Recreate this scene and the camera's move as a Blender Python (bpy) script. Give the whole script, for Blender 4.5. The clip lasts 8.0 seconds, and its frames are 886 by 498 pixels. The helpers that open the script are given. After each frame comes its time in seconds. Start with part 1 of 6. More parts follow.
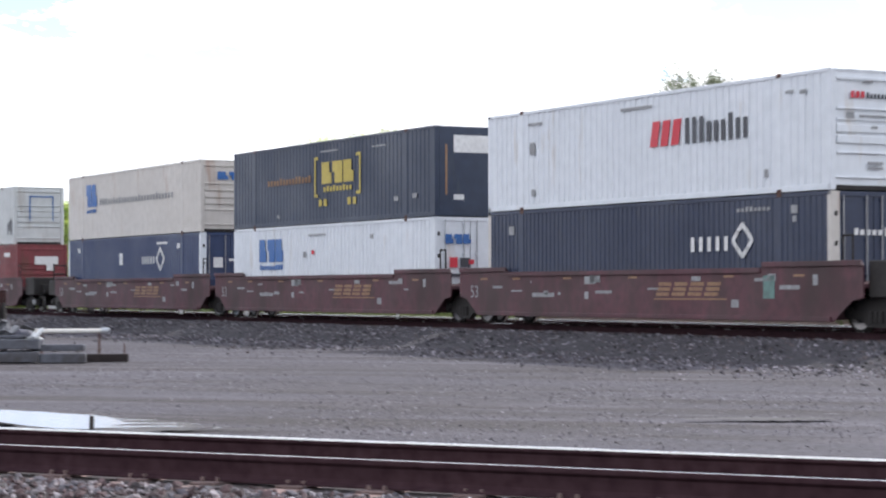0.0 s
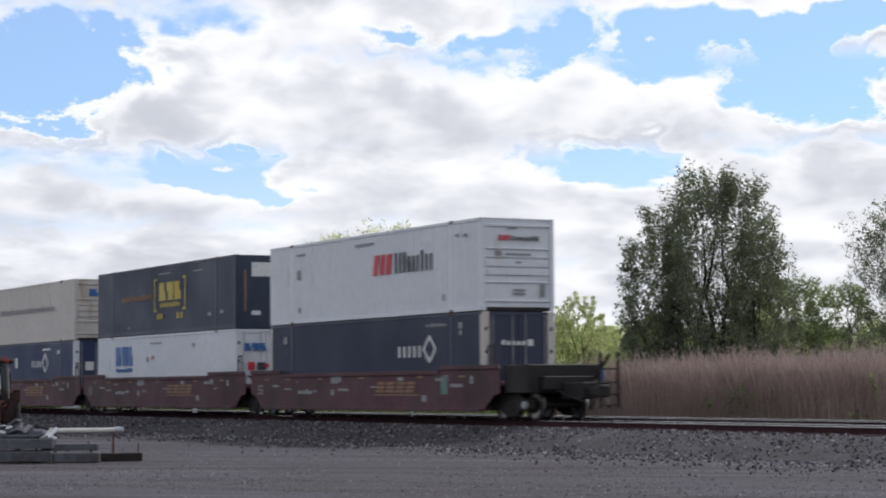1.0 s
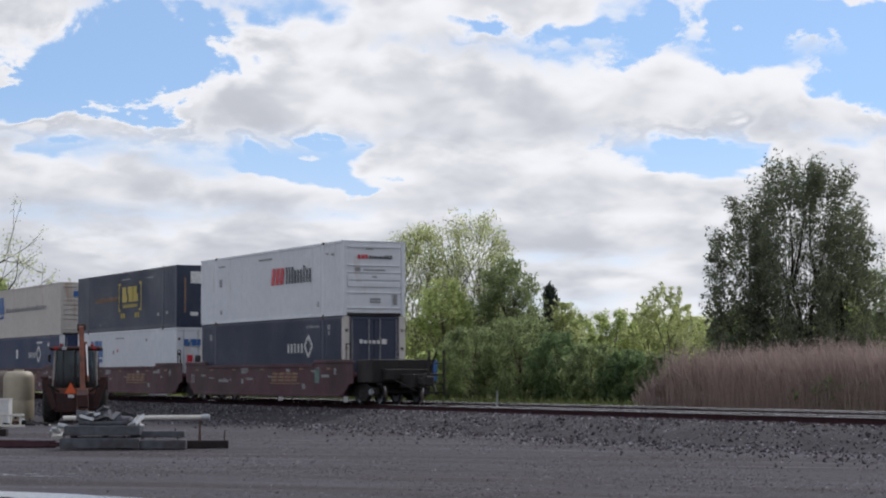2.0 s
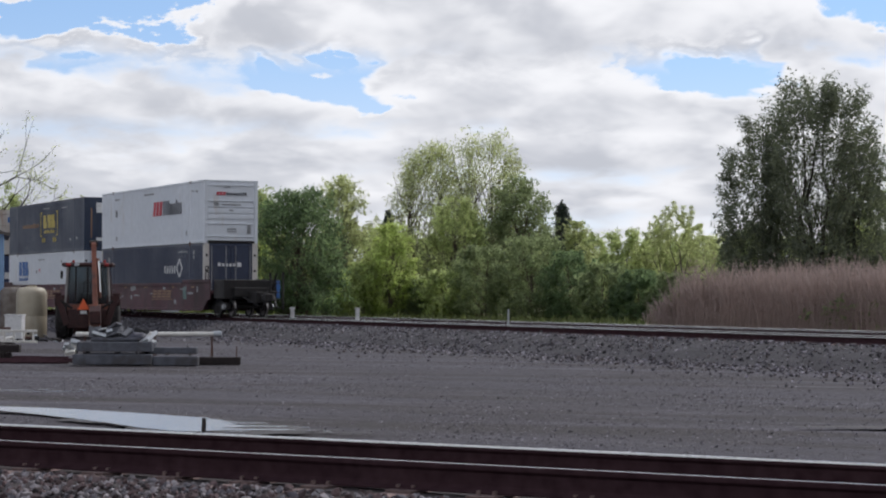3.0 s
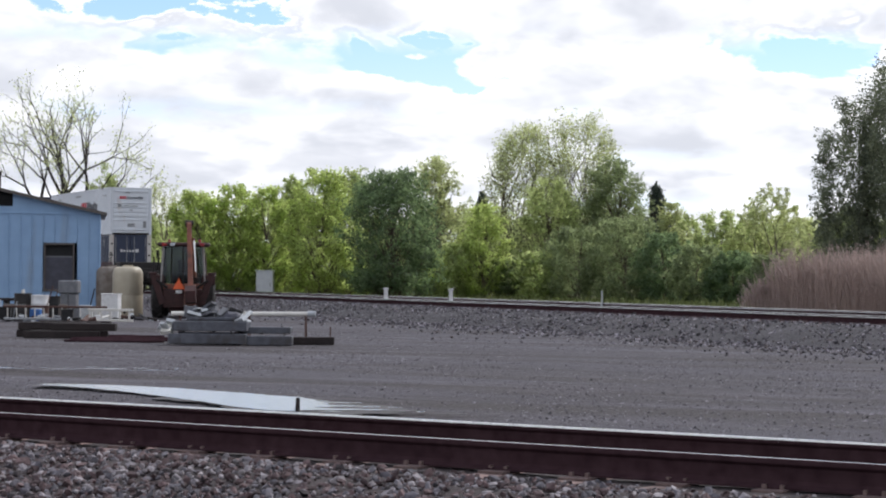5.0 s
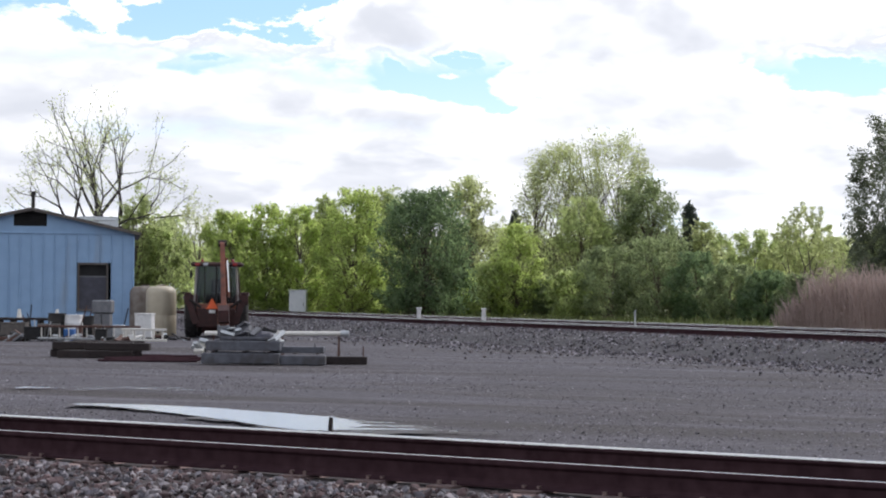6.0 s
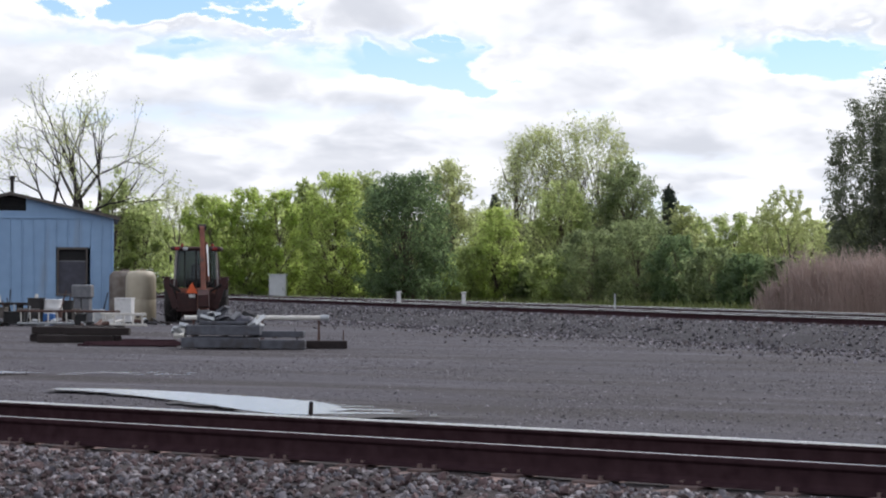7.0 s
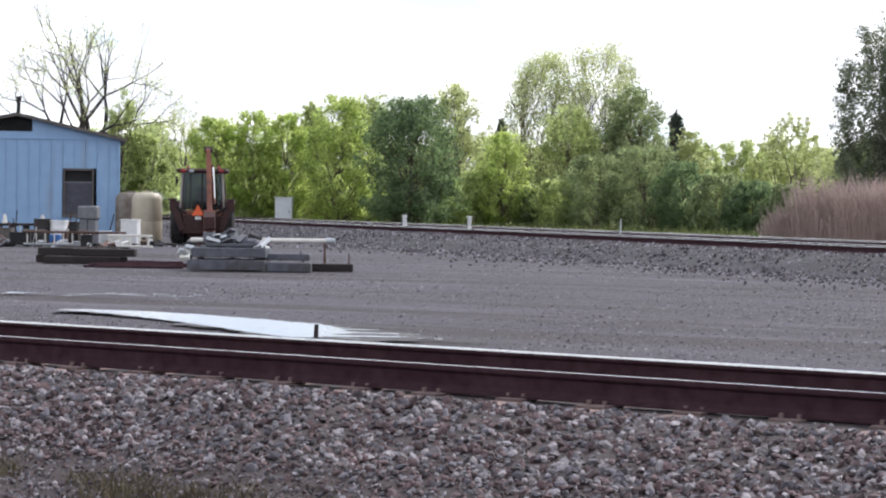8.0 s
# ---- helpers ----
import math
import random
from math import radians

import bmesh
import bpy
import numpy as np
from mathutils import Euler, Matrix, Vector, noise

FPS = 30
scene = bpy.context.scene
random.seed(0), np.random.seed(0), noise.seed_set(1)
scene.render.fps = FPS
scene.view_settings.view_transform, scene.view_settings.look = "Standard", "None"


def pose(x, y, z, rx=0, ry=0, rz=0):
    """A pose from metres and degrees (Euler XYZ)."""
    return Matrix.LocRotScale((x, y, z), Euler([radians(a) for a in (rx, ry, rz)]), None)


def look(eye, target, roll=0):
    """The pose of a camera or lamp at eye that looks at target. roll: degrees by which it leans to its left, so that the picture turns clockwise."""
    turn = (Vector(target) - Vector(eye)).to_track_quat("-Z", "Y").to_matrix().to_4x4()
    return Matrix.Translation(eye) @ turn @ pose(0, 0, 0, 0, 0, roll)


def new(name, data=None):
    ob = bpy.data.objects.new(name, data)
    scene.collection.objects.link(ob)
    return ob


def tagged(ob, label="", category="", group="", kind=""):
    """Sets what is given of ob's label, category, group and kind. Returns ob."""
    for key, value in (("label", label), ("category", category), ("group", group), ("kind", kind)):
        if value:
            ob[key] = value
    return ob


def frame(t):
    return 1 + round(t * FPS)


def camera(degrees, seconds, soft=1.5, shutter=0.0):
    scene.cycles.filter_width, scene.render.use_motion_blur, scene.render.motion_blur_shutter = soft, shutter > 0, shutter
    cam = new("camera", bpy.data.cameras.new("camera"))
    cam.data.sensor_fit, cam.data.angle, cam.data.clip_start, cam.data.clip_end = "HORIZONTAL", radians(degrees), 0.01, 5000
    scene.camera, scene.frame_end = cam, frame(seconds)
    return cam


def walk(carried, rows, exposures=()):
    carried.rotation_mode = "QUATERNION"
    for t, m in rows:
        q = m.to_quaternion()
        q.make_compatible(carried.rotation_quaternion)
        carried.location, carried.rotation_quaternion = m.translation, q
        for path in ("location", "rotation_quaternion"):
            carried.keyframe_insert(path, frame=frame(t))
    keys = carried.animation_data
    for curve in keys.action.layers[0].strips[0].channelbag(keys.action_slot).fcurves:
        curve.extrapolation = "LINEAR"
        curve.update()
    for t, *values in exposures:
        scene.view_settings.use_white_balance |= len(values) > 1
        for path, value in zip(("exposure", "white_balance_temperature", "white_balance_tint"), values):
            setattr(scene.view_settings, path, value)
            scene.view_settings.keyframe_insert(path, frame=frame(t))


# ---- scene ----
EYE = (0.0, 0.0, 1.70)


def aim(yaw, pitch, lean):
    """Camera pose: degrees to the right of +y, up, and leaning to the right."""
    return pose(*EYE, 90 + pitch, 0, -yaw) @ pose(0, 0, 0, 0, 0, -lean)


cam = camera(23.57, 8.0, soft=2.0, shutter=0.3)
PATH = [
    (0.0, 3.678, 1.110, 0.12), (0.1, 2.966, 1.463, 0.01), (0.2, 2.355, 2.117, -0.09),
    (0.3, 2.012, 2.601, -0.20), (0.4, 1.802, 3.113, -0.30), (0.5, 1.787, 3.448, -0.41),
    (0.6, 2.022, 3.801, -0.24), (0.7, 2.307, 3.841, -0.07), (0.8, 2.877, 3.727, 0.10),
    (0.9, 3.101, 3.702, 0.26), (1.0, 3.321, 3.726, 0.43), (1.1, 3.403, 3.701, 0.46),
    (1.2, 3.451, 3.711, 0.50), (1.3, 3.290, 3.663, 0.53), (1.4, 2.637, 3.668, 0.56),
    (1.5, 2.247, 3.625, 0.60), (1.6, 1.630, 3.764, 0.37), (1.7, 1.265, 3.798, 0.14),
    (2.3, 0.900, 2.750, 0.12), (2.8, 0.762, 1.657, 0.10), (3.0, 0.684, 1.246, -0.20),
    (3.5, 0.000, 0.736, -0.59), (4.0, -0.355, 0.809, -0.37), (4.5, -1.063, 0.727, -0.24),
    (5.0, -1.837, 0.720, -0.47), (5.2, -2.051, 0.650, -0.50), (5.7, -2.560, 0.980, -0.44),
    (6.3, -2.826, 1.355, -0.37), (6.5, -2.767, 1.294, -0.21), (7.0, -2.181, 0.809, -0.31),
    (7.5, -1.830, -0.185, -0.64), (8.0, -2.324, -1.238, -0.78),
]
walk(cam, [(t, aim(y, p, r)) for t, y, p, r in PATH],
     exposures=[(t, e, 6200, 12) for t, e in ((0.0, 0.60), (0.3, 0.58), (0.5, 0.38), (0.6, 0.12), (0.8, -0.40), (1.1, -0.46), (1.7, -0.60), (2.8, -0.66), (3.1, -0.55),
                                                (3.5, -0.37), (4.0, -0.19), (5.0, -0.18), (6.3, -0.12), (6.7, -0.18), (7.0, -0.24), (7.5, -0.30), (7.7, -0.15), (8.0, 0.38))])

# ---------------------------------------------------------------- light
SUN_AZ, SUN_EL = 48.0, 46.0      # degrees to the right of +y, above the horizon


def make_world():
    world = bpy.data.worlds.new("sky")
    scene.world = world
    world.use_nodes = True
    nt = world.node_tree
    nt.nodes.clear()
    N = nt.nodes.new

    def link(a, b):
        nt.links.new(a, b)

    def math_node(op, a, b=None, c=None):
        n = N("ShaderNodeMath")
        n.operation = op
        for i, v in enumerate((a, b, c)):
            if v is None:
                continue
            if isinstance(v, (int, float)):
                n.inputs[i].default_value = v
            else:
                link(v, n.inputs[i])
        return n.outputs[0]

    sky = N("ShaderNodeTexSky")
    sky.sky_type = "NISHITA"
    sky.sun_disc = False
    sky.sun_elevation, sky.sun_rotation = radians(SUN_EL), radians(SUN_AZ)
    sky.air_density, sky.dust_density, sky.ozone_density = 1.0, 0.3, 2.0
    co = N("ShaderNodeTexCoord")
    sep = N("ShaderNodeSeparateXYZ")
    link(co.outputs["Generated"], sep.inputs[0])
    # clouds: rows of cumulus round the horizon, each with a flat base and a billowing top
    flat = math_node("SQRT", math_node("ADD", math_node("POWER", sep.outputs[0], 2.0), math_node("POWER", sep.outputs[1], 2.0)))
    flat = math_node("MAXIMUM", flat, 0.05)
    hx, hy = math_node("DIVIDE", sep.outputs[0], flat), math_node("DIVIDE", sep.outputs[1], flat)
    el = math_node("DIVIDE", math_node("MAXIMUM", sep.outputs[2], 0.0), flat)
    rise_ = math_node("LOGARITHM", math_node("ADD", el, 0.06), math.e)

    def ramp(v, lo, hi):
        r = N("ShaderNodeMapRange")
        r.interpolation_type = "SMOOTHSTEP"
        link(v, r.inputs[0])
        r.inputs[1].default_value, r.inputs[2].default_value = lo, hi
        return r.outputs[0]

    def billow(up, detail, rough, scale=1.0, wide=7.5, tall=2.7):
        comb = N("ShaderNodeCombineXYZ")
        link(math_node("MULTIPLY", hx, wide), comb.inputs[0])
        link(math_node("MULTIPLY", hy, wide), comb.inputs[1])
        link(math_node("MULTIPLY", math_node("ADD", rise_, up), tall), comb.inputs[2])
        n = N("ShaderNodeTexNoise")
        link(comb.outputs[0], n.inputs["Vector"])
        n.inputs["Scale"].default_value, n.inputs["Detail"].default_value, n.inputs["Roughness"].default_value = scale, detail, rough
        n.inputs["Distortion"].default_value = 0.25
        return n.outputs["Fac"]

    crinkle = billow(0.0, 9, 0.60, 1.0, 40.0, 15.0)        # the cauliflower edge
    puff = billow(0.7, 3, 0.5, 1.0, 20.0, 7.0)             # the heads of single clouds
    warp_x, warp_z = math_node("MULTIPLY", math_node("SUBTRACT", puff, 0.5), 0.16), math_node("MULTIPLY", math_node("SUBTRACT", billow(2.1, 4, 0.5, 1.0, 20.0, 7.0), 0.5), 0.06)
    # openings of blue between the clouds: bearing and height (degrees), half width and half height
    gaps = None
    for az, e0, wide, tall in ((-6.2, 8.7, 2.0, 1.15), (-8.9, 7.2, 2.9, 0.75), (-3.6, 6.0, 1.1, 0.5), (-2.3, 5.6, 1.0, 0.32), (2.9, 9.4, 1.6, 0.4),
                               (9.4, 8.9, 3.4, 0.75), (13.2, 8.0, 1.6, 1.1), (7.6, 5.9, 1.8, 0.75), (15.0, 9.6, 2.5, 0.5), (-13.5, 8.3, 2.2, 1.0)):
        dx = math_node("DIVIDE", math_node("SUBTRACT", math_node("ADD", hx, warp_x), math.sin(radians(az))), radians(wide * 0.95))
        dz = math_node("DIVIDE", math_node("SUBTRACT", math_node("ADD", el, warp_z), math.tan(radians(e0))), radians(tall * 0.9))
        g = math_node("POWER", 2.0, math_node("MULTIPLY", math_node("ADD", math_node("MULTIPLY", dx, dx), math_node("MULTIPLY", dz, dz)), -1.0))
        gaps = g if gaps is None else math_node("ADD", gaps, g)
    gaps = math_node("MULTIPLY", math_node("MINIMUM", gaps, 1.0), math_node("ADD", math_node("MULTIPLY", ramp(billow(0.4, 9, 0.62, 2.6), 0.38, 0.60), 1.1), 0.42))
    cover, grey = None, None
    for k, (e0, tall, thick) in enumerate(((1.0, 1.3, 0.9), (2.2, 1.5, 0.9), (3.3, 1.5, 0.9), (4.5, 1.7, 0.9), (6.3, 2.9, 1.0), (8.9, 2.6, 0.85),
                                           (11.5, 3.6, 0.8), (15.0, 5.0, 0.8), (20.0, 7.0, 0.75), (27.0, 10.0, 0.7), (37.0, 16.0, 0.7), (53.0, 28.0, 0.7))):
        t0, t1 = math.tan(radians(e0)), math.tan(radians(e0 + tall * 1.35))
        hgt = t1 - t0
        mass = N("ShaderNodeTexNoise")
        comb = N("ShaderNodeCombineXYZ")
        link(math_node("MULTIPLY", hx, 9.0 / tall ** 0.5), comb.inputs[0])
        link(math_node("MULTIPLY", hy, 9.0 / tall ** 0.5), comb.inputs[1])
        comb.inputs[2].default_value = 3.7 * k + 1.3
        link(comb.outputs[0], mass.inputs["Vector"])
        mass.inputs["Scale"].default_value, mass.inputs["Detail"].default_value = 1.0, 2.0
        crest = math_node("ADD", math_node("MULTIPLY", ramp(mass.outputs["Fac"], 0.50 - thick * 0.25, 0.62), 0.75), 0.34)
        crest = math_node("ADD", crest, math_node("MULTIPLY", math_node("SUBTRACT", puff, 0.5), 1.3))
        crest = math_node("ADD", crest, math_node("MULTIPLY", math_node("SUBTRACT", crinkle, 0.5), 0.65))
        crest = math_node("SUBTRACT", crest, math_node("MULTIPLY", gaps, 1.30))
        level = math_node("DIVIDE", math_node("SUBTRACT", el, t0), hgt)
        level = math_node("ADD", level, math_node("MULTIPLY", math_node("SUBTRACT", crinkle, 0.5), 0.22))
        body = math_node("MULTIPLY", ramp(math_node("SUBTRACT", crest, level), -0.10, 0.24), ramp(level, -0.12, 0.14))
        belly = math_node("MULTIPLY", ramp(math_node("SUBTRACT", level, math_node("MULTIPLY", math_node("SUBTRACT", puff, 0.5), 1.2)), 0.60, -0.05), ramp(math_node("SUBTRACT", crest, level), 0.08, 0.55))
        if cover is None:
            cover, grey = body, belly
        else:
            keep = math_node("SUBTRACT", 1.0, body)
            cover = math_node("ADD", math_node("MULTIPLY", cover, keep), body)
            grey = math_node("ADD", math_node("MULTIPLY", grey, keep), math_node("MULTIPLY", belly, body))
    tone = N("ShaderNodeMixRGB")
    link(grey, tone.inputs[0])
    tone.inputs[1].default_value = (1.0, 0.99, 0.975, 1)
    tone.inputs[2].default_value = (0.60, 0.612, 0.64, 1)
    bg_sky, bg_cloud, mix, out = N("ShaderNodeBackground"), N("ShaderNodeBackground"), N("ShaderNodeMixShader"), N("ShaderNodeOutputWorld")
    lift = N("ShaderNodeVectorMath")
    lift.operation = "ADD"
    link(co.outputs["Generated"], lift.inputs[0])
    lift.inputs[1].default_value = (0, 0, 0.10)
    unit = N("ShaderNodeVectorMath")
    unit.operation = "NORMALIZE"
    link(lift.outputs[0], unit.inputs[0])
    link(unit.outputs[0], sky.inputs[0])
    clear = N("ShaderNodeMixRGB")
    clear.blend_type = "MULTIPLY"
    clear.inputs[0].default_value = 1.0
    link(sky.outputs[0], clear.inputs[1])
    clear.inputs[2].default_value = (1.02, 1.22, 1.34, 1)
    link(clear.outputs[0], bg_sky.inputs[0])
    bg_sky.inputs[1].default_value = 0.15
    link(tone.outputs[0], bg_cloud.inputs[0])
    bg_cloud.inputs[1].default_value = 1.44
    # a thin veil over the blue, thicker towards the horizon
    veil = math_node("ADD", math_node("MULTIPLY", ramp(el, math.tan(radians(8.0)), 0.0), 0.55), 0.14)
    link(math_node("SUBTRACT", 1.0, math_node("MULTIPLY", math_node("SUBTRACT", 1.0, cover), math_node("SUBTRACT", 1.0, veil))), mix.inputs[0])
    link(bg_sky.outputs[0], mix.inputs[1])
    link(bg_cloud.outputs[0], mix.inputs[2])
    link(mix.outputs[0], out.inputs[0])


make_world()
sun = new("sun", bpy.data.lights.new("sun", "SUN"))
sun.data.energy, sun.data.angle, sun.data.color = 3.0, radians(5.0), (1.0, 0.95, 0.88)
_d = Vector((math.sin(radians(SUN_AZ)) * math.cos(radians(SUN_EL)), math.cos(radians(SUN_AZ)) * math.cos(radians(SUN_EL)), math.sin(radians(SUN_EL))))
sun.matrix_world = look(_d * 50, (0, 0, 0))
# ---------------------------------------------------------------- materials
def mat(name, col, col2=None, rough=0.7, metal=0.0, scale=6.0, spread=0.5, bump=0.15, bump_scale=None,
        stain=None, stain_at=(0.55, 0.7), stain_scale=1.2, streak=1.0, per=None, per_amount=0.0, spec=0.5, translucent=0.0, palette=None):
    """A surface with grain at two scales, optional stains (streak stretches them upright) and variation from piece to piece."""
    m = bpy.data.materials.new(name)
    m.use_nodes = True
    nt = m.node_tree
    nt.nodes.clear()
    N, L = nt.nodes.new, nt.links.new
    out, bsdf, co = N("ShaderNodeOutputMaterial"), N("ShaderNodeBsdfPrincipled"), N("ShaderNodeTexCoord")
    src = co.outputs["Object"]

    def noise_tex(sc, detail, stretch=1.0):
        n = N("ShaderNodeTexNoise")
        mp = N("ShaderNodeMapping")
        mp.inputs["Scale"].default_value = (1, 1, 1 / stretch)
        L(src, mp.inputs[0])
        L(mp.outputs[0], n.inputs["Vector"])
        n.inputs["Scale"].default_value, n.inputs["Detail"].default_value = sc, detail
        return n.outputs["Fac"]

    def mixer(fac, a, b, kind="MIX"):
        x = N("ShaderNodeMixRGB")
        x.blend_type = kind
        for i, v in enumerate((fac, a, b)):
            if isinstance(v, (int, float)):
                x.inputs[i].default_value = v
            elif isinstance(v, tuple):
                x.inputs[i].default_value = (*v[:3], 1)
            else:
                L(v, x.inputs[i])
        return x.outputs[0]

    def ranged(v, a, b, c=0.0, d=1.0):
        r = N("ShaderNodeMapRange")
        L(v, r.inputs[0])
        for i, k in enumerate((a, b, c, d)):
            r.inputs[i + 1].default_value = k
        return r.outputs[0]

    col2 = col2 or tuple(c * (1 - spread) for c in col)
    fine, broad = noise_tex(scale, 6), noise_tex(scale * 0.13, 4)
    c = mixer(ranged(fine, 0.32, 0.68), col, col2)
    c = mixer(ranged(broad, 0.35, 0.65, 0.0, 0.5), c, col2)
    if stain:
        c = mixer(ranged(noise_tex(stain_scale, 7, streak), *stain_at), c, stain)
    if per:
        if per == "island":
            rnd = N("ShaderNodeNewGeometry").outputs["Random Per Island"]
        else:
            rnd = N("ShaderNodeObjectInfo").outputs["Random"]
        c = mixer(1.0, c, ranged(rnd, 0, 1, 1 - per_amount, 1 + per_amount), "MULTIPLY")
    if palette:
        cr = N("ShaderNodeValToRGB")
        cr.color_ramp.interpolation = "CONSTANT"
        while len(cr.color_ramp.elements) < len(palette):
            cr.color_ramp.elements.new(0.5)
        for k, pc in enumerate(palette):
            cr.color_ramp.elements[k].position = k / len(palette)
            cr.color_ramp.elements[k].color = (*pc, 1)
        L(N("ShaderNodeNewGeometry").outputs["Random Per Island"], cr.inputs[0])
        c = mixer(1.0, cr.outputs[0], ranged(fine, 0.3, 0.7, 0.65, 1.25), "MULTIPLY")
    L(c, bsdf.inputs["Base Color"])
    bsdf.inputs["Metallic"].default_value = metal
    bsdf.inputs["Specular IOR Level"].default_value = spec
    L(ranged(broad, 0.3, 0.7, max(0.02, rough - 0.1), min(1, rough + 0.1)), bsdf.inputs["Roughness"])
    if bump:
        b = N("ShaderNodeBump")
        b.inputs["Strength"].default_value = bump
        b.inputs["Distance"].default_value = 0.02
        L(noise_tex(bump_scale or scale * 2, 5), b.inputs["Height"])
        L(b.outputs[0], bsdf.inputs["Normal"])
    if translucent:
        tr, mx = N("ShaderNodeBsdfTranslucent"), N("ShaderNodeMixShader")
        L(mixer(1.0, c, (1.7, 1.65, 1.15) if translucent > 0.27 else (1, 1, 1), "MULTIPLY"), tr.inputs[0])
        mx.inputs[0].default_value = translucent
        L(bsdf.outputs[0], mx.inputs[1])
        L(tr.outputs[0], mx.inputs[2])
        L(mx.outputs[0], out.inputs[0])
    else:
        L(bsdf.outputs[0], out.inputs[0])
    return m


def glass(name, tint=(0.8, 0.85, 0.85), rough=0.03):
    m = bpy.data.materials.new(name)
    m.use_nodes = True
    nt = m.node_tree
    nt.nodes.clear()
    N, L = nt.nodes.new, nt.links.new
    out, tr, gl, mx, fr = (N("ShaderNodeOutputMaterial"), N("ShaderNodeBsdfTransparent"), N("ShaderNodeBsdfGlossy"),
                           N("ShaderNodeMixShader"), N("ShaderNodeFresnel"))
    tr.inputs[0].default_value = (*tint, 1)
    gl.inputs["Roughness"].default_value = rough
    L(fr.outputs[0], mx.inputs[0])
    L(tr.outputs[0], mx.inputs[1])
    L(gl.outputs[0], mx.inputs[2])
    L(mx.outputs[0], out.inputs[0])
    return m


def yard_mat():
    """Trodden gravel: grey stone dust with damp brown mud and paler worn wheel tracks drawn out along the siding."""
    m = bpy.data.materials.new("yard_gravel")
    m.use_nodes = True
    nt = m.node_tree
    nt.nodes.clear()
    N, L = nt.nodes.new, nt.links.new
    out, bsdf, co = N("ShaderNodeOutputMaterial"), N("ShaderNodeBsdfPrincipled"), N("ShaderNodeTexCoord")

    def field(scale, detail, lo, hi, long=1.0, off=0.0, rough=0.55):
        turn, mp, n, r = N("ShaderNodeMapping"), N("ShaderNodeMapping"), N("ShaderNodeTexNoise"), N("ShaderNodeMapRange")
        turn.inputs["Rotation"].default_value = (0, 0, radians(24.0))
        mp.inputs["Scale"].default_value = (1 / long, 1, 1)
        mp.inputs["Location"].default_value = (off, off * 1.7, 0)
        L(co.outputs["Object"], turn.inputs[0])
        L(turn.outputs[0], mp.inputs[0])
        L(mp.outputs[0], n.inputs["Vector"])
        n.inputs["Scale"].default_value, n.inputs["Detail"].default_value, n.inputs["Roughness"].default_value = scale, detail, rough
        L(n.outputs["Fac"], r.inputs[0])
        r.inputs[1].default_value, r.inputs[2].default_value = lo, hi
        return r.outputs[0], n.outputs["Fac"]

    def blend(fac, a, b):
        x = N("ShaderNodeMixRGB")
        L(fac, x.inputs[0])
        for i, v in ((1, a), (2, b)):
            if isinstance(v, tuple):
                x.inputs[i].default_value = (*v, 1)
            else:
                L(v, x.inputs[i])
        return x.outputs[0]

    grain, g = field(7.0, 8, 0.36, 0.64, rough=0.7)
    c = blend(grain, (0.0216, 0.0184, 0.0248), (0.0678, 0.0613, 0.0785))
    mud, _ = field(0.45, 7, 0.47, 0.60, 6.0, 3.0)
    c = blend(mud, c, blend(grain, (0.0143, 0.0102, 0.0120), (0.0335, 0.0252, 0.0274)))
    worn, _ = field(0.6, 6, 0.53, 0.68, 7.0, 11.0)
    c = blend(worn, c, blend(grain, (0.0495, 0.0439, 0.0547), (0.1117, 0.1015, 0.1264)))
    spot_, _ = field(1.6, 5, 0.64, 0.72, 2.5, 20.0)
    c = blend(spot_, c, (0.0678, 0.0613, 0.0683))
    L(c, bsdf.inputs["Base Color"])
    bsdf.inputs["Roughness"].default_value = 0.92
    b = N("ShaderNodeBump")
    b.inputs["Strength"].default_value, b.inputs["Distance"].default_value = 0.8, 0.025
    _, h = field(20.0, 6, 0.3, 0.7)
    L(h, b.inputs["Height"])
    L(b.outputs[0], bsdf.inputs["Normal"])
    L(bsdf.outputs[0], out.inputs[0])
    return m


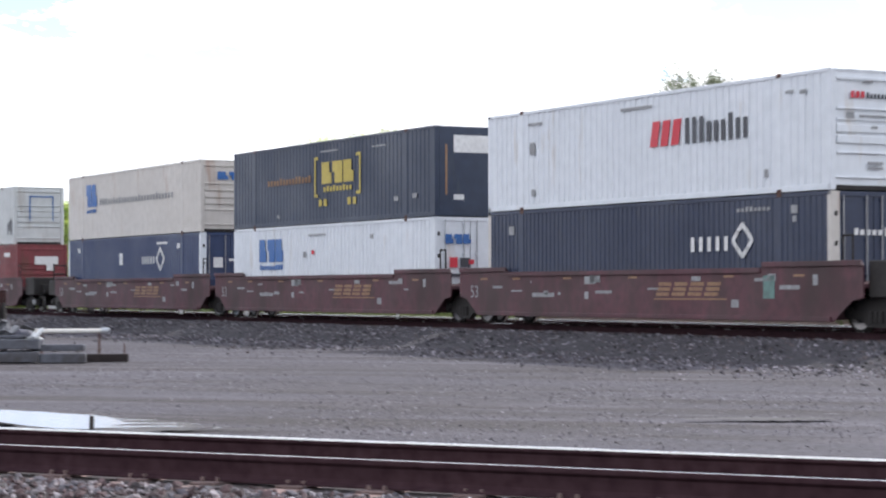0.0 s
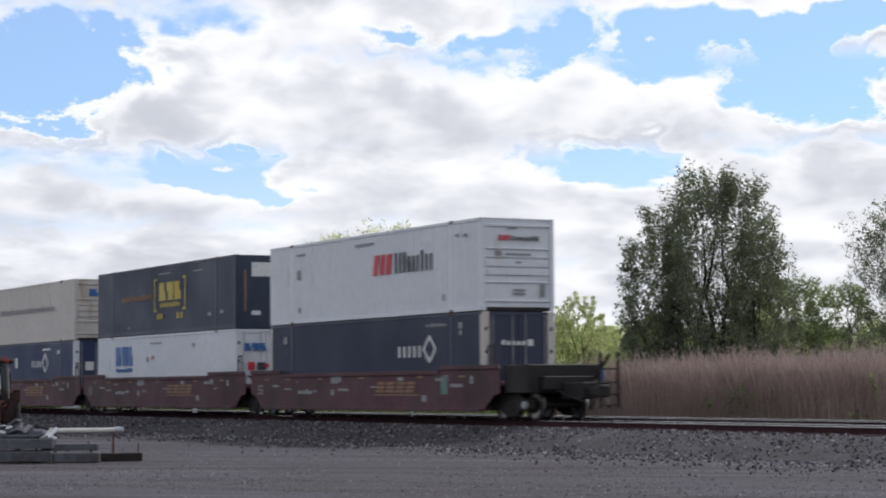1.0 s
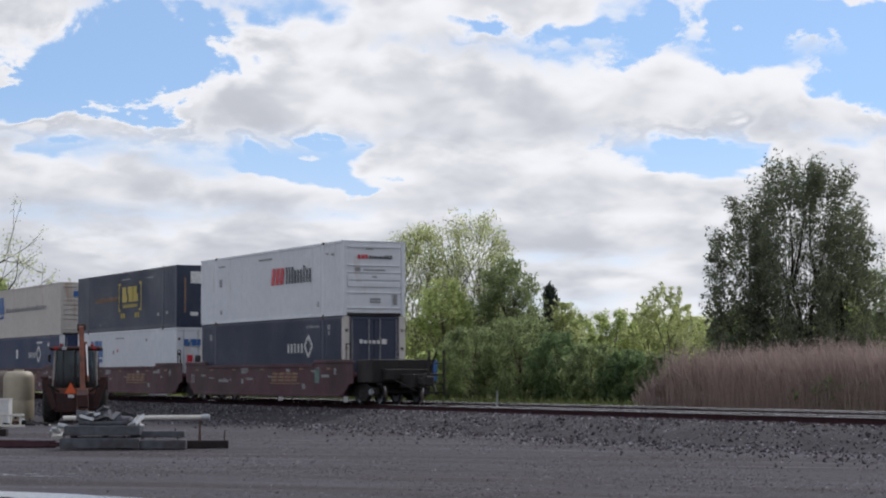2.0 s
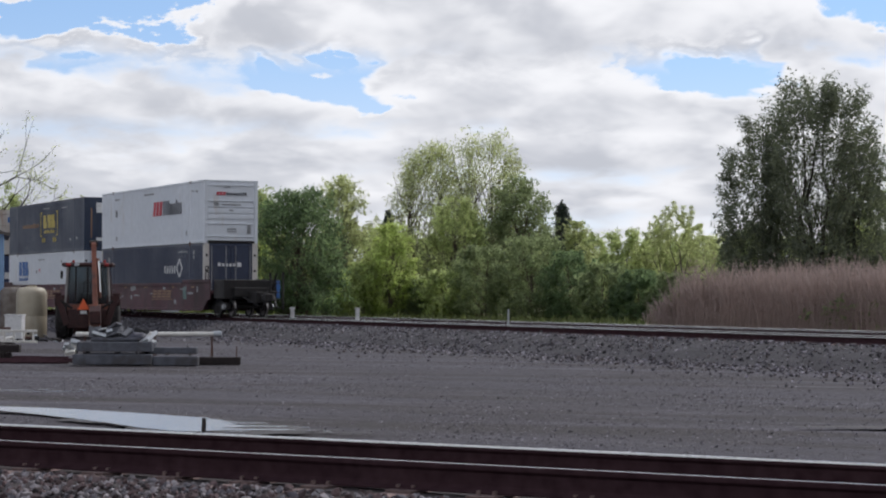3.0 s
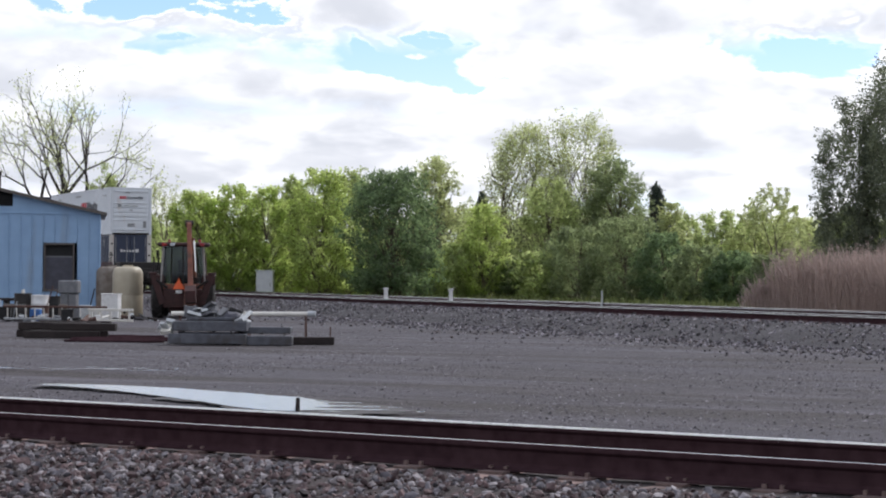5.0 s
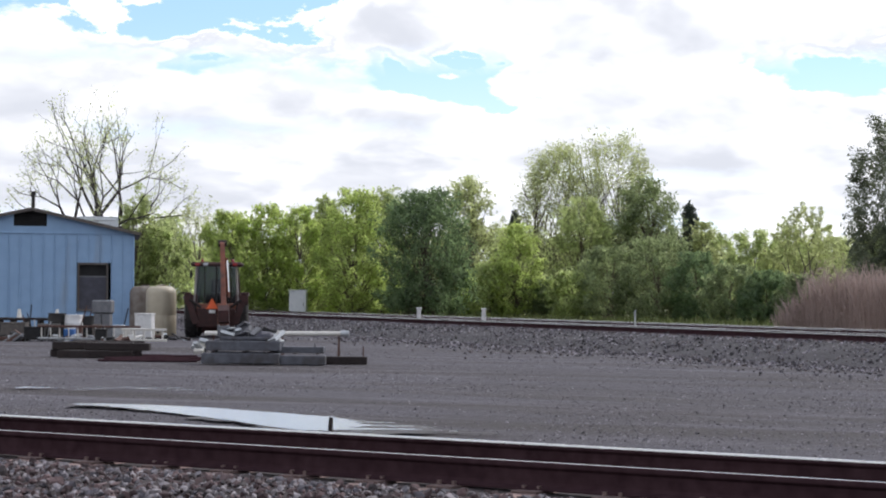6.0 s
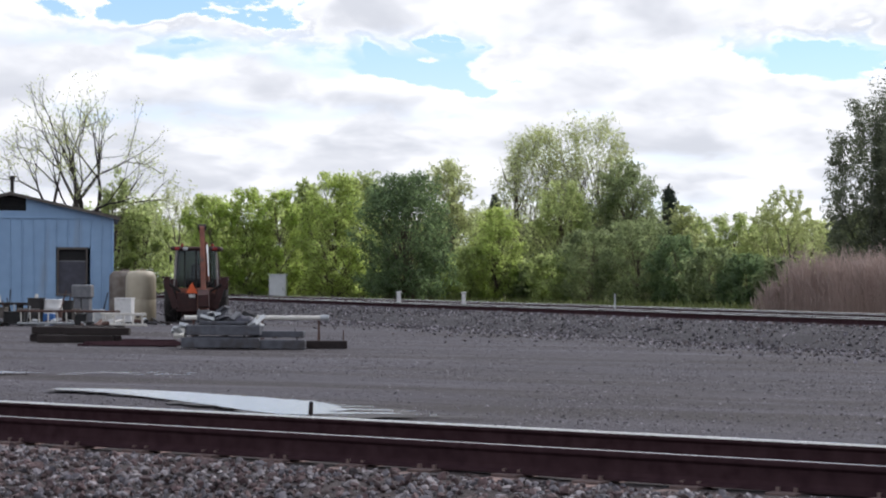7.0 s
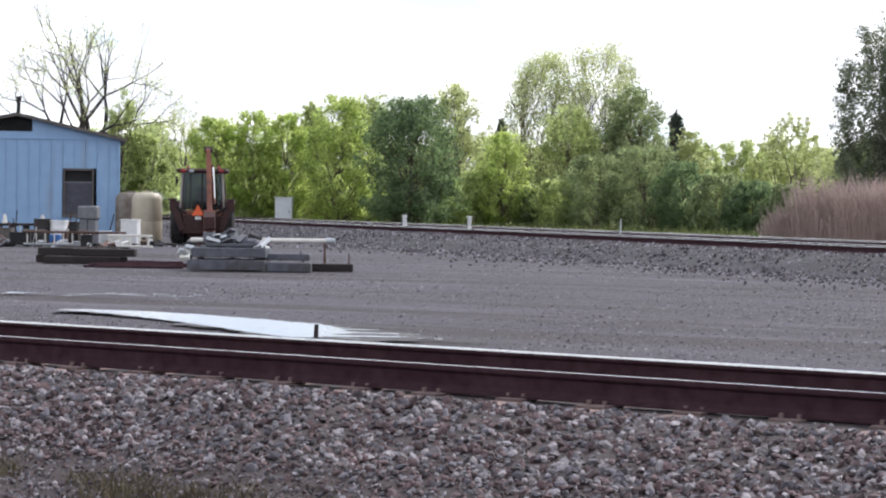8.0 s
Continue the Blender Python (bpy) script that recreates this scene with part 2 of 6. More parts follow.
M = dict(
    yard=yard_mat(),
    wet=mat("wet_mud", (0.043, 0.037, 0.040), (0.026, 0.022, 0.023), rough=0.7, scale=5, bump=0.3),
    bed=mat("ballast_bed", (0.053, 0.038, 0.040), (0.021, 0.015, 0.015), rough=0.95, scale=26, bump=1.0, bump_scale=30),
    bed_far=mat("ballast_bed_grey", (0.051, 0.046, 0.055), (0.023, 0.021, 0.025), rough=0.95, scale=14, bump=1.0, bump_scale=16),
    stone=mat("ballast_stone", (0.174, 0.151, 0.171), (0.089, 0.064, 0.071), rough=0.85, scale=14, bump=0.35, palette=[(0.045, 0.028, 0.031), (0.116, 0.077, 0.079), (0.079, 0.074, 0.086), (0.176, 0.157, 0.165), (0.067, 0.042, 0.045), (0.125, 0.115, 0.131), (0.095, 0.060, 0.062), (0.103, 0.095, 0.112), (0.284, 0.258, 0.271), (0.052, 0.033, 0.034), (0.142, 0.103, 0.105), (0.033, 0.026, 0.029), (0.206, 0.189, 0.206)]),
    stone_far=mat("ballast_stone_grey", (0.084, 0.078, 0.092), (0.051, 0.046, 0.055), rough=0.85, scale=10, bump=0.3, palette=[(0.022, 0.020, 0.024), (0.133, 0.125, 0.146), (0.060, 0.054, 0.065), (0.206, 0.191, 0.219), (0.082, 0.075, 0.088), (0.297, 0.275, 0.305), (0.039, 0.034, 0.041), (0.099, 0.082, 0.084)]),
    rail=mat("rusty_rail_steel", (0.060, 0.035, 0.040), (0.034, 0.019, 0.023), rough=0.9, metal=0.0, scale=9, bump=0.2, spec=0.0),
    head=mat("polished_rail_head", (0.62, 0.62, 0.63), (0.5, 0.5, 0.5), rough=0.22, metal=1.0, scale=20, bump=0.02),
    tie=mat("weathered_tie", (0.258, 0.181, 0.163), (0.155, 0.103, 0.095), rough=0.9, scale=12, bump=0.5, per="object", per_amount=0.25),
    plate=mat("tie_plate_rust", (0.181, 0.125, 0.116), (0.103, 0.069, 0.065), rough=0.8, metal=0.1, scale=14, bump=0.3),
    white=mat("white_container_paint", (0.66, 0.69, 0.735), (0.58, 0.61, 0.65), rough=0.45, scale=3, bump=0.04, stain=(0.5, 0.45, 0.4), stain_at=(0.62, 0.8), stain_scale=2.0, streak=5),
    offwhite=mat("cream_container_paint", (0.546, 0.515, 0.484), (0.466, 0.440, 0.409), rough=0.55, scale=3, bump=0.05, stain=(0.317, 0.194, 0.132), stain_at=(0.60, 0.78), stain_scale=1.6, streak=6),
    grey=mat("pale_grey_container_paint", (0.510, 0.527, 0.527), (0.425, 0.442, 0.442), rough=0.5, scale=3, bump=0.05, stain=(0.297, 0.255, 0.230), stain_at=(0.6, 0.8), stain_scale=1.6, streak=5),
    navy=mat("navy_container_paint", (0.021, 0.032, 0.070), (0.015, 0.023, 0.052), rough=0.45, scale=3, bump=0.04, stain=(0.07, 0.07, 0.08), stain_at=(0.62, 0.85), stain_scale=1.8, streak=4),
    blue=mat("blue_container_paint", (0.022, 0.041, 0.112), (0.017, 0.030, 0.083), rough=0.45, scale=3, bump=0.04, stain=(0.060, 0.068, 0.090), stain_at=(0.62, 0.85), stain_scale=1.8, streak=4),
    black=mat("dark_slate_container_paint", (0.018, 0.031, 0.066), (0.013, 0.023, 0.050), rough=0.45, scale=3, bump=0.04, stain=(0.05, 0.055, 0.06), stain_at=(0.62, 0.85), stain_scale=1.8, streak=4),
    red=mat("red_container_paint", (0.20, 0.034, 0.042), (0.13, 0.026, 0.030), rough=0.55, scale=3, bump=0.05, stain=(0.10, 0.04, 0.03), stain_at=(0.58, 0.75), stain_scale=1.6, streak=4),
    car=mat("faded_oxide_red_car_paint", (0.115, 0.040, 0.052), (0.064, 0.027, 0.035), rough=0.7, scale=4, bump=0.12, stain=(0.05, 0.028, 0.03), stain_at=(0.42, 0.66), stain_scale=0.8, streak=2.0),
    iron=mat("grimy_black_iron", (0.022, 0.019, 0.018), (0.012, 0.010, 0.010), rough=0.7, metal=0.2, scale=8, bump=0.3),
    tread=mat("worn_wheel_tread", (0.45, 0.43, 0.42), (0.3, 0.28, 0.27), rough=0.35, metal=1.0, scale=8, bump=0.05),
    yellow=mat("yellow_mark", (0.50, 0.40, 0.08), (0.42, 0.33, 0.07), rough=0.6, scale=8, bump=0.05),
    faded=mat("faded_yellow_mark", (0.30, 0.19, 0.10), (0.20, 0.11, 0.07), rough=0.7, scale=10, bump=0.05),
    mark_white=mat("white_mark", (0.70, 0.70, 0.70), (0.55, 0.55, 0.55), rough=0.6, scale=8, bump=0.03),
    mark_grey=mat("grey_mark", (0.30, 0.31, 0.32), (0.2, 0.2, 0.21), rough=0.6, scale=8, bump=0.03),
    mark_red=mat("red_mark", (0.55, 0.03, 0.05), (0.48, 0.03, 0.05), rough=0.5, scale=8, bump=0.02),
    mark_dark=mat("charcoal_mark", (0.045, 0.05, 0.065), (0.04, 0.04, 0.05), rough=0.5, scale=8, bump=0.02),
    mark_blue=mat("blue_mark", (0.03, 0.13, 0.36), (0.03, 0.10, 0.3), rough=0.5, scale=8, bump=0.02),
    shed=mat("sky_blue_steel_cladding", (0.25, 0.39, 0.58), (0.215, 0.34, 0.52), rough=0.55, scale=2, bump=0.05, stain=(0.22, 0.28, 0.36), stain_at=(0.60, 0.85), stain_scale=1.2, streak=7),
    shed_roof=mat("rusty_roof_sheet", (0.20, 0.15, 0.13), (0.10, 0.07, 0.06), rough=0.8, scale=5, bump=0.2),
    board=mat("grey_brown_board", (0.13, 0.115, 0.105), (0.085, 0.075, 0.07), rough=0.85, scale=9, bump=0.25),
    # dim window interior put in as colour; on the bag its own colour
    dim_inside_and_bag=mat("dim_interior_and_bag", (0.060, 0.062, 0.085), (0.04, 0.04, 0.055), rough=0.7, scale=5, bump=0.1),
    beam=mat("dirty_grey_beam", (0.105, 0.112, 0.135), (0.062, 0.064, 0.078), rough=0.75, scale=7, bump=0.3, stain=(0.05, 0.046, 0.05), stain_at=(0.50, 0.68), stain_scale=3),
    # near-black painted as shade in the shed's openings; own colour on dark goods
    dark=mat("opening_shade_and_dark_finish", (0.02, 0.02, 0.022), (0.012, 0.012, 0.013), rough=0.9, scale=6, bump=0.1),
    tank=mat("beige_plastic_tank", (0.441, 0.395, 0.304), (0.380, 0.334, 0.251), rough=0.5, scale=3, bump=0.04, stain=(0.289, 0.243, 0.182), stain_at=(0.55, 0.75), stain_scale=1.5, streak=4),
    tank_grey=mat("weathered_grey_tank", (0.220, 0.198, 0.176), (0.110, 0.083, 0.066), rough=0.7, scale=3, bump=0.1),
    hoe=mat("faded_orange_machine_paint", (0.26, 0.085, 0.048), (0.13, 0.045, 0.03), rough=0.6, scale=4, bump=0.1, stain=(0.07, 0.04, 0.03), stain_at=(0.5, 0.7), stain_scale=2),
    hoe_dark=mat("dark_machine_steel", (0.060, 0.020, 0.019), (0.030, 0.012, 0.012), rough=0.7, metal=0.1, scale=6, bump=0.2),
    rubber=mat("dusty_black_rubber", (0.028, 0.025, 0.024), (0.018, 0.016, 0.016), rough=0.85, scale=10, bump=0.3),
    chrome=mat("chrome_rod", (0.75, 0.75, 0.75), (0.65, 0.65, 0.65), rough=0.15, metal=1.0, scale=10, bump=0.0),
    pale_pillar=mat("pale_cab_pillar", (0.36, 0.34, 0.33), (0.24, 0.22, 0.21), rough=0.5, scale=6, bump=0.03),
    teal=mat("faded_teal_patch", (0.13, 0.24, 0.22), (0.10, 0.16, 0.15), rough=0.7, scale=6, bump=0.05),
    orange=mat("fluorescent_orange_sign", (0.85, 0.14, 0.03), (0.75, 0.12, 0.03), rough=0.5, scale=6, bump=0.0),
    lens=mat("red_lamp_lens", (0.300, 0.012, 0.012), (0.240, 0.012, 0.012), rough=0.2, scale=6, bump=0.0),
    concrete=mat("grey_precast_concrete", (0.168, 0.172, 0.189), (0.115, 0.119, 0.131), rough=0.85, scale=7, bump=0.25, stain=(0.131, 0.131, 0.139), stain_at=(0.55, 0.72), stain_scale=2),
    galv=mat("galvanised_steel", (0.50, 0.52, 0.54), (0.38, 0.40, 0.42), rough=0.4, metal=0.7, scale=8, bump=0.05),
    timber=mat("dark_creosoted_timber", (0.026, 0.017, 0.016), (0.013, 0.009, 0.009), rough=0.85, scale=12, bump=0.4),
    rust=mat("brown_rust", (0.11, 0.055, 0.042), (0.06, 0.032, 0.027), rough=0.85, scale=8, bump=0.3),
    pvc=mat("white_pipe", (0.68, 0.67, 0.63), (0.55, 0.53, 0.49), rough=0.5, scale=5, bump=0.05),
    cabinet=mat("pale_grey_cabinet_paint", (0.55, 0.57, 0.58), (0.46, 0.48, 0.5), rough=0.5, scale=4, bump=0.05),
    bark=mat("grey_brown_bark", (0.16, 0.125, 0.10), (0.07, 0.055, 0.045), rough=0.95, scale=8, bump=0.6),
    bark_dark=mat("dark_bark", (0.048, 0.039, 0.035), (0.026, 0.021, 0.019), rough=0.95, scale=8, bump=0.6),
    reed=mat("dry_reed_stalk", (0.431, 0.345, 0.312), (0.340, 0.261, 0.234), rough=0.9, scale=3, bump=0.0, per="island", per_amount=0.22, translucent=0.25),
    grass=mat("rough_spring_grass", (0.12, 0.15, 0.045), (0.08, 0.095, 0.035), rough=0.9, scale=2, bump=0.0, per="island", per_amount=0.4, translucent=0.25),
    sward=mat("spring_sward", (0.16, 0.19, 0.07), (0.11, 0.11, 0.05), rough=0.95, scale=1.5, bump=0.6, stain=(0.20, 0.16, 0.09), stain_at=(0.5, 0.7), stain_scale=0.3),
    weed=mat("sparse_verge_weed", (0.105, 0.088, 0.050), (0.062, 0.048, 0.034), rough=0.9, scale=4, bump=0.0, per="island", per_amount=0.4, translucent=0.2),
    pebble=mat("yard_pebble", (0.146, 0.135, 0.157), (0.101, 0.090, 0.105), rough=0.9, scale=10, bump=0.2, palette=[(0.121, 0.112, 0.128), (0.070, 0.065, 0.074), (0.250, 0.232, 0.258), (0.093, 0.085, 0.096), (0.058, 0.053, 0.058), (0.169, 0.157, 0.177)]),
    straw=mat("dry_straw_stem", (0.52, 0.44, 0.30), (0.4, 0.33, 0.22), rough=0.8, scale=6, bump=0.0),
)


def leaf_mat(name, col, tr=0.38):
    return mat(name, col, tuple(c * 0.6 for c in col), rough=0.6, scale=0.7, bump=0.0, per="island", per_amount=0.35, translucent=tr, spec=0.3)


# leaf colours are lightened and greyed, so haze is painted into them
LEAF = dict(
    bright=leaf_mat("bright_spring_leaf", (0.405, 0.492, 0.227), 0.80),
    fresh=leaf_mat("fresh_green_leaf", (0.386, 0.454, 0.275), 0.80),
    deep=leaf_mat("deep_green_leaf", (0.163, 0.233, 0.149), 0.68),
    pale=leaf_mat("pale_young_leaf", (0.435, 0.483, 0.333), 0.78),
    dull=leaf_mat("dull_olive_leaf", (0.236, 0.290, 0.193), 0.72),
    dark=leaf_mat("dark_poplar_leaf", (0.161, 0.188, 0.150), 0.52),
    conifer=leaf_mat("dark_conifer_needle", (0.085, 0.11, 0.10), 0.3),
)

# ---------------------------------------------------------------- mesh helpers
def box(bm, x0, x1, y0, y1, z0, z1, bevel=0.0):
    r = bmesh.ops.create_cube(bm, size=1.0)
    vs = r["verts"]
    for v in vs:
        v.co = Vector((x0 + (v.co.x + 0.5) * (x1 - x0), y0 + (v.co.y + 0.5) * (y1 - y0), z0 + (v.co.z + 0.5) * (z1 - z0)))
    if bevel:
        es = list({e for v in vs for e in v.link_edges})
        bmesh.ops.bevel(bm, geom=es, offset=bevel, segments=1, affect="EDGES")
    return bm


def boxes(*list_of):
    bm = bmesh.new()
    for b in list_of:
        box(bm, *b)
    return bm


def tube(bm, a, b, r0, r1=None, sides=10):
    """A closed tapered rod from a to b."""
    a, b = Vector(a), Vector(b)
    r1 = r0 if r1 is None else r1
    m = Matrix.Translation((a + b) / 2) @ (b - a).to_track_quat("Z", "Y").to_matrix().to_4x4()
    bmesh.ops.create_cone(bm, cap_ends=True, segments=sides, radius1=r0, radius2=r1, depth=(b - a).length, matrix=m)
    return bm


def prism(bm, outline, x0, x1, axis="x"):
    """An outline of (u, v) pairs pushed from x0 to x1 along an axis."""
    def at(w, u, v):
        return {"x": (w, u, v), "y": (u, w, v), "z": (u, v, w)}[axis]
    lo = [bm.verts.new(at(x0, u, v)) for u, v in outline]
    hi = [bm.verts.new(at(x1, u, v)) for u, v in outline]
    n = len(outline)
    for i in range(n):
        bm.faces.new((lo[i], lo[(i + 1) % n], hi[(i + 1) % n], hi[i]))
    bm.faces.new(lo[::-1])
    bm.faces.new(hi)
    bmesh.ops.recalc_face_normals(bm, faces=bm.faces[:])
    return bm


def mesh_of(name, bm, material):
    me = bpy.data.meshes.new(name)
    bm.to_mesh(me)
    bm.free()
    me.materials.append(material)
    return me


def part(name, bm, material, parent=None, label="", smooth=False):
    me = mesh_of(name, bm, material)
    if smooth:
        me.polygons.foreach_set("use_smooth", [True] * len(me.polygons))
    ob = new(name, me)
    ob.parent = parent
    if label:
        tagged(ob, label)
    return ob


def from_arrays(name, verts, faces, material):
    me = bpy.data.meshes.new(name)
    me.from_pydata(verts.tolist(), [], faces.tolist())
    me.materials.append(material)
    return me


def thing(name, m, label, category, group="", kind=""):
    e = new(name)
    e.empty_display_size = 0.3
    e.matrix_world = m
    return tagged(e, label, category, group, kind)
# ---------------------------------------------------------------- the lie of the land
A_FAR, B_NEAR = radians(24.85), radians(31.63)
U = Vector((-math.sin(A_FAR), math.cos(A_FAR), 0))       # the main line, the way the train goes
NF = Vector((math.cos(A_FAR), math.sin(A_FAR), 0))       # across it, away from the camera
P0 = Vector((12.236, 48.896, 0)) + NF * 1.295            # centre of the main line where the last container ends at the start
UN = Vector((math.cos(B_NEAR), -math.sin(B_NEAR), 0))    # the siding beside the camera
NN = Vector((math.sin(B_NEAR), math.cos(B_NEAR), 0))
FAR_TOP, NEAR_TOP = 0.70, 0.593                          # rail heads above the yard
DEPTH_N = 12.83                                          # camera to the siding's centre


def near_frame():
    """x along the siding, y away from the camera, origin abreast of the camera."""
    return Matrix.Translation(NN * DEPTH_N) @ pose(0, 0, 0, 0, 0, -math.degrees(B_NEAR))


def far_frame(offset=0.0):
    """x along the main line (the way the train goes), y towards the camera."""
    return Matrix.Translation(P0 + NF * offset) @ pose(0, 0, 0, 0, 0, 90 + math.degrees(A_FAR))


def make_ground():
    # one sheet: fine near, coarse far
    xs = np.concatenate([[-3000, -800, -300, -120], np.arange(-60, 61, 1.0), [120, 300, 800, 3000]])
    ys = np.concatenate([[-3000, -400, -60], np.arange(-10, 121, 1.0), [140, 180, 260, 500, 1200, 3000]])
    X, Y = np.meshgrid(xs, ys)
    Z = np.zeros_like(X)
    for i in range(X.shape[0]):
        for j in range(X.shape[1]):
            if -60 <= X[i, j] <= 60 and -10 <= Y[i, j] <= 120:
                Z[i, j] = 0.035 * noise.noise(Vector((X[i, j] * 0.22, Y[i, j] * 0.22, 0))) - 0.02
            # the verge where the camera stands
            d = X[i, j] * NN.x + Y[i, j] * NN.y
            if d < 11:
                Z[i, j] += 0.10
    nx = len(xs)
    V = np.stack([X.ravel(), Y.ravel(), Z.ravel()], 1)
    idx = np.arange(len(V)).reshape(len(ys), nx)
    F = np.stack([idx[:-1, :-1].ravel(), idx[:-1, 1:].ravel(), idx[1:, 1:].ravel(), idx[1:, :-1].ravel()], 1)
    me = from_arrays("ground", V, F, M["yard"])
    me.polygons.foreach_set("use_smooth", [True] * len(me.polygons))
    tagged(new("ground", me), "grey compacted gravel yard with damp darker patches", "ground", kind="structure")


def make_bed(name, frame_m, half_top, half_foot, top, x0, x1, material, label):
    """A ballast bed with sloping, slightly wavy shoulders."""
    n = int((x1 - x0) / 1.0)
    prof = [(-half_foot, -0.05), (-(half_foot + half_top) / 2, top * 0.52), (-half_top, top), (-half_top * 0.4, top), (half_top * 0.4, top), (half_top, top), ((half_foot + half_top) / 2, top * 0.52), (half_foot, -0.05)]
    V, F = [], []
    for i in range(n + 1):
        x = x0 + (x1 - x0) * i / n
        for y, z in prof:
            w = noise.noise(Vector((x * 0.4, y, 2)))
            V.append((x, y + (0.25 * w if abs(y) > half_top else 0), z + 0.02 * noise.noise(Vector((x * 0.9, y * 2, 5)))))
    k = len(prof)
    for i in range(n):
        for j in range(k - 1):
            F.append((i * k + j, i * k + j + 1, (i + 1) * k + j + 1, (i + 1) * k + j))
    me = from_arrays(name, np.array(V), np.array(F), material)
    me.flip_normals()
    ob = new(name, me)
    ob.matrix_world = frame_m
    return tagged(ob, label, "ballast", kind="structure")


RAIL_OUT = [(-0.07, 0), (0.07, 0), (0.07, 0.012), (0.018, 0.03), (0.009, 0.05), (0.009, 0.135), (0.030, 0.148), (0.036, 0.156), (0.036, 0.176), (-0.036, 0.176), (-0.036, 0.156), (-0.030, 0.148), (-0.009, 0.135), (-0.009, 0.05), (-0.018, 0.03), (-0.07, 0.012)]
HEAD_OUT = [(-0.034, 0.176), (0.034, 0.176), (0.031, 0.184), (0.022, 0.188), (-0.022, 0.188), (-0.031, 0.184)]


def make_track(name, frame_m, top, x0, x1, spacing, tie_x, label, bands=(1.0, 1.0)):
    """Two rails with bright heads, tie plates and ties."""
    t = thing(name, frame_m, label, "railway track", kind="structure")
    zb = top - 0.188
    for y, band in zip((-0.7535, 0.7535), bands):
        bm = bmesh.new()
        prism(bm, [(y + u, zb + v) for u, v in RAIL_OUT], x0, x1)
        if band < 1:
            prism(bm, [(y - 0.036, zb + 0.1762), (y + 0.036, zb + 0.1762), (y + 0.033, zb + 0.184), (y - 0.033, zb + 0.184)], x0, x1)
        rail = part("rail", bm, M["rail"], t, "rust-brown steel rail")
        bm = bmesh.new()
        prism(bm, [(y + u * band + (0.012 if band < 1 else 0), zb + (v if band == 1 else 0.184 + (v - 0.176) * 0.33)) for u, v in HEAD_OUT], x0, x1)
        part("rail_head", bm, M["head"], rail, "polished running surface")
    tie = mesh_of("tie", boxes((-0.115, 0.115, -1.3, 1.3, zb - 0.19, zb - 0.012, 0.012)), M["tie"])
    bmp = bmesh.new()
    for y in (-0.7535, 0.7535):
        box(bmp, -0.1, 0.1, y - 0.19, y + 0.19, zb - 0.012, zb + 0.006, 0.003)
        for s in (-1, 1):
            for w in (-0.06, 0.06):
                box(bmp, w - 0.012, w + 0.012, y + s * 0.085 - 0.014, y + s * 0.085 + 0.014, zb + 0.004, zb + 0.035)
    plate = mesh_of("tie_plate", bmp, M["plate"])
    rng = random.Random(5)
    n = int((tie_x[1] - tie_x[0]) / spacing)
    for i in range(n):
        m = pose(tie_x[0] + i * spacing + rng.uniform(-0.02, 0.02), rng.uniform(-0.04, 0.04), rng.uniform(-0.006, 0.0), 0, 0, rng.uniform(-1, 1))
        for nm, me in (("tie", tie), ("tie_plate", plate)):
            ob = new(nm, me)
            ob.parent = t
            ob.matrix_basis = m
    return t


def stones(name, m, pts, sizes, material, label, seed, flat=0.7, coarse=False):
    """Broken stones, each its own lump, in one mesh."""
    if coarse == "chip":       # low four-sided lumps
        base = np.array([(-0.6, -0.5, -0.1), (0.6, -0.55, -0.1), (0.55, 0.6, -0.1), (-0.55, 0.5, -0.1), (0.1, 0.0, 0.75)])
        tri = np.array([(0, 1, 4), (1, 2, 4), (2, 3, 4), (3, 0, 4)])
    elif coarse:
        base = np.array([(0.75, 0, 0), (-0.75, 0, 0), (0, 0.75, 0), (0, -0.75, 0), (0, 0, 0.75), (0, 0, -0.75)], float)
        tri = np.array([(0, 2, 4), (2, 1, 4), (1, 3, 4), (3, 0, 4), (2, 0, 5), (1, 2, 5), (3, 1, 5), (0, 3, 5)])
    else:
        bm = bmesh.new()
        bmesh.ops.create_icosphere(bm, subdivisions=1, radius=0.72)
        base = np.array([v.co[:] for v in bm.verts])
        tri = np.array([[v.index for v in f.verts] for f in bm.faces])
        bm.free()
    rng = np.random.default_rng(seed)
    n, k = len(pts), len(base)
    jag = 1 + rng.uniform(-0.42, 0.38, (n, k, 1))
    stretch = rng.uniform(0.65, 1.25, (n, 1, 3)) * np.array([1, 1, flat])
    v = base[None] * jag * stretch
    q = rng.normal(size=(n, 4)) * (np.array([1, 0.08, 0.08, 1]) if coarse == "chip" else np.array([1, 0.35, 0.35, 1]))
    q /= np.linalg.norm(q, axis=1, keepdims=True)
    w, x, y, z = q.T
    R = np.stack([np.stack([1 - 2 * (y * y + z * z), 2 * (x * y - z * w), 2 * (x * z + y * w)], 1),
                  np.stack([2 * (x * y + z * w), 1 - 2 * (x * x + z * z), 2 * (y * z - x * w)], 1),
                  np.stack([2 * (x * z - y * w), 2 * (y * z + x * w), 1 - 2 * (x * x + y * y)], 1)], 1)
    v = np.einsum("nij,nkj->nki", R, v) * sizes[:, None, None] * 0.5 + pts[:, None, :]
    faces = (tri[None] + (np.arange(n) * k)[:, None, None]).reshape(-1, tri.shape[1])
    ob = new(name, from_arrays(name, v.reshape(-1, 3), faces, material))
    ob.matrix_world = m
    return tagged(ob, label, "gravel", kind="stuff")


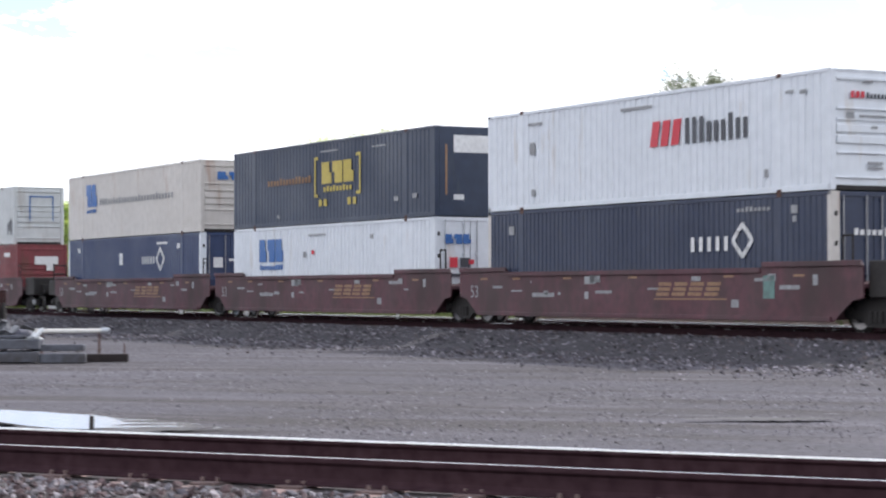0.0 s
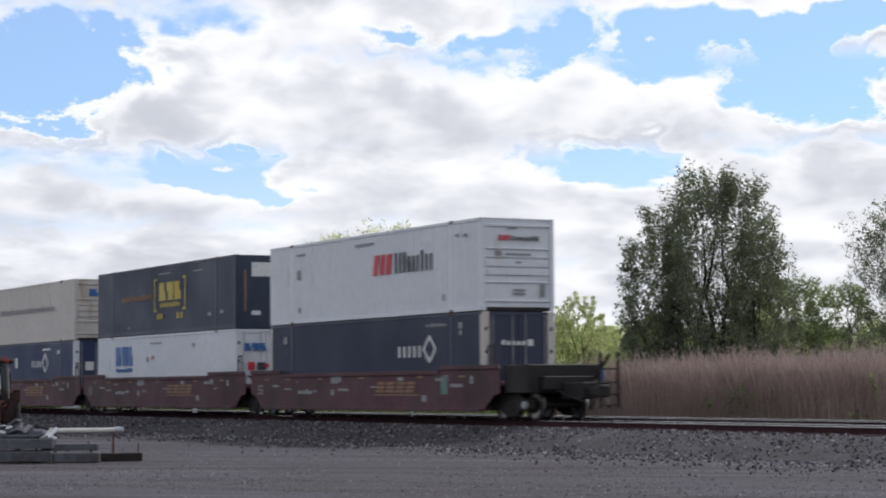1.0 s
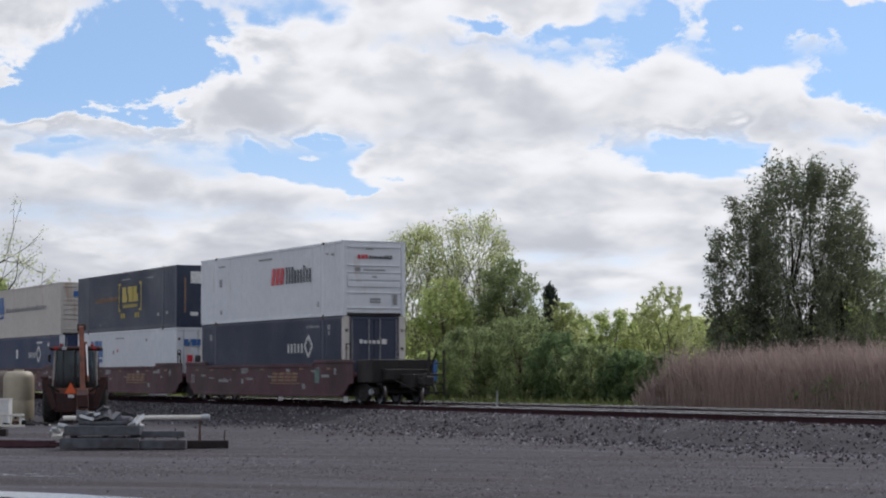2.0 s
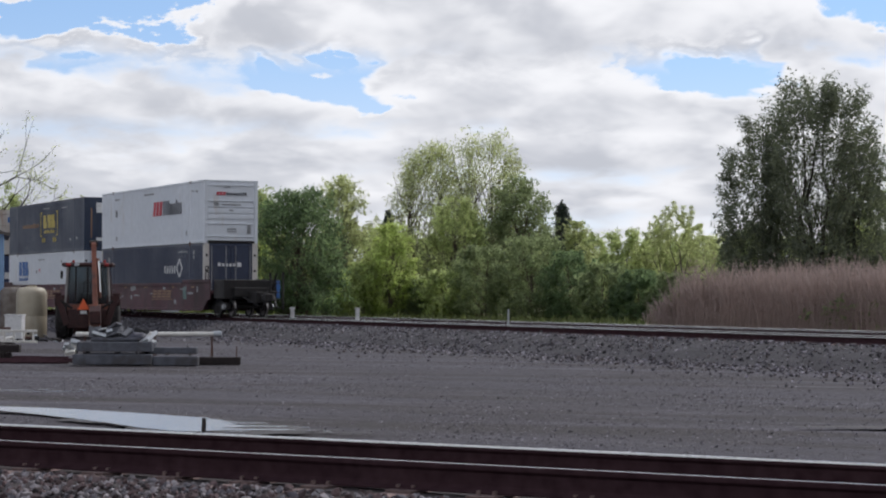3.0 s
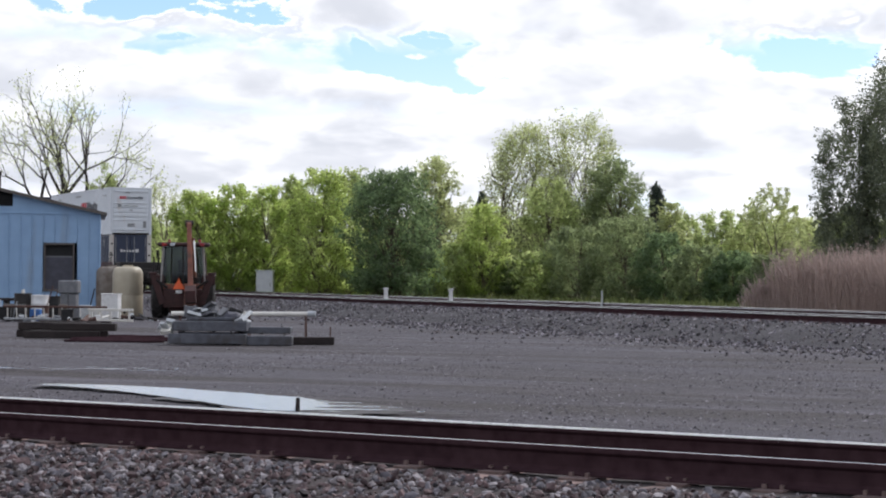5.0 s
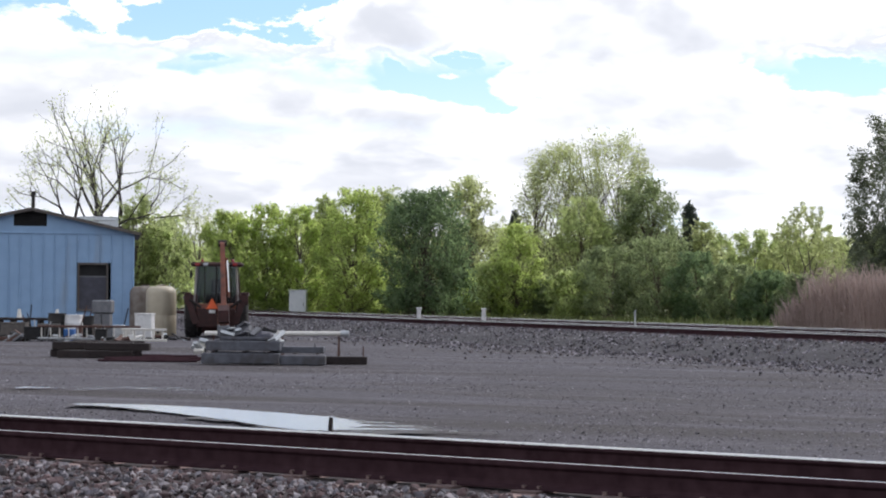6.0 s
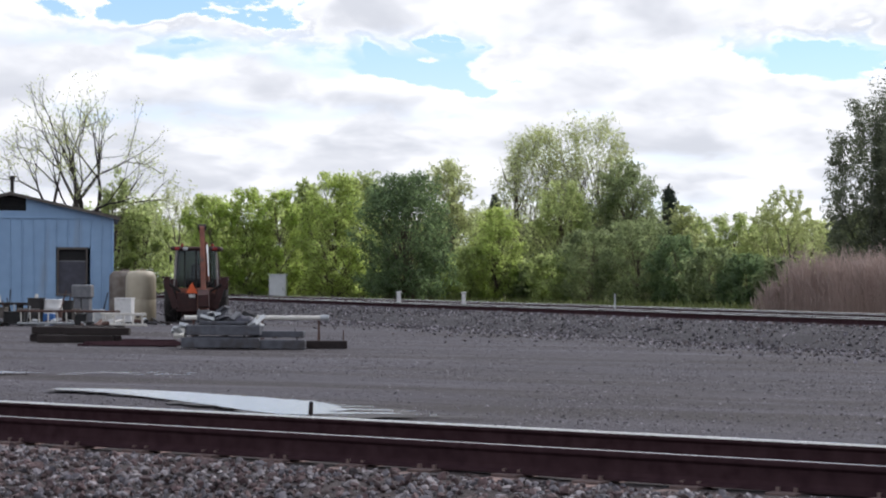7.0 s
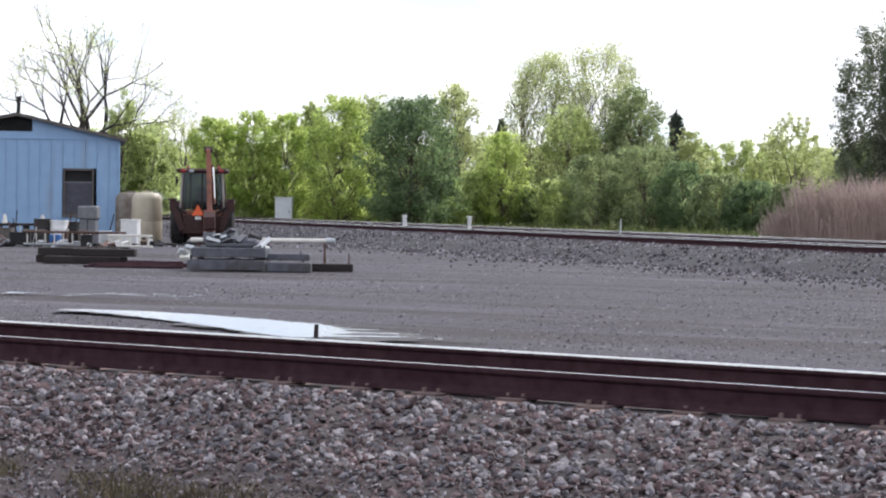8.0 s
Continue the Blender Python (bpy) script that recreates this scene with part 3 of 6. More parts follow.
def bed_height(y, half_top, half_foot, top):
    a = np.abs(y)
    mid = (half_foot + half_top) / 2
    return np.interp(a, [0, half_top, mid, half_foot, half_foot + 0.6], [top, top, top * 0.52, -0.05, -0.05])


make_ground()
NB = dict(half_top=1.75, half_foot=5.4, top=0.385)
FB = dict(half_top=1.75, half_foot=3.7, top=0.49)
make_bed("ballast_bed_near", near_frame(), NB["half_top"], NB["half_foot"], NB["top"], -60, 40, M["bed"], "brown crushed-stone ballast under the siding")
make_bed("ballast_bed_far", far_frame(), FB["half_top"], FB["half_foot"], FB["top"], -90, 260, M["bed_far"], "grey crushed-stone ballast under the main line")
make_bed("ballast_bed_second", far_frame(6.4), 1.7, 3.0, 0.45, -20, 260, M["bed_far"], "grey ballast under the second main line")
make_track("track_near", near_frame(), NEAR_TOP, -70, 45, 0.66, (-22, 4), "siding track with polished rail heads beside the camera", bands=(0.2, 1.0))
make_track("track_far", far_frame(), FAR_TOP, -100, 270, 0.6, (-30, 40), "main line track on grey ballast")
make_track("track_second", far_frame(6.4), FAR_TOP - 0.05, -20, 270, 0.6, (-15, 45), "second main line track farther off")

rng = np.random.default_rng(11)
n = 46000
px, py = rng.uniform(-16, -2.0, n), -np.concatenate([rng.uniform(0.93, 4.4, 27000), rng.uniform(3.0, 5.6, 19000)])
pz = bed_height(py, NB["half_top"], NB["half_foot"], NB["top"]) + rng.uniform(-0.02, 0.025, n)
pz = np.maximum(pz, 0.10 + rng.uniform(-0.02, 0.02, n))
sz = np.clip(rng.lognormal(math.log(0.062), 0.33, n), 0.02, 0.12)
sz *= np.interp(py, [-4.0, -3.0], [0.55, 1.0])                      # finer towards the verge
tie_gap = np.abs((px + 22 + 0.33) % 0.66 - 0.33)
pz -= np.where((py > -1.12) & (tie_gap < 0.15), 0.075, np.where(py > -1.2, 0.02, 0.0))
P3 = np.stack([px, py, pz], 1)
big = sz > 0.058
stones("ballast_stones", near_frame(), P3[big], sz[big], M["stone"], "mixed pink, brown and pale crushed ballast stones", 3)
stones("ballast_chips", near_frame(), P3[~big], sz[~big], M["stone"], "finer brown and grey ballast chips between the stones", 8, coarse=True)
n = 26000
px = rng.uniform(-40, 75, n)
py = 0.95 + np.abs(rng.normal(0, 1.0, n)) * 2.6
pz = bed_height(py, FB["half_top"], FB["half_foot"], FB["top"]) + rng.uniform(-0.02, 0.03, n)
pz = np.maximum(pz, 0.0)
sz = np.clip(rng.lognormal(math.log(0.092), 0.38, n), 0.03, 0.2)
stones("ballast_stones_far", far_frame(), np.stack([px, py, pz], 1), sz, M["stone_far"], "grey crushed ballast stones spilling down the shoulder", 4, coarse=True)
n = 90000
py = rng.uniform(22, 66, n)
px = rng.uniform(-0.30, 0.30, n) * py
keep = np.array([noise.noise(Vector((a * 0.45, b * 0.16, 4))) + 0.5 * noise.noise(Vector((a * 2.1, b * 0.8, 9))) for a, b in zip(px, py)]) > rng.uniform(-0.5, 0.35, n)
px, py = px[keep], py[keep]
n = len(px)
pz = np.array([0.035 * noise.noise(Vector((a * 0.22, b * 0.22, 0))) - 0.02 for a, b in zip(px, py)]) + rng.uniform(-0.004, 0.006, n)
sz = np.clip(rng.lognormal(math.log(0.030), 0.45, n), 0.012, 0.10)
stones("yard_pebbles", Matrix.Identity(4), np.stack([px, py, pz], 1), sz, M["pebble"], "loose grey pebbles on the yard", 6, flat=0.7, coarse="chip")


def pool(name, upper, lower, cell, material, z, label, category, seed, ragged=0.25, broken=None):
    """A thin sheet with a ragged shore between two lines of (x, y), in small cells; past x = broken it falls apart into streaks."""
    ux, uy = zip(*upper)
    lx, ly = zip(*lower)
    xs = np.arange(min(ux), max(ux), cell)
    ys = np.arange(min(ly) - ragged, max(uy) + ragged, cell)
    V, F, seen = [], [], {}

    def inside(x, y):
        hi, lo = np.interp(x, ux, uy), np.interp(x, lx, ly)
        w = noise.noise(Vector((x * 0.9, y * 0.9, seed))) + 0.6 * noise.noise(Vector((x * 3.1, y * 3.1, seed + 5)))
        inner = min(hi - y, y - lo) + ragged * (w + 0.1) * min(1.0, (hi - lo) * 1.5)
        if broken is not None and x > broken:
            streak = noise.noise(Vector((x * 0.7, y * 5.0, seed + 9))) + 0.5 * noise.noise(Vector((x * 2.5, y * 11.0, seed + 2)))
            inner -= (x - broken) * 0.8 * (0.9 - 2.2 * streak)
        return inner > 0

    def corner(i, j):
        if (i, j) not in seen:
            seen[i, j] = len(V)
            V.append((xs[i], ys[j], z))
        return seen[i, j]

    for i in range(len(xs) - 1):
        for j in range(len(ys) - 1):
            if inside(xs[i] + cell / 2, ys[j] + cell / 2):
                F.append((corner(i, j), corner(i + 1, j), corner(i + 1, j + 1), corner(i, j + 1)))
    ob = new(name, from_arrays(name, np.array(V), np.array(F), material))
    return tagged(ob, label, category, kind="structure")


def make_water():
    m = bpy.data.materials.new("rippled_puddle_water")
    m.use_nodes = True
    nt = m.node_tree
    nt.nodes.clear()
    N, L = nt.nodes.new, nt.links.new
    out, mud, gl, mx, fr = (N("ShaderNodeOutputMaterial"), N("ShaderNodeBsdfDiffuse"), N("ShaderNodeBsdfGlossy"), N("ShaderNodeMixShader"), N("ShaderNodeFresnel"))
    mud.inputs[0].default_value = (0.06, 0.056, 0.05, 1)
    gl.inputs["Color"].default_value = (0.97, 0.98, 1.0, 1)
    gl.inputs["Roughness"].default_value = 0.22
    fr.inputs[0].default_value = 1.33
    L(fr.outputs[0], mx.inputs[0])
    L(mud.outputs[0], mx.inputs[1])
    L(gl.outputs[0], mx.inputs[2])
    L(mx.outputs[0], out.inputs[0])
    return m


WATER = make_water()
SHORE_UP = [(-7.0, 31.75), (-6.64, 31.75), (-5.92, 31.6), (-4.97, 30.95), (-4.02, 30.05), (-3.12, 29.1), (-2.6, 28.5), (-1.93, 27.7), (-1.0, 26.4)]
SHORE_LOW = [(-7.0, 31.45), (-6.44, 31.05), (-5.58, 30.1), (-4.53, 28.5), (-3.61, 26.95), (-3.01, 26.1), (-2.49, 25.75), (-1.81, 25.8), (-1.0, 25.7)]
pool("puddle", SHORE_UP, SHORE_LOW, 0.05, WATER, 0.026, "shallow puddle mirroring the bright sky on the gravel", "puddle", 3.0, 0.20, -2.95)
pool("damp_ground", [(x - 0.1, y + 0.25) for x, y in SHORE_UP] + [(0.3, 26.2)], [(x, y - 0.12) for x, y in SHORE_LOW] + [(0.3, 25.8)], 0.07, M["wet"], 0.019, "dark damp gravel around the puddle", "ground", 4.0, 0.5, -1.8)
pool("puddle", [(-9.2, 37.2), (-7.45, 37.4), (-5.7, 36.8)], [(-9.2, 36.8), (-7.45, 36.6), (-5.7, 36.5)], 0.05, WATER, 0.024, "thin strip of standing water on the gravel", "puddle", 14.0, 0.3, -9.1)
pool("damp_ground", [(4.9, 27.5), (5.9, 27.6), (6.9, 27.35)], [(4.9, 27.3), (5.9, 27.1), (6.9, 27.2)], 0.05, M["wet"], 0.021, "dark wet rut in the gravel", "ground", 6.0, 0.25)
# ---------------------------------------------------------------- the train
SPEED = 17.377
CAR_L, CAR_W, CAR_H = 16.154, 2.591, 2.896
MOVERS, WHEELS = [], []


def train_pose(s, t, z=0.0):
    return Matrix.Translation(P0 + U * (s + SPEED * t) + Vector((0, 0, FAR_TOP + z))) @ pose(0, 0, 0, 0, 0, 90 + math.degrees(A_FAR))


def mover(name, s, z, label, category, group):
    e = thing(name, train_pose(s, 0, z), label, category, group)
    MOVERS.append((e, s, z))
    return e


def slabs(plane, rects, lift=0.006, thick=0.006):
    """Flat marks on the near side (plane 'side': x, z) or on the rear end (plane 'end': y, z)."""
    bm = bmesh.new()
    for u0, u1, v0, v1 in rects:
        if plane == "side":
            y = CAR_W / 2 + lift
            box(bm, u0, u1, y, y + thick, v0, v1)
        else:
            box(bm, -lift - thick, -lift, u0, u1, v0, v1)
    return bm


def corrugated(bm, x0, x1, y, sign, z0, z1, pitch, depth):
    """A vertically ribbed wall in the xz plane at y, ribs sunk inwards."""
    pts, x = [], x0
    while x < x1 - pitch * 0.5:
        for dx, d in ((0, 0), (0.42, 0), (0.52, 1), (0.90, 1)):
            xx = x + dx * pitch
            if xx < x1:
                pts.append((xx, y - sign * depth * d))
        x += pitch
    pts.append((x1, y))
    lo = [bm.verts.new((a, b, z0)) for a, b in pts]
    hi = [bm.verts.new((a, b, z1)) for a, b in pts]
    for i in range(len(pts) - 1):
        f = (lo[i], lo[i + 1], hi[i + 1], hi[i])
        bm.faces.new(f if sign < 0 else f[::-1])


def container(s, z, paint, label, group, post=None, pitch=0.28, end="ribbed", end_paint=None, depth=0.03, post_w=0.16):
    """A 53 ft box: x forward from its rear end, y+ towards the camera, z from its floor."""
    L, W, H = CAR_L, CAR_W, CAR_H
    c = mover("shipping_container", s, z, label, "container", group)
    post = post or paint
    end_paint = end_paint or paint
    h = W / 2
    px = (1.98, 14.17)        # stacking posts under the lifting points
    for sign in (1, -1):
        bm = bmesh.new()
        spans = ((0.16, px[0] - 0.09), (px[0] + 0.09, px[1] - 0.09), (px[1] + 0.09, L - 0.16))
        for a, b in spans:
            corrugated(bm, a, b, sign * (h - 0.012), sign, 0.17, H - 0.10, pitch, depth)
        part("side_panel", bm, paint, c)
    for sign in (1, -1):
        part("bottom_rail", boxes((0.02, L - 0.02, min(sign * (h - 0.09), sign * h), max(sign * (h - 0.09), sign * h), 0.03, 0.17, 0.008)), paint, c)
        part("top_rail", boxes((0.02, L - 0.02, min(sign * (h - 0.09), sign * h), max(sign * (h - 0.09), sign * h), H - 0.10, H - 0.005, 0.008)), paint, c)
        for x in px:
            p = part("stacking_post", boxes((x - 0.09, x + 0.09, min(sign * (h - 0.1), sign * (h + 0.004)), max(sign * (h - 0.1), sign * (h + 0.004)), 0.03, H, 0.01)), paint, c)
            for z0, z1 in ((H - 0.10, H + 0.012), (0.0, 0.11)):
                part("corner_casting", boxes((x - 0.10, x + 0.10, min(sign * (h - 0.12), sign * (h + 0.008)), max(sign * (h - 0.12), sign * (h + 0.008)), z0, z1, 0.01)), M["rust"], p)
        for x in (0.0, L):
            x0, x1 = (x, x + 0.16) if x == 0 else (x - 0.16, x)
            part("corner_post", boxes((x0, x1, min(sign * (h - post_w), sign * h), max(sign * (h - post_w), sign * h), 0.02, H - 0.004, 0.012)), post, c)
    bm = bmesh.new()
    box(bm, 0.03, L - 0.03, -h + 0.03, h - 0.03, H - 0.06, H - 0.012)
    k = 0.3
    while k < L - 0.5:
        box(bm, k, k + 0.12, -h + 0.12, h - 0.12, H - 0.012, H + 0.006)
        k += 0.45
    part("roof", bm, paint, c)
    part("floor", boxes((0.03, L - 0.03, -h + 0.06, h - 0.06, 0.03, 0.14)), M["iron"], c)
    # rear end and front wall
    part("front_wall", boxes((L - 0.07, L - 0.03, -h + 0.1, h - 0.1, 0.1, H - 0.05)), paint, c)
    if end == "flat":
        part("end_wall", boxes((0.0, 0.09, -h + post_w, h - post_w, 0.03, H - 0.02, 0.01)), end_paint, c)
    elif end == "ribbed":
        part("end_wall", boxes((0.05, 0.09, -h + 0.1, h - 0.1, 0.1, H - 0.05)), end_paint, c)
        bm = bmesh.new()
        for zz in (0.30, 0.88, 1.12, 1.38, 1.66, 1.92):
            box(bm, -0.004, 0.06, -h + 0.18, h - 0.18, zz, zz + 0.19 if zz in (1.12, 1.38) else zz + 0.05, 0.012)
        box(bm, 0.0, 0.06, -h + 0.16, h - 0.16, 2.62, 2.70, 0.01)
        part("rib", bm, end_paint, c)
    else:
        for sgn in (1, -1):
            y0, y1 = (0.012, h - 0.15) if sgn > 0 else (-h + 0.15, -0.012)
            d = part("door", boxes((0.035, 0.08, y0, y1, 0.16, H - 0.12, 0.006)), end_paint, c)
            for yy in (y0 + 0.22, y1 - 0.22):
                bm = bmesh.new()
                tube(bm, (0.0, yy, 0.1), (0.0, yy, H - 0.1), 0.022, sides=8)
                part("locking_rod", bm, M["galv"] if end_paint is paint and paint in (M["white"],) else M["mark_grey"], d)
                for q in (0.14, 0.9, 1.7, 2.66):
                    part("rod_keeper", boxes((-0.01, 0.05, yy - 0.06, yy + 0.06, q, q + 0.07, 0.006)), end_paint, d)
            for q in (0.3, 0.95, 1.6, 2.3):
                part("hinge", boxes((-0.005, 0.05, (y1 - 0.04) if sgn > 0 else (y0 - 0.06), (y1 + 0.06) if sgn > 0 else (y0 + 0.04), q, q + 0.12, 0.006)), M["iron"], d)
        part("end_header", boxes((0.0, 0.1, -h + post_w, h - post_w, H - 0.13, H - 0.01, 0.008)), end_paint, c)
        part("end_sill", boxes((0.0, 0.1, -h + post_w, h - post_w, 0.03, 0.16, 0.008)), end_paint, c)
    return c


def emblem(c, name, plane, material, rects, label, lift=0.006):
    for group_ in ([rects] if "emblem" in name or name == "bracket" else [[r] for r in rects]):
        part(name, slabs(plane, group_, lift), material, c, label)


def word(x0, x1, z0, z1, n, seed, gap=0.22):
    """A run of n plain upright blocks standing for a line of writing; on the near side it reads from the front end to the rear."""
    rng = random.Random(seed)
    w = (x1 - x0) / n
    out = []
    for i in range(n):
        a, b = x0 + i * w + w * gap / 2, x0 + (i + 1) * w - w * gap / 2
        top = z0 + (z1 - z0) * rng.choice((1.0, 0.78, 0.78, 0.78))
        out.append((a + (b - a) * 0.08, b - (b - a) * 0.08, z0, top))
    return out


def blocks(x0, x1, z0, z1, n):
    """Emblem of n stout slabs side by side, each in two steps."""
    w, h = (x1 - x0) / n, z1 - z0
    out = []
    for i in range(n):
        a, b = x0 + i * w + w * 0.05, x0 + (i + 1) * w - w * 0.05
        m = (b - a) * 0.22
        up = i % 2
        out += [(a, b - m * up, z0, z0 + h * 0.5), (a + m * (1 - up), b, z0 + h * 0.5, z1)]
    return out


def slants(c, x0, x1, z0, z1, n, lean, material, label):
    """Emblem of n slanted slabs on the near side."""
    bm = bmesh.new()
    w, y = (x1 - x0) / n, CAR_W / 2 + 0.006
    for i in range(n):
        a, b = x0 + i * w + w * 0.14, x0 + (i + 1) * w - w * 0.14
        d = lean
        prism(bm, [(a + d, z0), (b + d, z0), (b - d, z1), (a - d, z1)], y, y + 0.006, axis="y")
    part("emblem", bm, material, c, label)


def wheel_set(parent, x):
    e = new("wheel_set")
    e.parent = parent
    e.location = (x, 0, 0.457)
    for y in (-0.75, 0.75):
        s = 1 if y > 0 else -1
        bm = bmesh.new()
        prof = [(0.0, 0.09), (0.10, 0.09), (0.30, 0.035), (0.39, 0.03), (0.40, 0.068), (0.457, 0.068), (0.457, -0.03), (0.485, -0.045), (0.485, -0.07), (0.39, -0.07), (0.38, -0.02), (0.12, -0.06), (0.0, -0.06)]
        rings = []
        for r, off in prof:
            rings.append([bm.verts.new((r * math.cos(q * math.tau / 24), y + s * off, r * math.sin(q * math.tau / 24))) for q in range(24)])
        for a, b in zip(rings, rings[1:]):
            for q in range(24):
                bm.faces.new((a[q], a[(q + 1) % 24], b[(q + 1) % 24], b[q]))
        bmesh.ops.remove_doubles(bm, verts=bm.verts[:], dist=1e-5)
        bmesh.ops.recalc_face_normals(bm, faces=bm.faces[:])
        part("wheel", bm, M["iron"], e)
        bm = bmesh.new()
        tube(bm, (0, y - 0.05, 0), (0, y + 0.05, 0), 0.4585, sides=32)
        part("tread", bm, M["tread"], e, "shiny worn tread")
    bm = bmesh.new()
    tube(bm, (0, -1.05, 0), (0, 1.05, 0), 0.08, sides=12)
    part("axle", bm, M["iron"], e)
    WHEELS.append((e, x))


def truck(car, x):
    """Two wheel sets, two cast side frames and a bolster."""
    for dx in (-0.91, 0.91):
        wheel_set(car, x + dx)
    for sgn in (1, -1):
        y = sgn * 1.0
        bm = bmesh.new()
        out = [(-1.15, 0.36), (-0.95, 0.30), (-0.55, 0.30), (-0.30, 0.12), (0.30, 0.12), (0.55, 0.30), (0.95, 0.30), (1.15, 0.36), (1.15, 0.60), (0.75, 0.66), (0.45, 0.78), (-0.45, 0.78), (-0.75, 0.66), (-1.15, 0.60)]
        prism(bm, [(x + a, b) for a, b in out], y - 0.09, y + 0.09, axis="y")
        sf = part("side_frame", bm, M["iron"], car)
        for dx in (-0.91, 0.91):
            bm = bmesh.new()
            tube(bm, (x + dx, y + sgn * 0.08, 0.457), (x + dx, y + sgn * 0.19, 0.457), 0.13, 0.11, 14)
            part("bearing_cap", bm, M["galv"] if dx < 0 else M["iron"], sf)
        bm = bmesh.new()
        for q in (-0.17, 0.0, 0.17):
            tube(bm, (x + q, y + sgn * 0.1, 0.22), (x + q, y + sgn * 0.1, 0.5), 0.065, sides=10)
        part("spring", bm, M["iron"], sf)
    part("bolster", boxes((x - 0.2, x + 0.2, -1.0, 1.0, 0.45, 0.75, 0.03)), M["iron"], car)


def well_car(s, label, rear_end=False, front_end=False, seed=1):
    """A well unit; x = 0 at the rear end of the box it carries."""
    c = mover("well_car", s, 0.0, label, "well car", "well cars of the train")
    a, b = -1.32, 17.62
    rng = random.Random(seed)
    for sgn in (1, -1):
        y0 = sgn * 1.44
        bm = bmesh.new()
        low, top, hi = 0.24, 1.52, 1.66
        out = [(a, 0.80), (-0.95, 0.74), (-0.25, low), (16.5, low), (17.2, 0.74), (b, 0.80), (b, hi - 0.1), (b - 0.1, hi), (14.9, hi), (14.7, top), (2.5, top), (2.3, hi), (a + 0.1, hi), (a, hi - 0.1)]
        prism(bm, out, min(y0 - 0.02, y0 + 0.02), max(y0 - 0.02, y0 + 0.02), axis="y")
        side = part("side_sill", bm, M["car"], c, "faded red-brown well side with worn markings")
        o = y0 + sgn * 0.02
        part("top_chord", boxes((2.5, 14.7, min(o, o + sgn * 0.05), max(o, o + sgn * 0.05), top - 0.12, top + 0.01, 0.01),
                                (a + 0.02, 2.42, min(o, o + sgn * 0.05), max(o, o + sgn * 0.05), hi - 0.12, hi + 0.01, 0.01),
                                (14.78, b - 0.02, min(o, o + sgn * 0.05), max(o, o + sgn * 0.05), hi - 0.12, hi + 0.01, 0.01)), M["car"], side)
        part("bottom_chord", boxes((-0.2, 16.45, min(o, o + sgn * 0.06), max(o, o + sgn * 0.06), low, low + 0.12, 0.01)), M["car"], side)
        # marks: reflectors, stencils as plain bars, a faded emblem
        yb = o + sgn * 0.004
        def mark(name, mt, rects, lbl):
            for group_ in ([rects] if name == "emblem" else [[r] for r in rects]):
                part(name, boxes(*[(u0, u1, min(yb, yb + sgn * 0.006), max(yb, yb + sgn * 0.006), v0, v1) for u0, u1, v0, v1 in group_]), mt, side, lbl)
        mark("reflector", M["faded"], [(xx, xx + 0.42, 1.30, 1.36) for xx in (0.8, 3.6, 7.9, 11.2, 14.0, 15.9)], "small yellow reflectors")
        mark("emblem", M["faded"], [(4.2 + i * 0.72 + d, 4.2 + i * 0.72 + 0.58 + d, z, z + 0.09) for i in range(4) for z, d in ((0.84, 0.06), (0.97, 0.0), (1.10, -0.06))] + [(3.9, 7.1, 0.74, 0.78)], "faded yellow owner's emblem")
        if seed == 1:
            mark("patch", M["teal"], [(1.95, 2.4, 0.78, 1.34)], "faded teal paint patch")
        mark("chalk_mark", M["mark_grey"], [(10.3, 10.5, 0.75, 0.95), (9.7, 10.2, 1.2, 1.42), (6.9, 7.4, 1.0, 1.05), (3.4, 3.7, 0.55, 0.75), (13.9, 14.5, 0.95, 1.0), (12.1, 13.3, 0.80, 0.92)], "pale chalked marks")
        mark("stencil", M["mark_grey"], [(xx + rng.uniform(-.3, .3), xx + rng.uniform(0.3, 0.6), zz, zz + rng.uniform(0.05, 0.12)) for xx, zz in ((1.2, 1.0), (2.3, 1.2), (9.6, 1.22), (9.4, 0.9), (11.6, 0.86), (12.3, 0.86), (13.1, 1.2), (15.0, 1.05))], "worn grey stencilled lines")
        mark("label_plate", M["mark_grey"], [(9.95, 10.5, 1.16, 1.38), (1.9, 2.2, 1.2, 1.38), (5.0, 5.4, 1.22, 1.34), (0.3, 0.48, 1.1, 1.35)], "pale stencilled plates")
        if sgn > 0:
            tc = bpy.data.curves.new("number", "FONT")
            tc.body, tc.size, tc.extrude = "53", 0.52, 0.003
            to = bpy.data.objects.new("number", tc)
            me = bpy.data.meshes.new_from_object(to)
            bpy.data.objects.remove(to)
            me.materials.append(M["mark_grey"])
            num = new("number", me)
            num.parent = side
            num.matrix_basis = Matrix.Translation((16.95, yb + 0.006, 0.78)) @ pose(0, 0, 0, 90, 0, 180)
            tagged(num, "pale stencilled number")
    # floor and bulkheads
    bm = bmesh.new()
    for k in range(9):
        xx = 0.1 + k * 2.0
        box(bm, xx, xx + 0.25, -1.42, 1.42, 0.28, 0.40)
    part("cross_beam", bm, M["iron"], c)
    for x0, x1 in ((a, -0.15), (16.4, b)):
        part("end_deck", boxes((x0, x1, -1.42, 1.42, 1.02, 1.16, 0.02), (x0 + 0.3, x1 - 0.3, -0.5, 0.5, 0.75, 1.02, 0.03)), M["car"], c)
    part("bulkhead", boxes((-0.22, -0.15, -1.42, 1.42, 0.3, 1.2, 0.01)), M["car"], c)
    part("bulkhead", boxes((16.33, 16.40, -1.42, 1.42, 0.3, 1.2, 0.01)), M["car"], c)
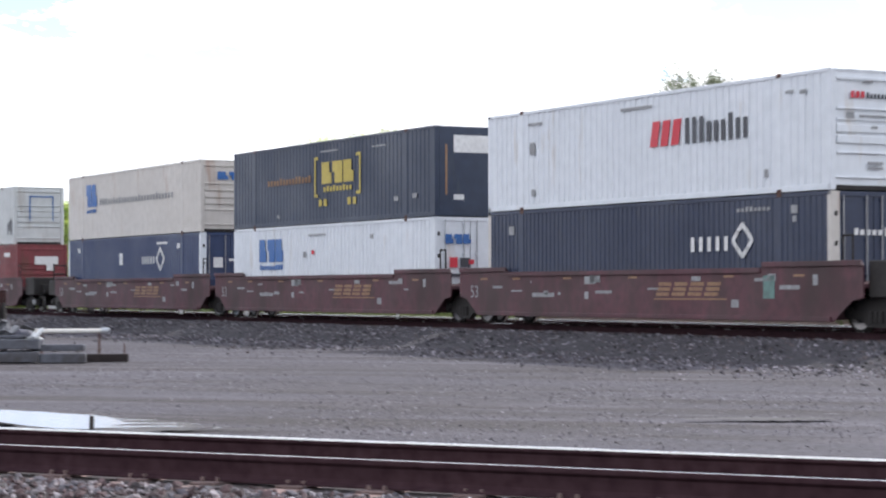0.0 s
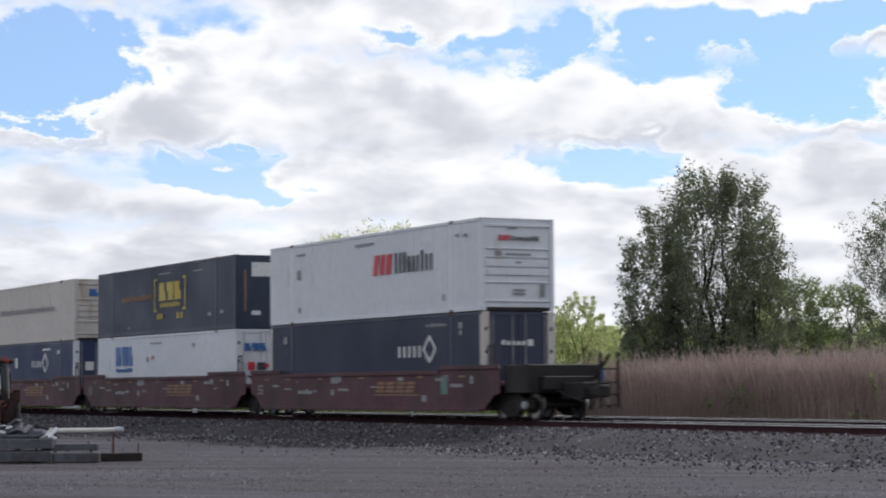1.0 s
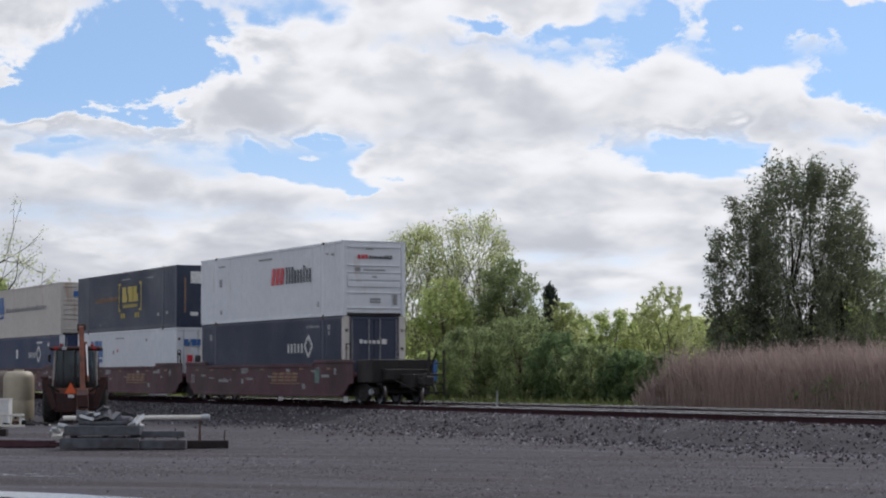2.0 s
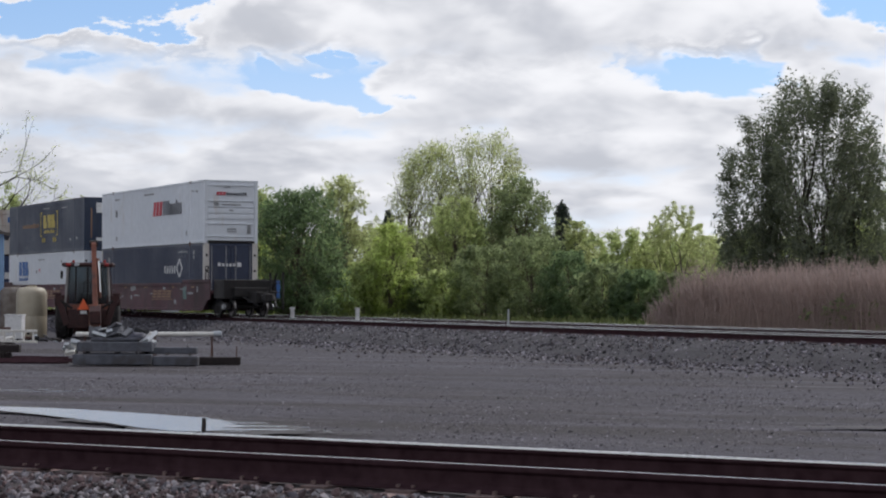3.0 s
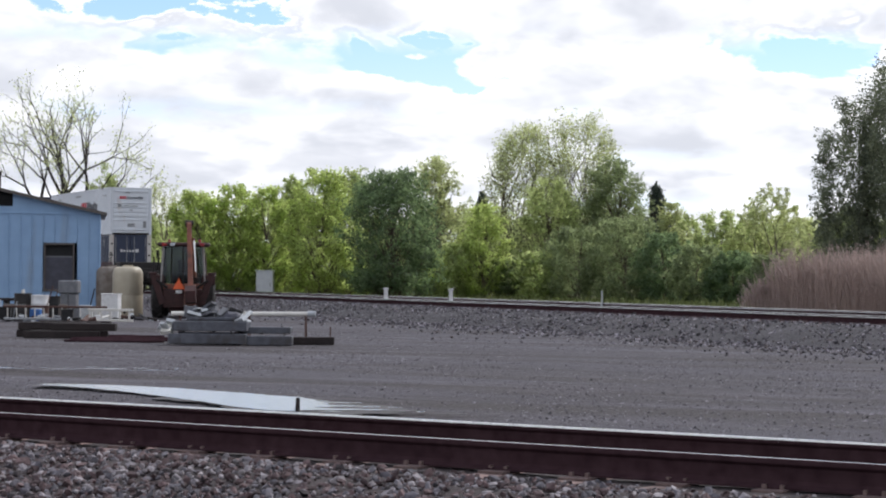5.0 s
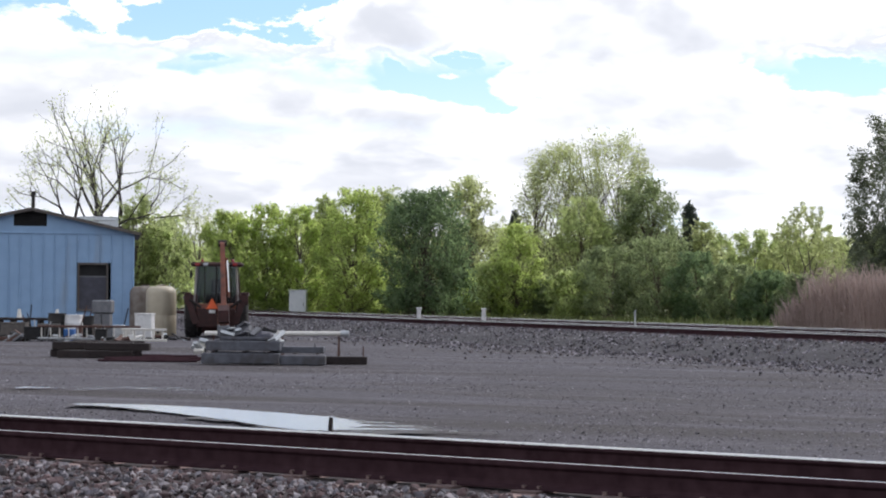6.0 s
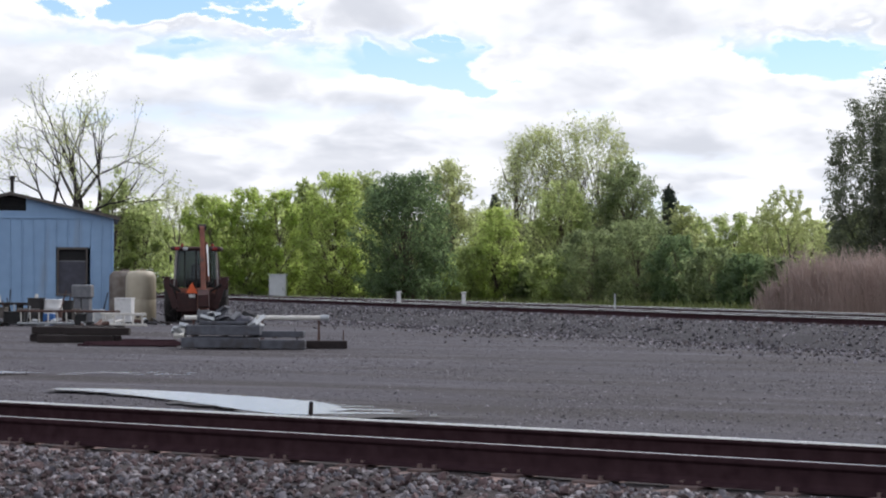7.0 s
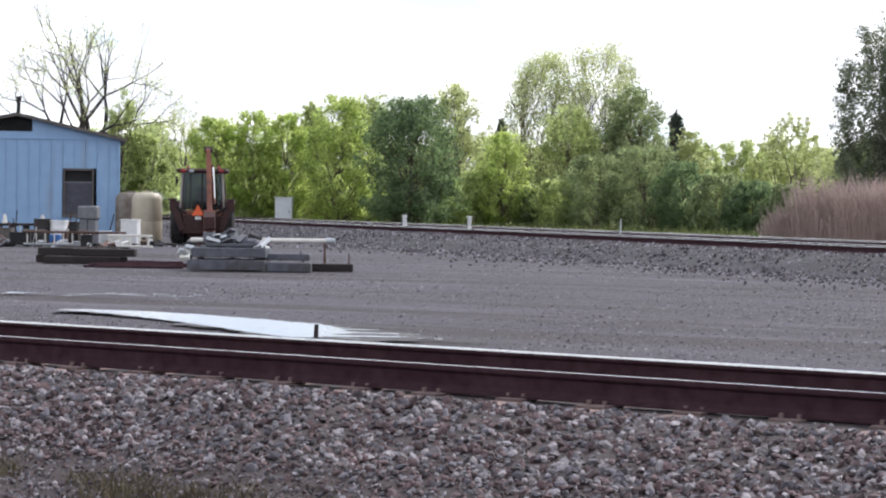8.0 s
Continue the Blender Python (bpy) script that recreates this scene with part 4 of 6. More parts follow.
    truck(c, -1.35 if rear_end else 18.0)
    if rear_end:
        truck(c, 18.0)
        part("end_platform", boxes((-2.75, a, -1.30, 1.30, 0.80, 1.66, 0.03), (-3.0, -2.75, -0.9, 0.9, 0.9, 1.3, 0.02)), M["iron"], c, "grimy end platform")
        part("draft_sill", boxes((-4.1, -2.9, -0.28, 0.28, 0.62, 1.12, 0.03)), M["iron"], c)
        part("coupler", boxes((-4.75, -4.1, -0.11, 0.11, 0.74, 0.98, 0.03), (-4.98, -4.65, -0.16, 0.2, 0.68, 1.05, 0.05)), M["iron"], c)
        part("end_stripe", boxes((-2.77, -2.73, -1.32, -1.16, 0.85, 1.62, 0.004)), M["mark_blue"], c, "blue stripe on the corner")
        bm = bmesh.new()
        for yy in (-0.35, -0.95):
            tube(bm, (-4.1, yy, 0.35), (-4.1, yy, 1.98), 0.05, sides=8)
        for zz in (0.45, 0.75, 1.1, 1.5):
            tube(bm, (-4.1, -0.35, zz), (-4.1, -0.95, zz), 0.022, sides=8)
        tube(bm, (-2.9, -0.9, 1.2), (-4.1, -0.65, 1.9), 0.05, sides=8)
        tube(bm, (-2.9, -0.9, 1.2), (-4.1, -0.65, 0.4), 0.05, sides=8)
        tube(bm, (-2.8, -0.65, 1.1), (-4.1, -0.65, 1.1), 0.05, sides=8)
        part("brake_stand", bm, M["iron"], c, "thin hand-brake stand with ladder")
        bm = bmesh.new()
        tube(bm, (-4.45, 0.05, 0.7), (-4.45, 0.18, 0.28), 0.025, sides=8)
        tube(bm, (-3.0, 0.5, 0.9), (-4.4, 0.3, 0.5), 0.02, sides=8)
        part("air_hose", bm, M["rubber"], c)
    if front_end:
        part("end_platform", boxes((b, 19.0, -1.30, 1.30, 0.80, 1.5, 0.03)), M["iron"], c, "grimy end platform")
        part("draft_sill", boxes((19.0, 20.3, -0.28, 0.28, 0.62, 1.12, 0.03)), M["iron"], c)
        bm = bmesh.new()
        for yy in (0.5, 1.1):
            tube(bm, (18.9, yy, 0.4), (18.9, yy, 2.3), 0.035, sides=8)
        for zz in (0.6, 1.0, 1.4, 1.8, 2.2):
            tube(bm, (18.9, 0.5, zz), (18.9, 1.1, zz), 0.025, sides=8)
        part("ladder", bm, M["iron"], c)
    # handrail at the rear corner
    bm = bmesh.new()
    for xx in (-0.9, -0.55):
        tube(bm, (xx, 1.40, 1.6), (xx, 1.40, 2.25), 0.025, sides=8)
    tube(bm, (-0.9, 1.40, 2.25), (-0.55, 1.40, 2.25), 0.025, sides=8)
    part("grab_rail", bm, M["iron"], c)
    return c


PITCH = 19.53
Z_LOW, Z_TOP = 0.42, 3.31
well_car(0.0, "faded red-brown articulated well unit, last of the train", rear_end=True, seed=1)
well_car(PITCH, "faded red-brown articulated well unit with worn stencils", seed=2)
well_car(2 * PITCH, "faded red-brown articulated well unit, leading end", front_end=True, seed=3)
well_car(63.1, "red-brown well unit of the next car", rear_end=True, seed=4)
well_car(63.1 + PITCH, "red-brown well unit of the next car, farther along", seed=5)
GT, GB = "top containers of the stacks", "bottom containers of the stacks"

c = container(0.0, Z_TOP, M["white"], "clean white ribbed 53-foot container stacked on top, last of the train", GT)
slants(c, 6.05, 7.50, 1.45, 2.12, 3, 0.07, M["mark_red"], "red emblem of slanted slabs")
emblem(c, "wordmark", "side", M["mark_dark"], word(3.15, 5.95, 1.45, 2.12, 9, 4, 0.34), "charcoal wordmark as plain blocks")
emblem(c, "stencil", "side", M["mark_grey"], [(7.4, 8.9, 2.5, 2.58), (0.9, 1.15, 2.35, 2.45), (1.4, 1.7, 2.4, 2.47), (13.0, 13.8, 2.45, 2.52), (2.4, 2.55, 0.42, 0.62), (13.4, 13.6, 0.4, 0.6), (13.4, 13.7, 1.6, 1.95)], "small grey stencilled lines")
emblem(c, "end_emblem", "end", M["mark_red"], word(0.27, 0.72, 2.2, 2.36, 3, 2, 0.15), "red block emblem")
emblem(c, "end_wordmark", "end", M["mark_dark"], word(-0.75, 0.25, 2.2, 2.34, 9, 2), "charcoal wordmark as plain blocks")
emblem(c, "end_stencil", "end", M["mark_grey"], [(-0.45, 0.45, 1.74, 1.80), (0.6, 0.82, 1.70, 1.86), (-0.1, 0.1, 1.48, 1.55), (-0.25, 0.2, 0.62, 0.70), (-0.25, 0.2, 0.52, 0.58), (-0.95, -0.78, 0.45, 0.85), (0.05, 0.35, 2.55, 2.6)], "small grey stencilled lines")
c = container(0.0, Z_LOW, M["navy"], "dark navy ribbed container with cream corner posts seated in the well", GB, post=M["offwhite"], end="doors", end_paint=M["navy"], pitch=0.22, depth=0.022, post_w=0.26)
emblem(c, "wordmark", "side", M["mark_white"], word(3.95, 5.75, 1.55, 2.02, 5, 8, 0.5), "white wordmark as plain blocks")


def diamond(c, x, z, r, name="diamond_emblem"):
    """A ring of short bars set like a diamond."""
    bm = bmesh.new()
    for k in range(4):
        ang = k * math.pi / 2
        for d in (-1, 1):
            m = Matrix.Translation((x, CAR_W / 2 + 0.009, z)) @ Matrix.Rotation(ang, 4, "Y") @ Matrix.Translation((0, 0, r * 0.72)) @ Matrix.Rotation(d * 0.75, 4, "Y") @ Matrix.Translation((d * r * 0.28, 0, 0))
            bmesh.ops.create_cube(bm, size=1.0, matrix=m @ Matrix.Diagonal((r * 0.62, 0.006, r * 0.22, 1)))
    part(name, bm, M["mark_white"], c, "white diamond-shaped emblem")


diamond(c, 3.45, 1.80, 0.55)
emblem(c, "stencil", "side", M["mark_grey"], word(2.3, 3.7, 2.5, 2.62, 8, 3) + [(1.25, 1.5, 2.4, 2.6), (1.3, 1.45, 2.2, 2.35), (14.6, 14.9, 2.2, 2.45)], "pale grey stencilled lines")
emblem(c, "end_wordmark", "end", M["mark_white"], word(-0.25, 0.65, 1.86, 2.02, 5, 3) + [(-0.5, -0.3, 1.84, 2.04)], "white wordmark as plain blocks")

c = container(PITCH, Z_TOP, M["black"], "dark slate ribbed container with yellow emblem stacked on top", GT, pitch=0.28, end="flat", depth=0.016)
emblem(c, "emblem", "side", M["yellow"], blocks(5.75, 8.35, 1.40, 2.15, 3) + word(5.9, 8.2, 1.12, 1.32, 9, 5), "yellow block emblem")
emblem(c, "bracket", "side", M["yellow"], [(5.25, 5.36, 0.95, 2.35), (5.36, 5.6, 2.25, 2.35), (5.36, 5.6, 0.95, 1.05)], "yellow bracket")
emblem(c, "bracket", "side", M["yellow"], [(8.8, 8.91, 0.95, 2.35), (8.6, 8.8, 2.25, 2.35), (8.6, 8.8, 0.95, 1.05)], "yellow bracket")
emblem(c, "foot_mark", "side", M["yellow"], [(5.6, 5.85, 0.62, 0.86), (6.0, 6.25, 0.62, 0.86), (7.9, 8.15, 0.62, 0.86), (8.3, 8.55, 0.62, 0.86)], "small yellow block")
emblem(c, "slogan", "side", M["faded"], word(9.2, 13.0, 1.50, 1.75, 14, 6), "dull ochre slogan as plain bars")
emblem(c, "stencil", "side", M["mark_grey"], [(3.4, 4.4, 2.45, 2.5), (7.0, 8.4, 2.5, 2.55), (1.2, 1.5, 0.65, 0.8), (2.5, 2.8, 0.6, 0.75), (11.9, 12.1, 0.3, 0.42)], "pale grey stencilled lines")
emblem(c, "end_panel", "end", M["mark_white"], [(-1.0, 0.62, 2.05, 2.6)] + [(0.25, 0.62, 0.55, 0.72)], "pale panel high on the end")
emblem(c, "end_stencil", "end", M["faded"], [(0.85, 0.92, 0.7, 2.3)], "ochre upright line of writing")
c = container(PITCH, Z_LOW, M["white"], "white ribbed container with blue emblem seated in the well", GB, end="doors", pitch=0.28)
emblem(c, "emblem", "side", M["mark_blue"], blocks(11.55, 13.75, 1.62, 2.45, 3) + word(11.6, 13.7, 1.34, 1.52, 9, 2, 0.12), "blue block emblem")
emblem(c, "stencil", "side", M["mark_grey"], [(8.0, 9.4, 2.5, 2.56), (9.6, 9.85, 1.75, 1.95), (4.3, 4.55, 2.3, 2.45)], "small stencilled lines")
emblem(c, "hazard_mark", "side", M["mark_red"], [(8.95, 9.15, 1.85, 2.0)], "small red mark")
emblem(c, "end_emblem", "end", M["mark_blue"], blocks(0.0, 0.95, 2.05, 2.35, 3), "blue block emblem", 0.03)
emblem(c, "end_mark", "end", M["mark_red"], [(0.5, 0.78, 1.3, 1.62), (-0.1, 0.1, 1.4, 1.55)], "red and dark placards", 0.03)
emblem(c, "end_stencil", "end", M["mark_dark"], [(0.05, 0.4, 1.3, 1.6), (0.3, 0.8, 1.0, 1.1)], "dark placard", 0.03)

c = container(2 * PITCH, Z_TOP, M["offwhite"], "rust-streaked cream container with blue emblem stacked on top", GT, pitch=0.3, end="ribbed", depth=0.012)
emblem(c, "emblem", "side", M["mark_blue"], blocks(12.2, 13.7, 1.45, 2.45, 2) + word(12.3, 13.6, 1.18, 1.35, 6, 2, 0.12), "blue block emblem")
emblem(c, "wordmark", "side", M["mark_grey"], word(2.9, 11.9, 1.50, 1.78, 26, 12, 0.35), "grey lettering as plain bars")
emblem(c, "end_emblem", "end", M["mark_blue"], blocks(-0.9, 0.6, 2.1, 2.42, 3), "blue block emblem")
c = container(2 * PITCH, Z_LOW, M["blue"], "deep blue container with white corner posts seated in the well", GB, post=M["white"], end="doors", end_paint=M["blue"], pitch=0.25, depth=0.02, post_w=0.26)
diamond(c, 4.4, 1.9, 0.6)
emblem(c, "wordmark", "side", M["mark_white"], word(5.0, 6.6, 1.70, 2.1, 5, 8, 0.5), "white wordmark as plain blocks")
emblem(c, "stencil", "side", M["mark_white"], [(3.6, 4.8, 2.5, 2.6), (8.9, 9.3, 1.7, 2.2), (2.2, 2.5, 2.3, 2.5), (14.5, 14.8, 2.3, 2.5)], "white stencilled marks")
emblem(c, "end_emblem", "end", M["mark_white"], [(0.35, 0.75, 1.5, 1.9), (-0.6, 0.1, 1.75, 1.85)], "white emblem")

c = container(63.1 + 0.6, Z_TOP, M["grey"], "pale grey refrigerated-style container stacked on top", GT, pitch=0.5, end="ribbed")
emblem(c, "end_frame", "end", M["mark_blue"], [(-0.75, 0.5, 2.38, 2.44), (0.44, 0.5, 1.2, 2.38), (-0.75, -0.7, 1.2, 2.38)], "blue outlined panel")
emblem(c, "scrawl", "side", M["mark_dark"], [(0.3, 0.5, 0.5, 1.3), (0.6, 0.75, 0.7, 1.2), (0.85, 1.0, 0.5, 1.1)], "dark painted scrawl")
c = container(63.1, Z_LOW, M["red"], "dull red container with a pale panel seated in the well", GB, pitch=0.3, end="ribbed")
emblem(c, "end_panel", "end", M["mark_white"], [(-0.8, 0.4, 1.9, 2.3), (-0.6, -0.2, 1.6, 1.9)], "white paint blot")
emblem(c, "stencil", "side", M["mark_white"], [(1.2, 2.2, 2.3, 2.5), (3.4, 4.4, 1.4, 1.6), (5.0, 5.6, 1.5, 1.7)], "white stencilled lines")
container(63.1 + PITCH, Z_TOP, M["white"], "white container stacked on top, farther along", GT, pitch=0.5)
container(63.1 + PITCH, Z_LOW, M["red"], "dull red container seated in the well, farther along", GB, pitch=0.3)


def motions():
    for e, s, z in MOVERS:
        walk(e, [(t * 0.5, train_pose(s, t * 0.5, z)) for t in range(17)])
    for e, x in WHEELS:
        walk(e, [(k / 30, pose(x, 0, 0.457) @ Matrix.Rotation(SPEED * k / 30 / 0.457, 4, "Y")) for k in range(0, 241)])
# ---------------------------------------------------------------- trees, reeds, grass
FOCAL = 3757.0


def spot(u, dist):
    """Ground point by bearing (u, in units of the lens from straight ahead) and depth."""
    return Vector((dist * (u - 784) / FOCAL, dist, 0))


def limb_mesh(segs, most=4):
    V, F = [], []
    for a, b, r0, r1 in segs:
        sides = most if r0 > 0.02 else 3
        d = (b - a)
        if d.length < 1e-4:
            continue
        q = d.to_track_quat("Z", "Y")
        base = len(V)
        for p, r in ((a, r0), (b, r1)):
            for k in range(sides):
                V.append(tuple(p + q @ Vector((r * math.cos(k * math.tau / sides), r * math.sin(k * math.tau / sides), 0))))
        for k in range(sides):
            F.append((base + k, base + (k + 1) % sides, base + sides + (k + 1) % sides, base + sides + k))
    return np.array(V), np.array(F)


def leaf_cloud(centres, radii, per, size, rng, slim=False):
    """Small bent leaf sprays round many centres, all ways up: two triangles each, or one where slim."""
    n = len(centres) * per
    c = np.repeat(centres, per, 0)
    r = np.repeat(radii, per)[:, None]
    d = rng.normal(size=(n, 3))
    d /= np.linalg.norm(d, axis=1, keepdims=True)
    p = c + d * r * (rng.uniform(0.05, 1.0, (n, 1)) ** 0.55) * np.array([1, 1, 0.8])
    return leaves_at(p, size, rng, slim)


def leaves_at(p, size, rng, slim=False):
    n = len(p)
    a = rng.normal(size=(n, 3))
    a /= np.linalg.norm(a, axis=1, keepdims=True)
    b = np.cross(a, rng.normal(size=(n, 3)))
    b /= np.linalg.norm(b, axis=1, keepdims=True) + 1e-9
    s = size * rng.uniform(0.6, 1.35, (n, 1))
    i = np.arange(n)[:, None]
    if slim:
        v = np.stack([p - a * s - b * s * 0.55, p - a * s * 0.7 + b * s * 0.6, p + a * s], 1)
        return v.reshape(-1, 3), i * 3 + np.array([[0, 1, 2]])
    v = np.stack([p - a * s, p - b * s * 0.55 + a * s * 0.1, p + a * s, p + b * s * 0.55 - np.cross(a, b) * s * 0.25], 1)
    f = np.concatenate([i * 4 + np.array([[0, 1, 2]]), i * 4 + np.array([[0, 2, 3]])], 0)
    return v.reshape(-1, 3), f


def sprays(twigs, per, girth, rng):
    """Points strewn along thin twigs (root, tip), thicker towards the middle of each."""
    a, b = np.array([t[0][:] for t in twigs]), np.array([t[1][:] for t in twigs])
    a, b = np.repeat(a, per, 0), np.repeat(b, per, 0)
    q = rng.uniform(0.1, 1.08, (len(a), 1))
    w = girth * (1.15 - 0.75 * q)
    return a + (b - a) * q + rng.normal(size=a.shape) * w


def tree(u, dist, height, half, leaf, label, seed, shape="round", base=0.15, clusters=60, per=80, size=0.17, bark="bark", stems=1, open_=0.30, name="tree", category="tree", limb=1.0):
    rng = np.random.default_rng(seed)
    root = spot(u, dist)
    t = thing(name, Matrix.Translation(root - Vector((0, 0, 0.1))), label, category, "trees beyond the line")
    segs, twigs = [], []
    lean = Vector((rng.normal() * 0.04, rng.normal() * 0.04, 1)) * height
    trunks = []
    for k in range(stems):
        ang = rng.uniform(0, math.tau)
        spread = 0.0 if stems == 1 else rng.uniform(0.25, 0.6) * half
        tip = lean * rng.uniform(0.82, 0.95) + Vector((math.cos(ang), math.sin(ang), 0)) * spread
        foot = Vector((math.cos(ang), math.sin(ang), 0)) * (0.25 if stems > 1 else 0)
        pts = [foot.lerp(tip, q) + Vector((rng.normal(), rng.normal(), 0)) * 0.02 * height * q for q in np.linspace(0, 1, 8)]
        pts[0] = foot
        r0 = 0.018 * height * (1 if stems == 1 else 0.75)
        for i in range(7):
            segs.append((pts[i], pts[i + 1], r0 * (1 - i / 7.5), r0 * (1 - (i + 1) / 7.5)))
        trunks.append(pts)
    clusters, per = int(clusters * 1.7), per / 1.7
    for k in range(clusters):
        q = rng.uniform(0, 1)
        if shape == "cone":
            h = base + (1 - base) * q ** 1.3
            w = (1 - q ** 1.3) * 0.95 + 0.04
        elif shape == "tall":
            h = base + (1 - base) * q
            w = math.sin(math.pi * min(1, 0.16 + 0.80 * q)) ** 0.7 * (1 - 0.25 * q)
        elif shape == "spread":
            h = base + (1 - base) * q
            w = math.sin(math.pi * min(1, 0.12 + 0.72 * q)) ** 0.8
        else:
            h = base + (1 - base) * q
            w = math.sqrt(max(0.03, 1 - (1.9 * q - 0.85) ** 2 * 0.83))
        ang = rng.uniform(0, math.tau)
        lobes = 1 + 0.22 * math.sin(ang * 3 + seed) + 0.14 * math.sin(ang * 5 + seed * 2 + h * 9)
        rad = half * w * lobes * rng.uniform(0.35, 1.0) ** 0.5
        c = Vector((math.cos(ang) * rad, math.sin(ang) * rad, h * height * rng.uniform(0.96, 1.03)))
        pts = trunks[int(rng.integers(len(trunks)))]
        hh = max(0.08, h - 0.22 - 0.25 * rad / max(half, 0.1) * 0.5)
        j = min(6, int(hh * 7))
        a = pts[j]
        mid = a.lerp(c, 0.55) + Vector((rng.normal() * 0.04, rng.normal() * 0.04, rng.uniform(0.0, 0.06))) * height
        rr = 0.0045 * height * (1.2 - h * 0.7) * limb
        segs += [(a, mid, rr, rr * 0.6), (mid, c, rr * 0.6, rr * 0.2)]
        # twigs fan outwards and upwards from the end of the limb
        out = Vector((c.x, c.y, 0)).normalized() if rad > 0.05 else Vector((0, 0, 0))
        for _ in range(6):
            root = mid.lerp(c, rng.uniform(0.25, 1.0))
            go = out * rng.uniform(0.1, 0.9) + Vector((0, 0, rng.uniform(0.15, 1.2))) + Vector(np.clip(rng.normal(size=3), -1.3, 1.3).tolist()) * 0.55
            e = root + go.normalized() * half * rng.uniform(0.16, 0.40) * (max(0.3, w) if shape == "cone" else 1.0)
            if e.z > height * 1.02:
                e.z = height * rng.uniform(0.94, 1.02)
            segs.append((root, e, rr * 0.3, rr * 0.08))
            twigs.append((root, e))
    V, F = limb_mesh(segs)
    trunk = new("trunk", from_arrays("trunk", V, F, M[bark]))
    trunk.parent = t
    count = max(8, int(per * 0.44))
    V, F = leaves_at(sprays(twigs, count, half * 0.068 * (1.25 - open_ * 0.6), rng), size * 0.55, rng, slim=True)
    crown = new("crown", from_arrays("crown", V, F, LEAF[leaf]))
    crown.parent = t
    return t


def forked(u, dist, top, half_u, leaf, label, seed, per=18, size=0.16, bark="bark_dark", fork=0.28, levels=5, spread=30, trunks=1, thick=1.0):
    """A tree whose trunk forks again and again into ever thinner limbs, with leaf sprays on the outer ones."""
    rng = random.Random(seed)
    t = thing("tree", Matrix.Translation(spot(u, dist) - Vector((0, 0, 0.1))), label, "tree", "trees beyond the line")
    height, half = rise(top, dist, u) + 0.1, half_u * dist / FOCAL
    segs, tips = [], []

    def limb_from(p, d, ln, r, level):
        for _ in range(3):
            d = (d + Vector((rng.gauss(0, 0.10), rng.gauss(0, 0.10), 0.05))).normalized()
            q = p + d * ln / 3
            segs.append((p, q, r, r * 0.92))
            p, r = q, r * 0.92
            if level >= 3:
                tips.append(p)
        if level == levels:
            tips.append(p)
            return
        n = 5 if level == 0 else (2 if rng.random() < 0.6 else 3)
        turn = rng.uniform(0, math.tau)
        for k in range(n):
            a = radians(rng.uniform(0.5, 1.2) * spread * (1.25 if level == 0 else 1.0))
            side = d.orthogonal().normalized()
            side = Matrix.Rotation(turn + k * math.tau / n + rng.uniform(-0.4, 0.4), 3, d) @ side
            limb_from(p, (d * math.cos(a) + side * math.sin(a)).normalized(), ln * rng.uniform(0.74, 0.94), r * rng.uniform(0.50, 0.78), level + 1)

    for k in range(trunks):
        a = rng.uniform(0, math.tau)
        off = Vector((math.cos(a), math.sin(a), 0)) * (0.0 if trunks == 1 else 0.06)
        limb_from(off * 3, (Vector((0, 0, 1)) + off * 3).normalized(), fork, 0.020 * thick, 0)
    mx = max(max(b.z for _, b, _, _ in segs), 1e-3)
    ends = sorted(b.x for _, b, _, _ in segs)
    lo_x, hi_x = ends[int(len(ends) * 0.012)], ends[int(len(ends) * 0.988)]
    sx, sz = 2 * half / (hi_x - lo_x), height * 0.97 / mx
    sway = (hi_x + lo_x) / 2

    def fit_(v):
        return Vector(((v.x - sway * v.z / mx) * sx, v.y * sx, v.z * sz))

    segs = [(fit_(a), fit_(b), r0 * height, r1 * height) for a, b, r0, r1 in segs]
    V, F = limb_mesh(segs, 4)
    ob = new("trunk", from_arrays("trunk", V, F, M[bark]))
    ob.parent = t
    cs = np.array([fit_(p)[:] for p in tips])
    gen = np.random.default_rng(seed)
    V, F = leaf_cloud(cs, np.full(len(cs), half * 0.085), per, size * 0.50, gen, slim=True)
    ob = new("crown", from_arrays("crown", V, F, LEAF[leaf]))
    ob.parent = t
    return t


def rise(y, dist, u=784):
    """Height above the yard of a point that stands y units of the lens above or below the horizon line."""
    return 1.70 + (489 + 0.0104 * (u - 784) - y) * dist / FOCAL


def grow(u, dist, top, half, leaf, label, seed, **kw):
    return tree(u, dist, (rise(top, dist, u) + 0.1) * 1.075, half * dist / FOCAL, leaf, label, seed, **kw)


L1 = "bright spring-green broadleaf tree beyond the tracks"
L2 = "tall airy tree with pale young leaves and visible limbs"
L3 = "dense deep-green maple-like tree with a rounded crown"
L4 = "low dark green bush at the foot of the woods"
L5 = "dark narrow conifer among the broadleaf trees"
L6 = "large dark poplar with fluttering sparse leaves behind the reeds"
L7 = "half-bare tree with thin budding limbs behind the shed"
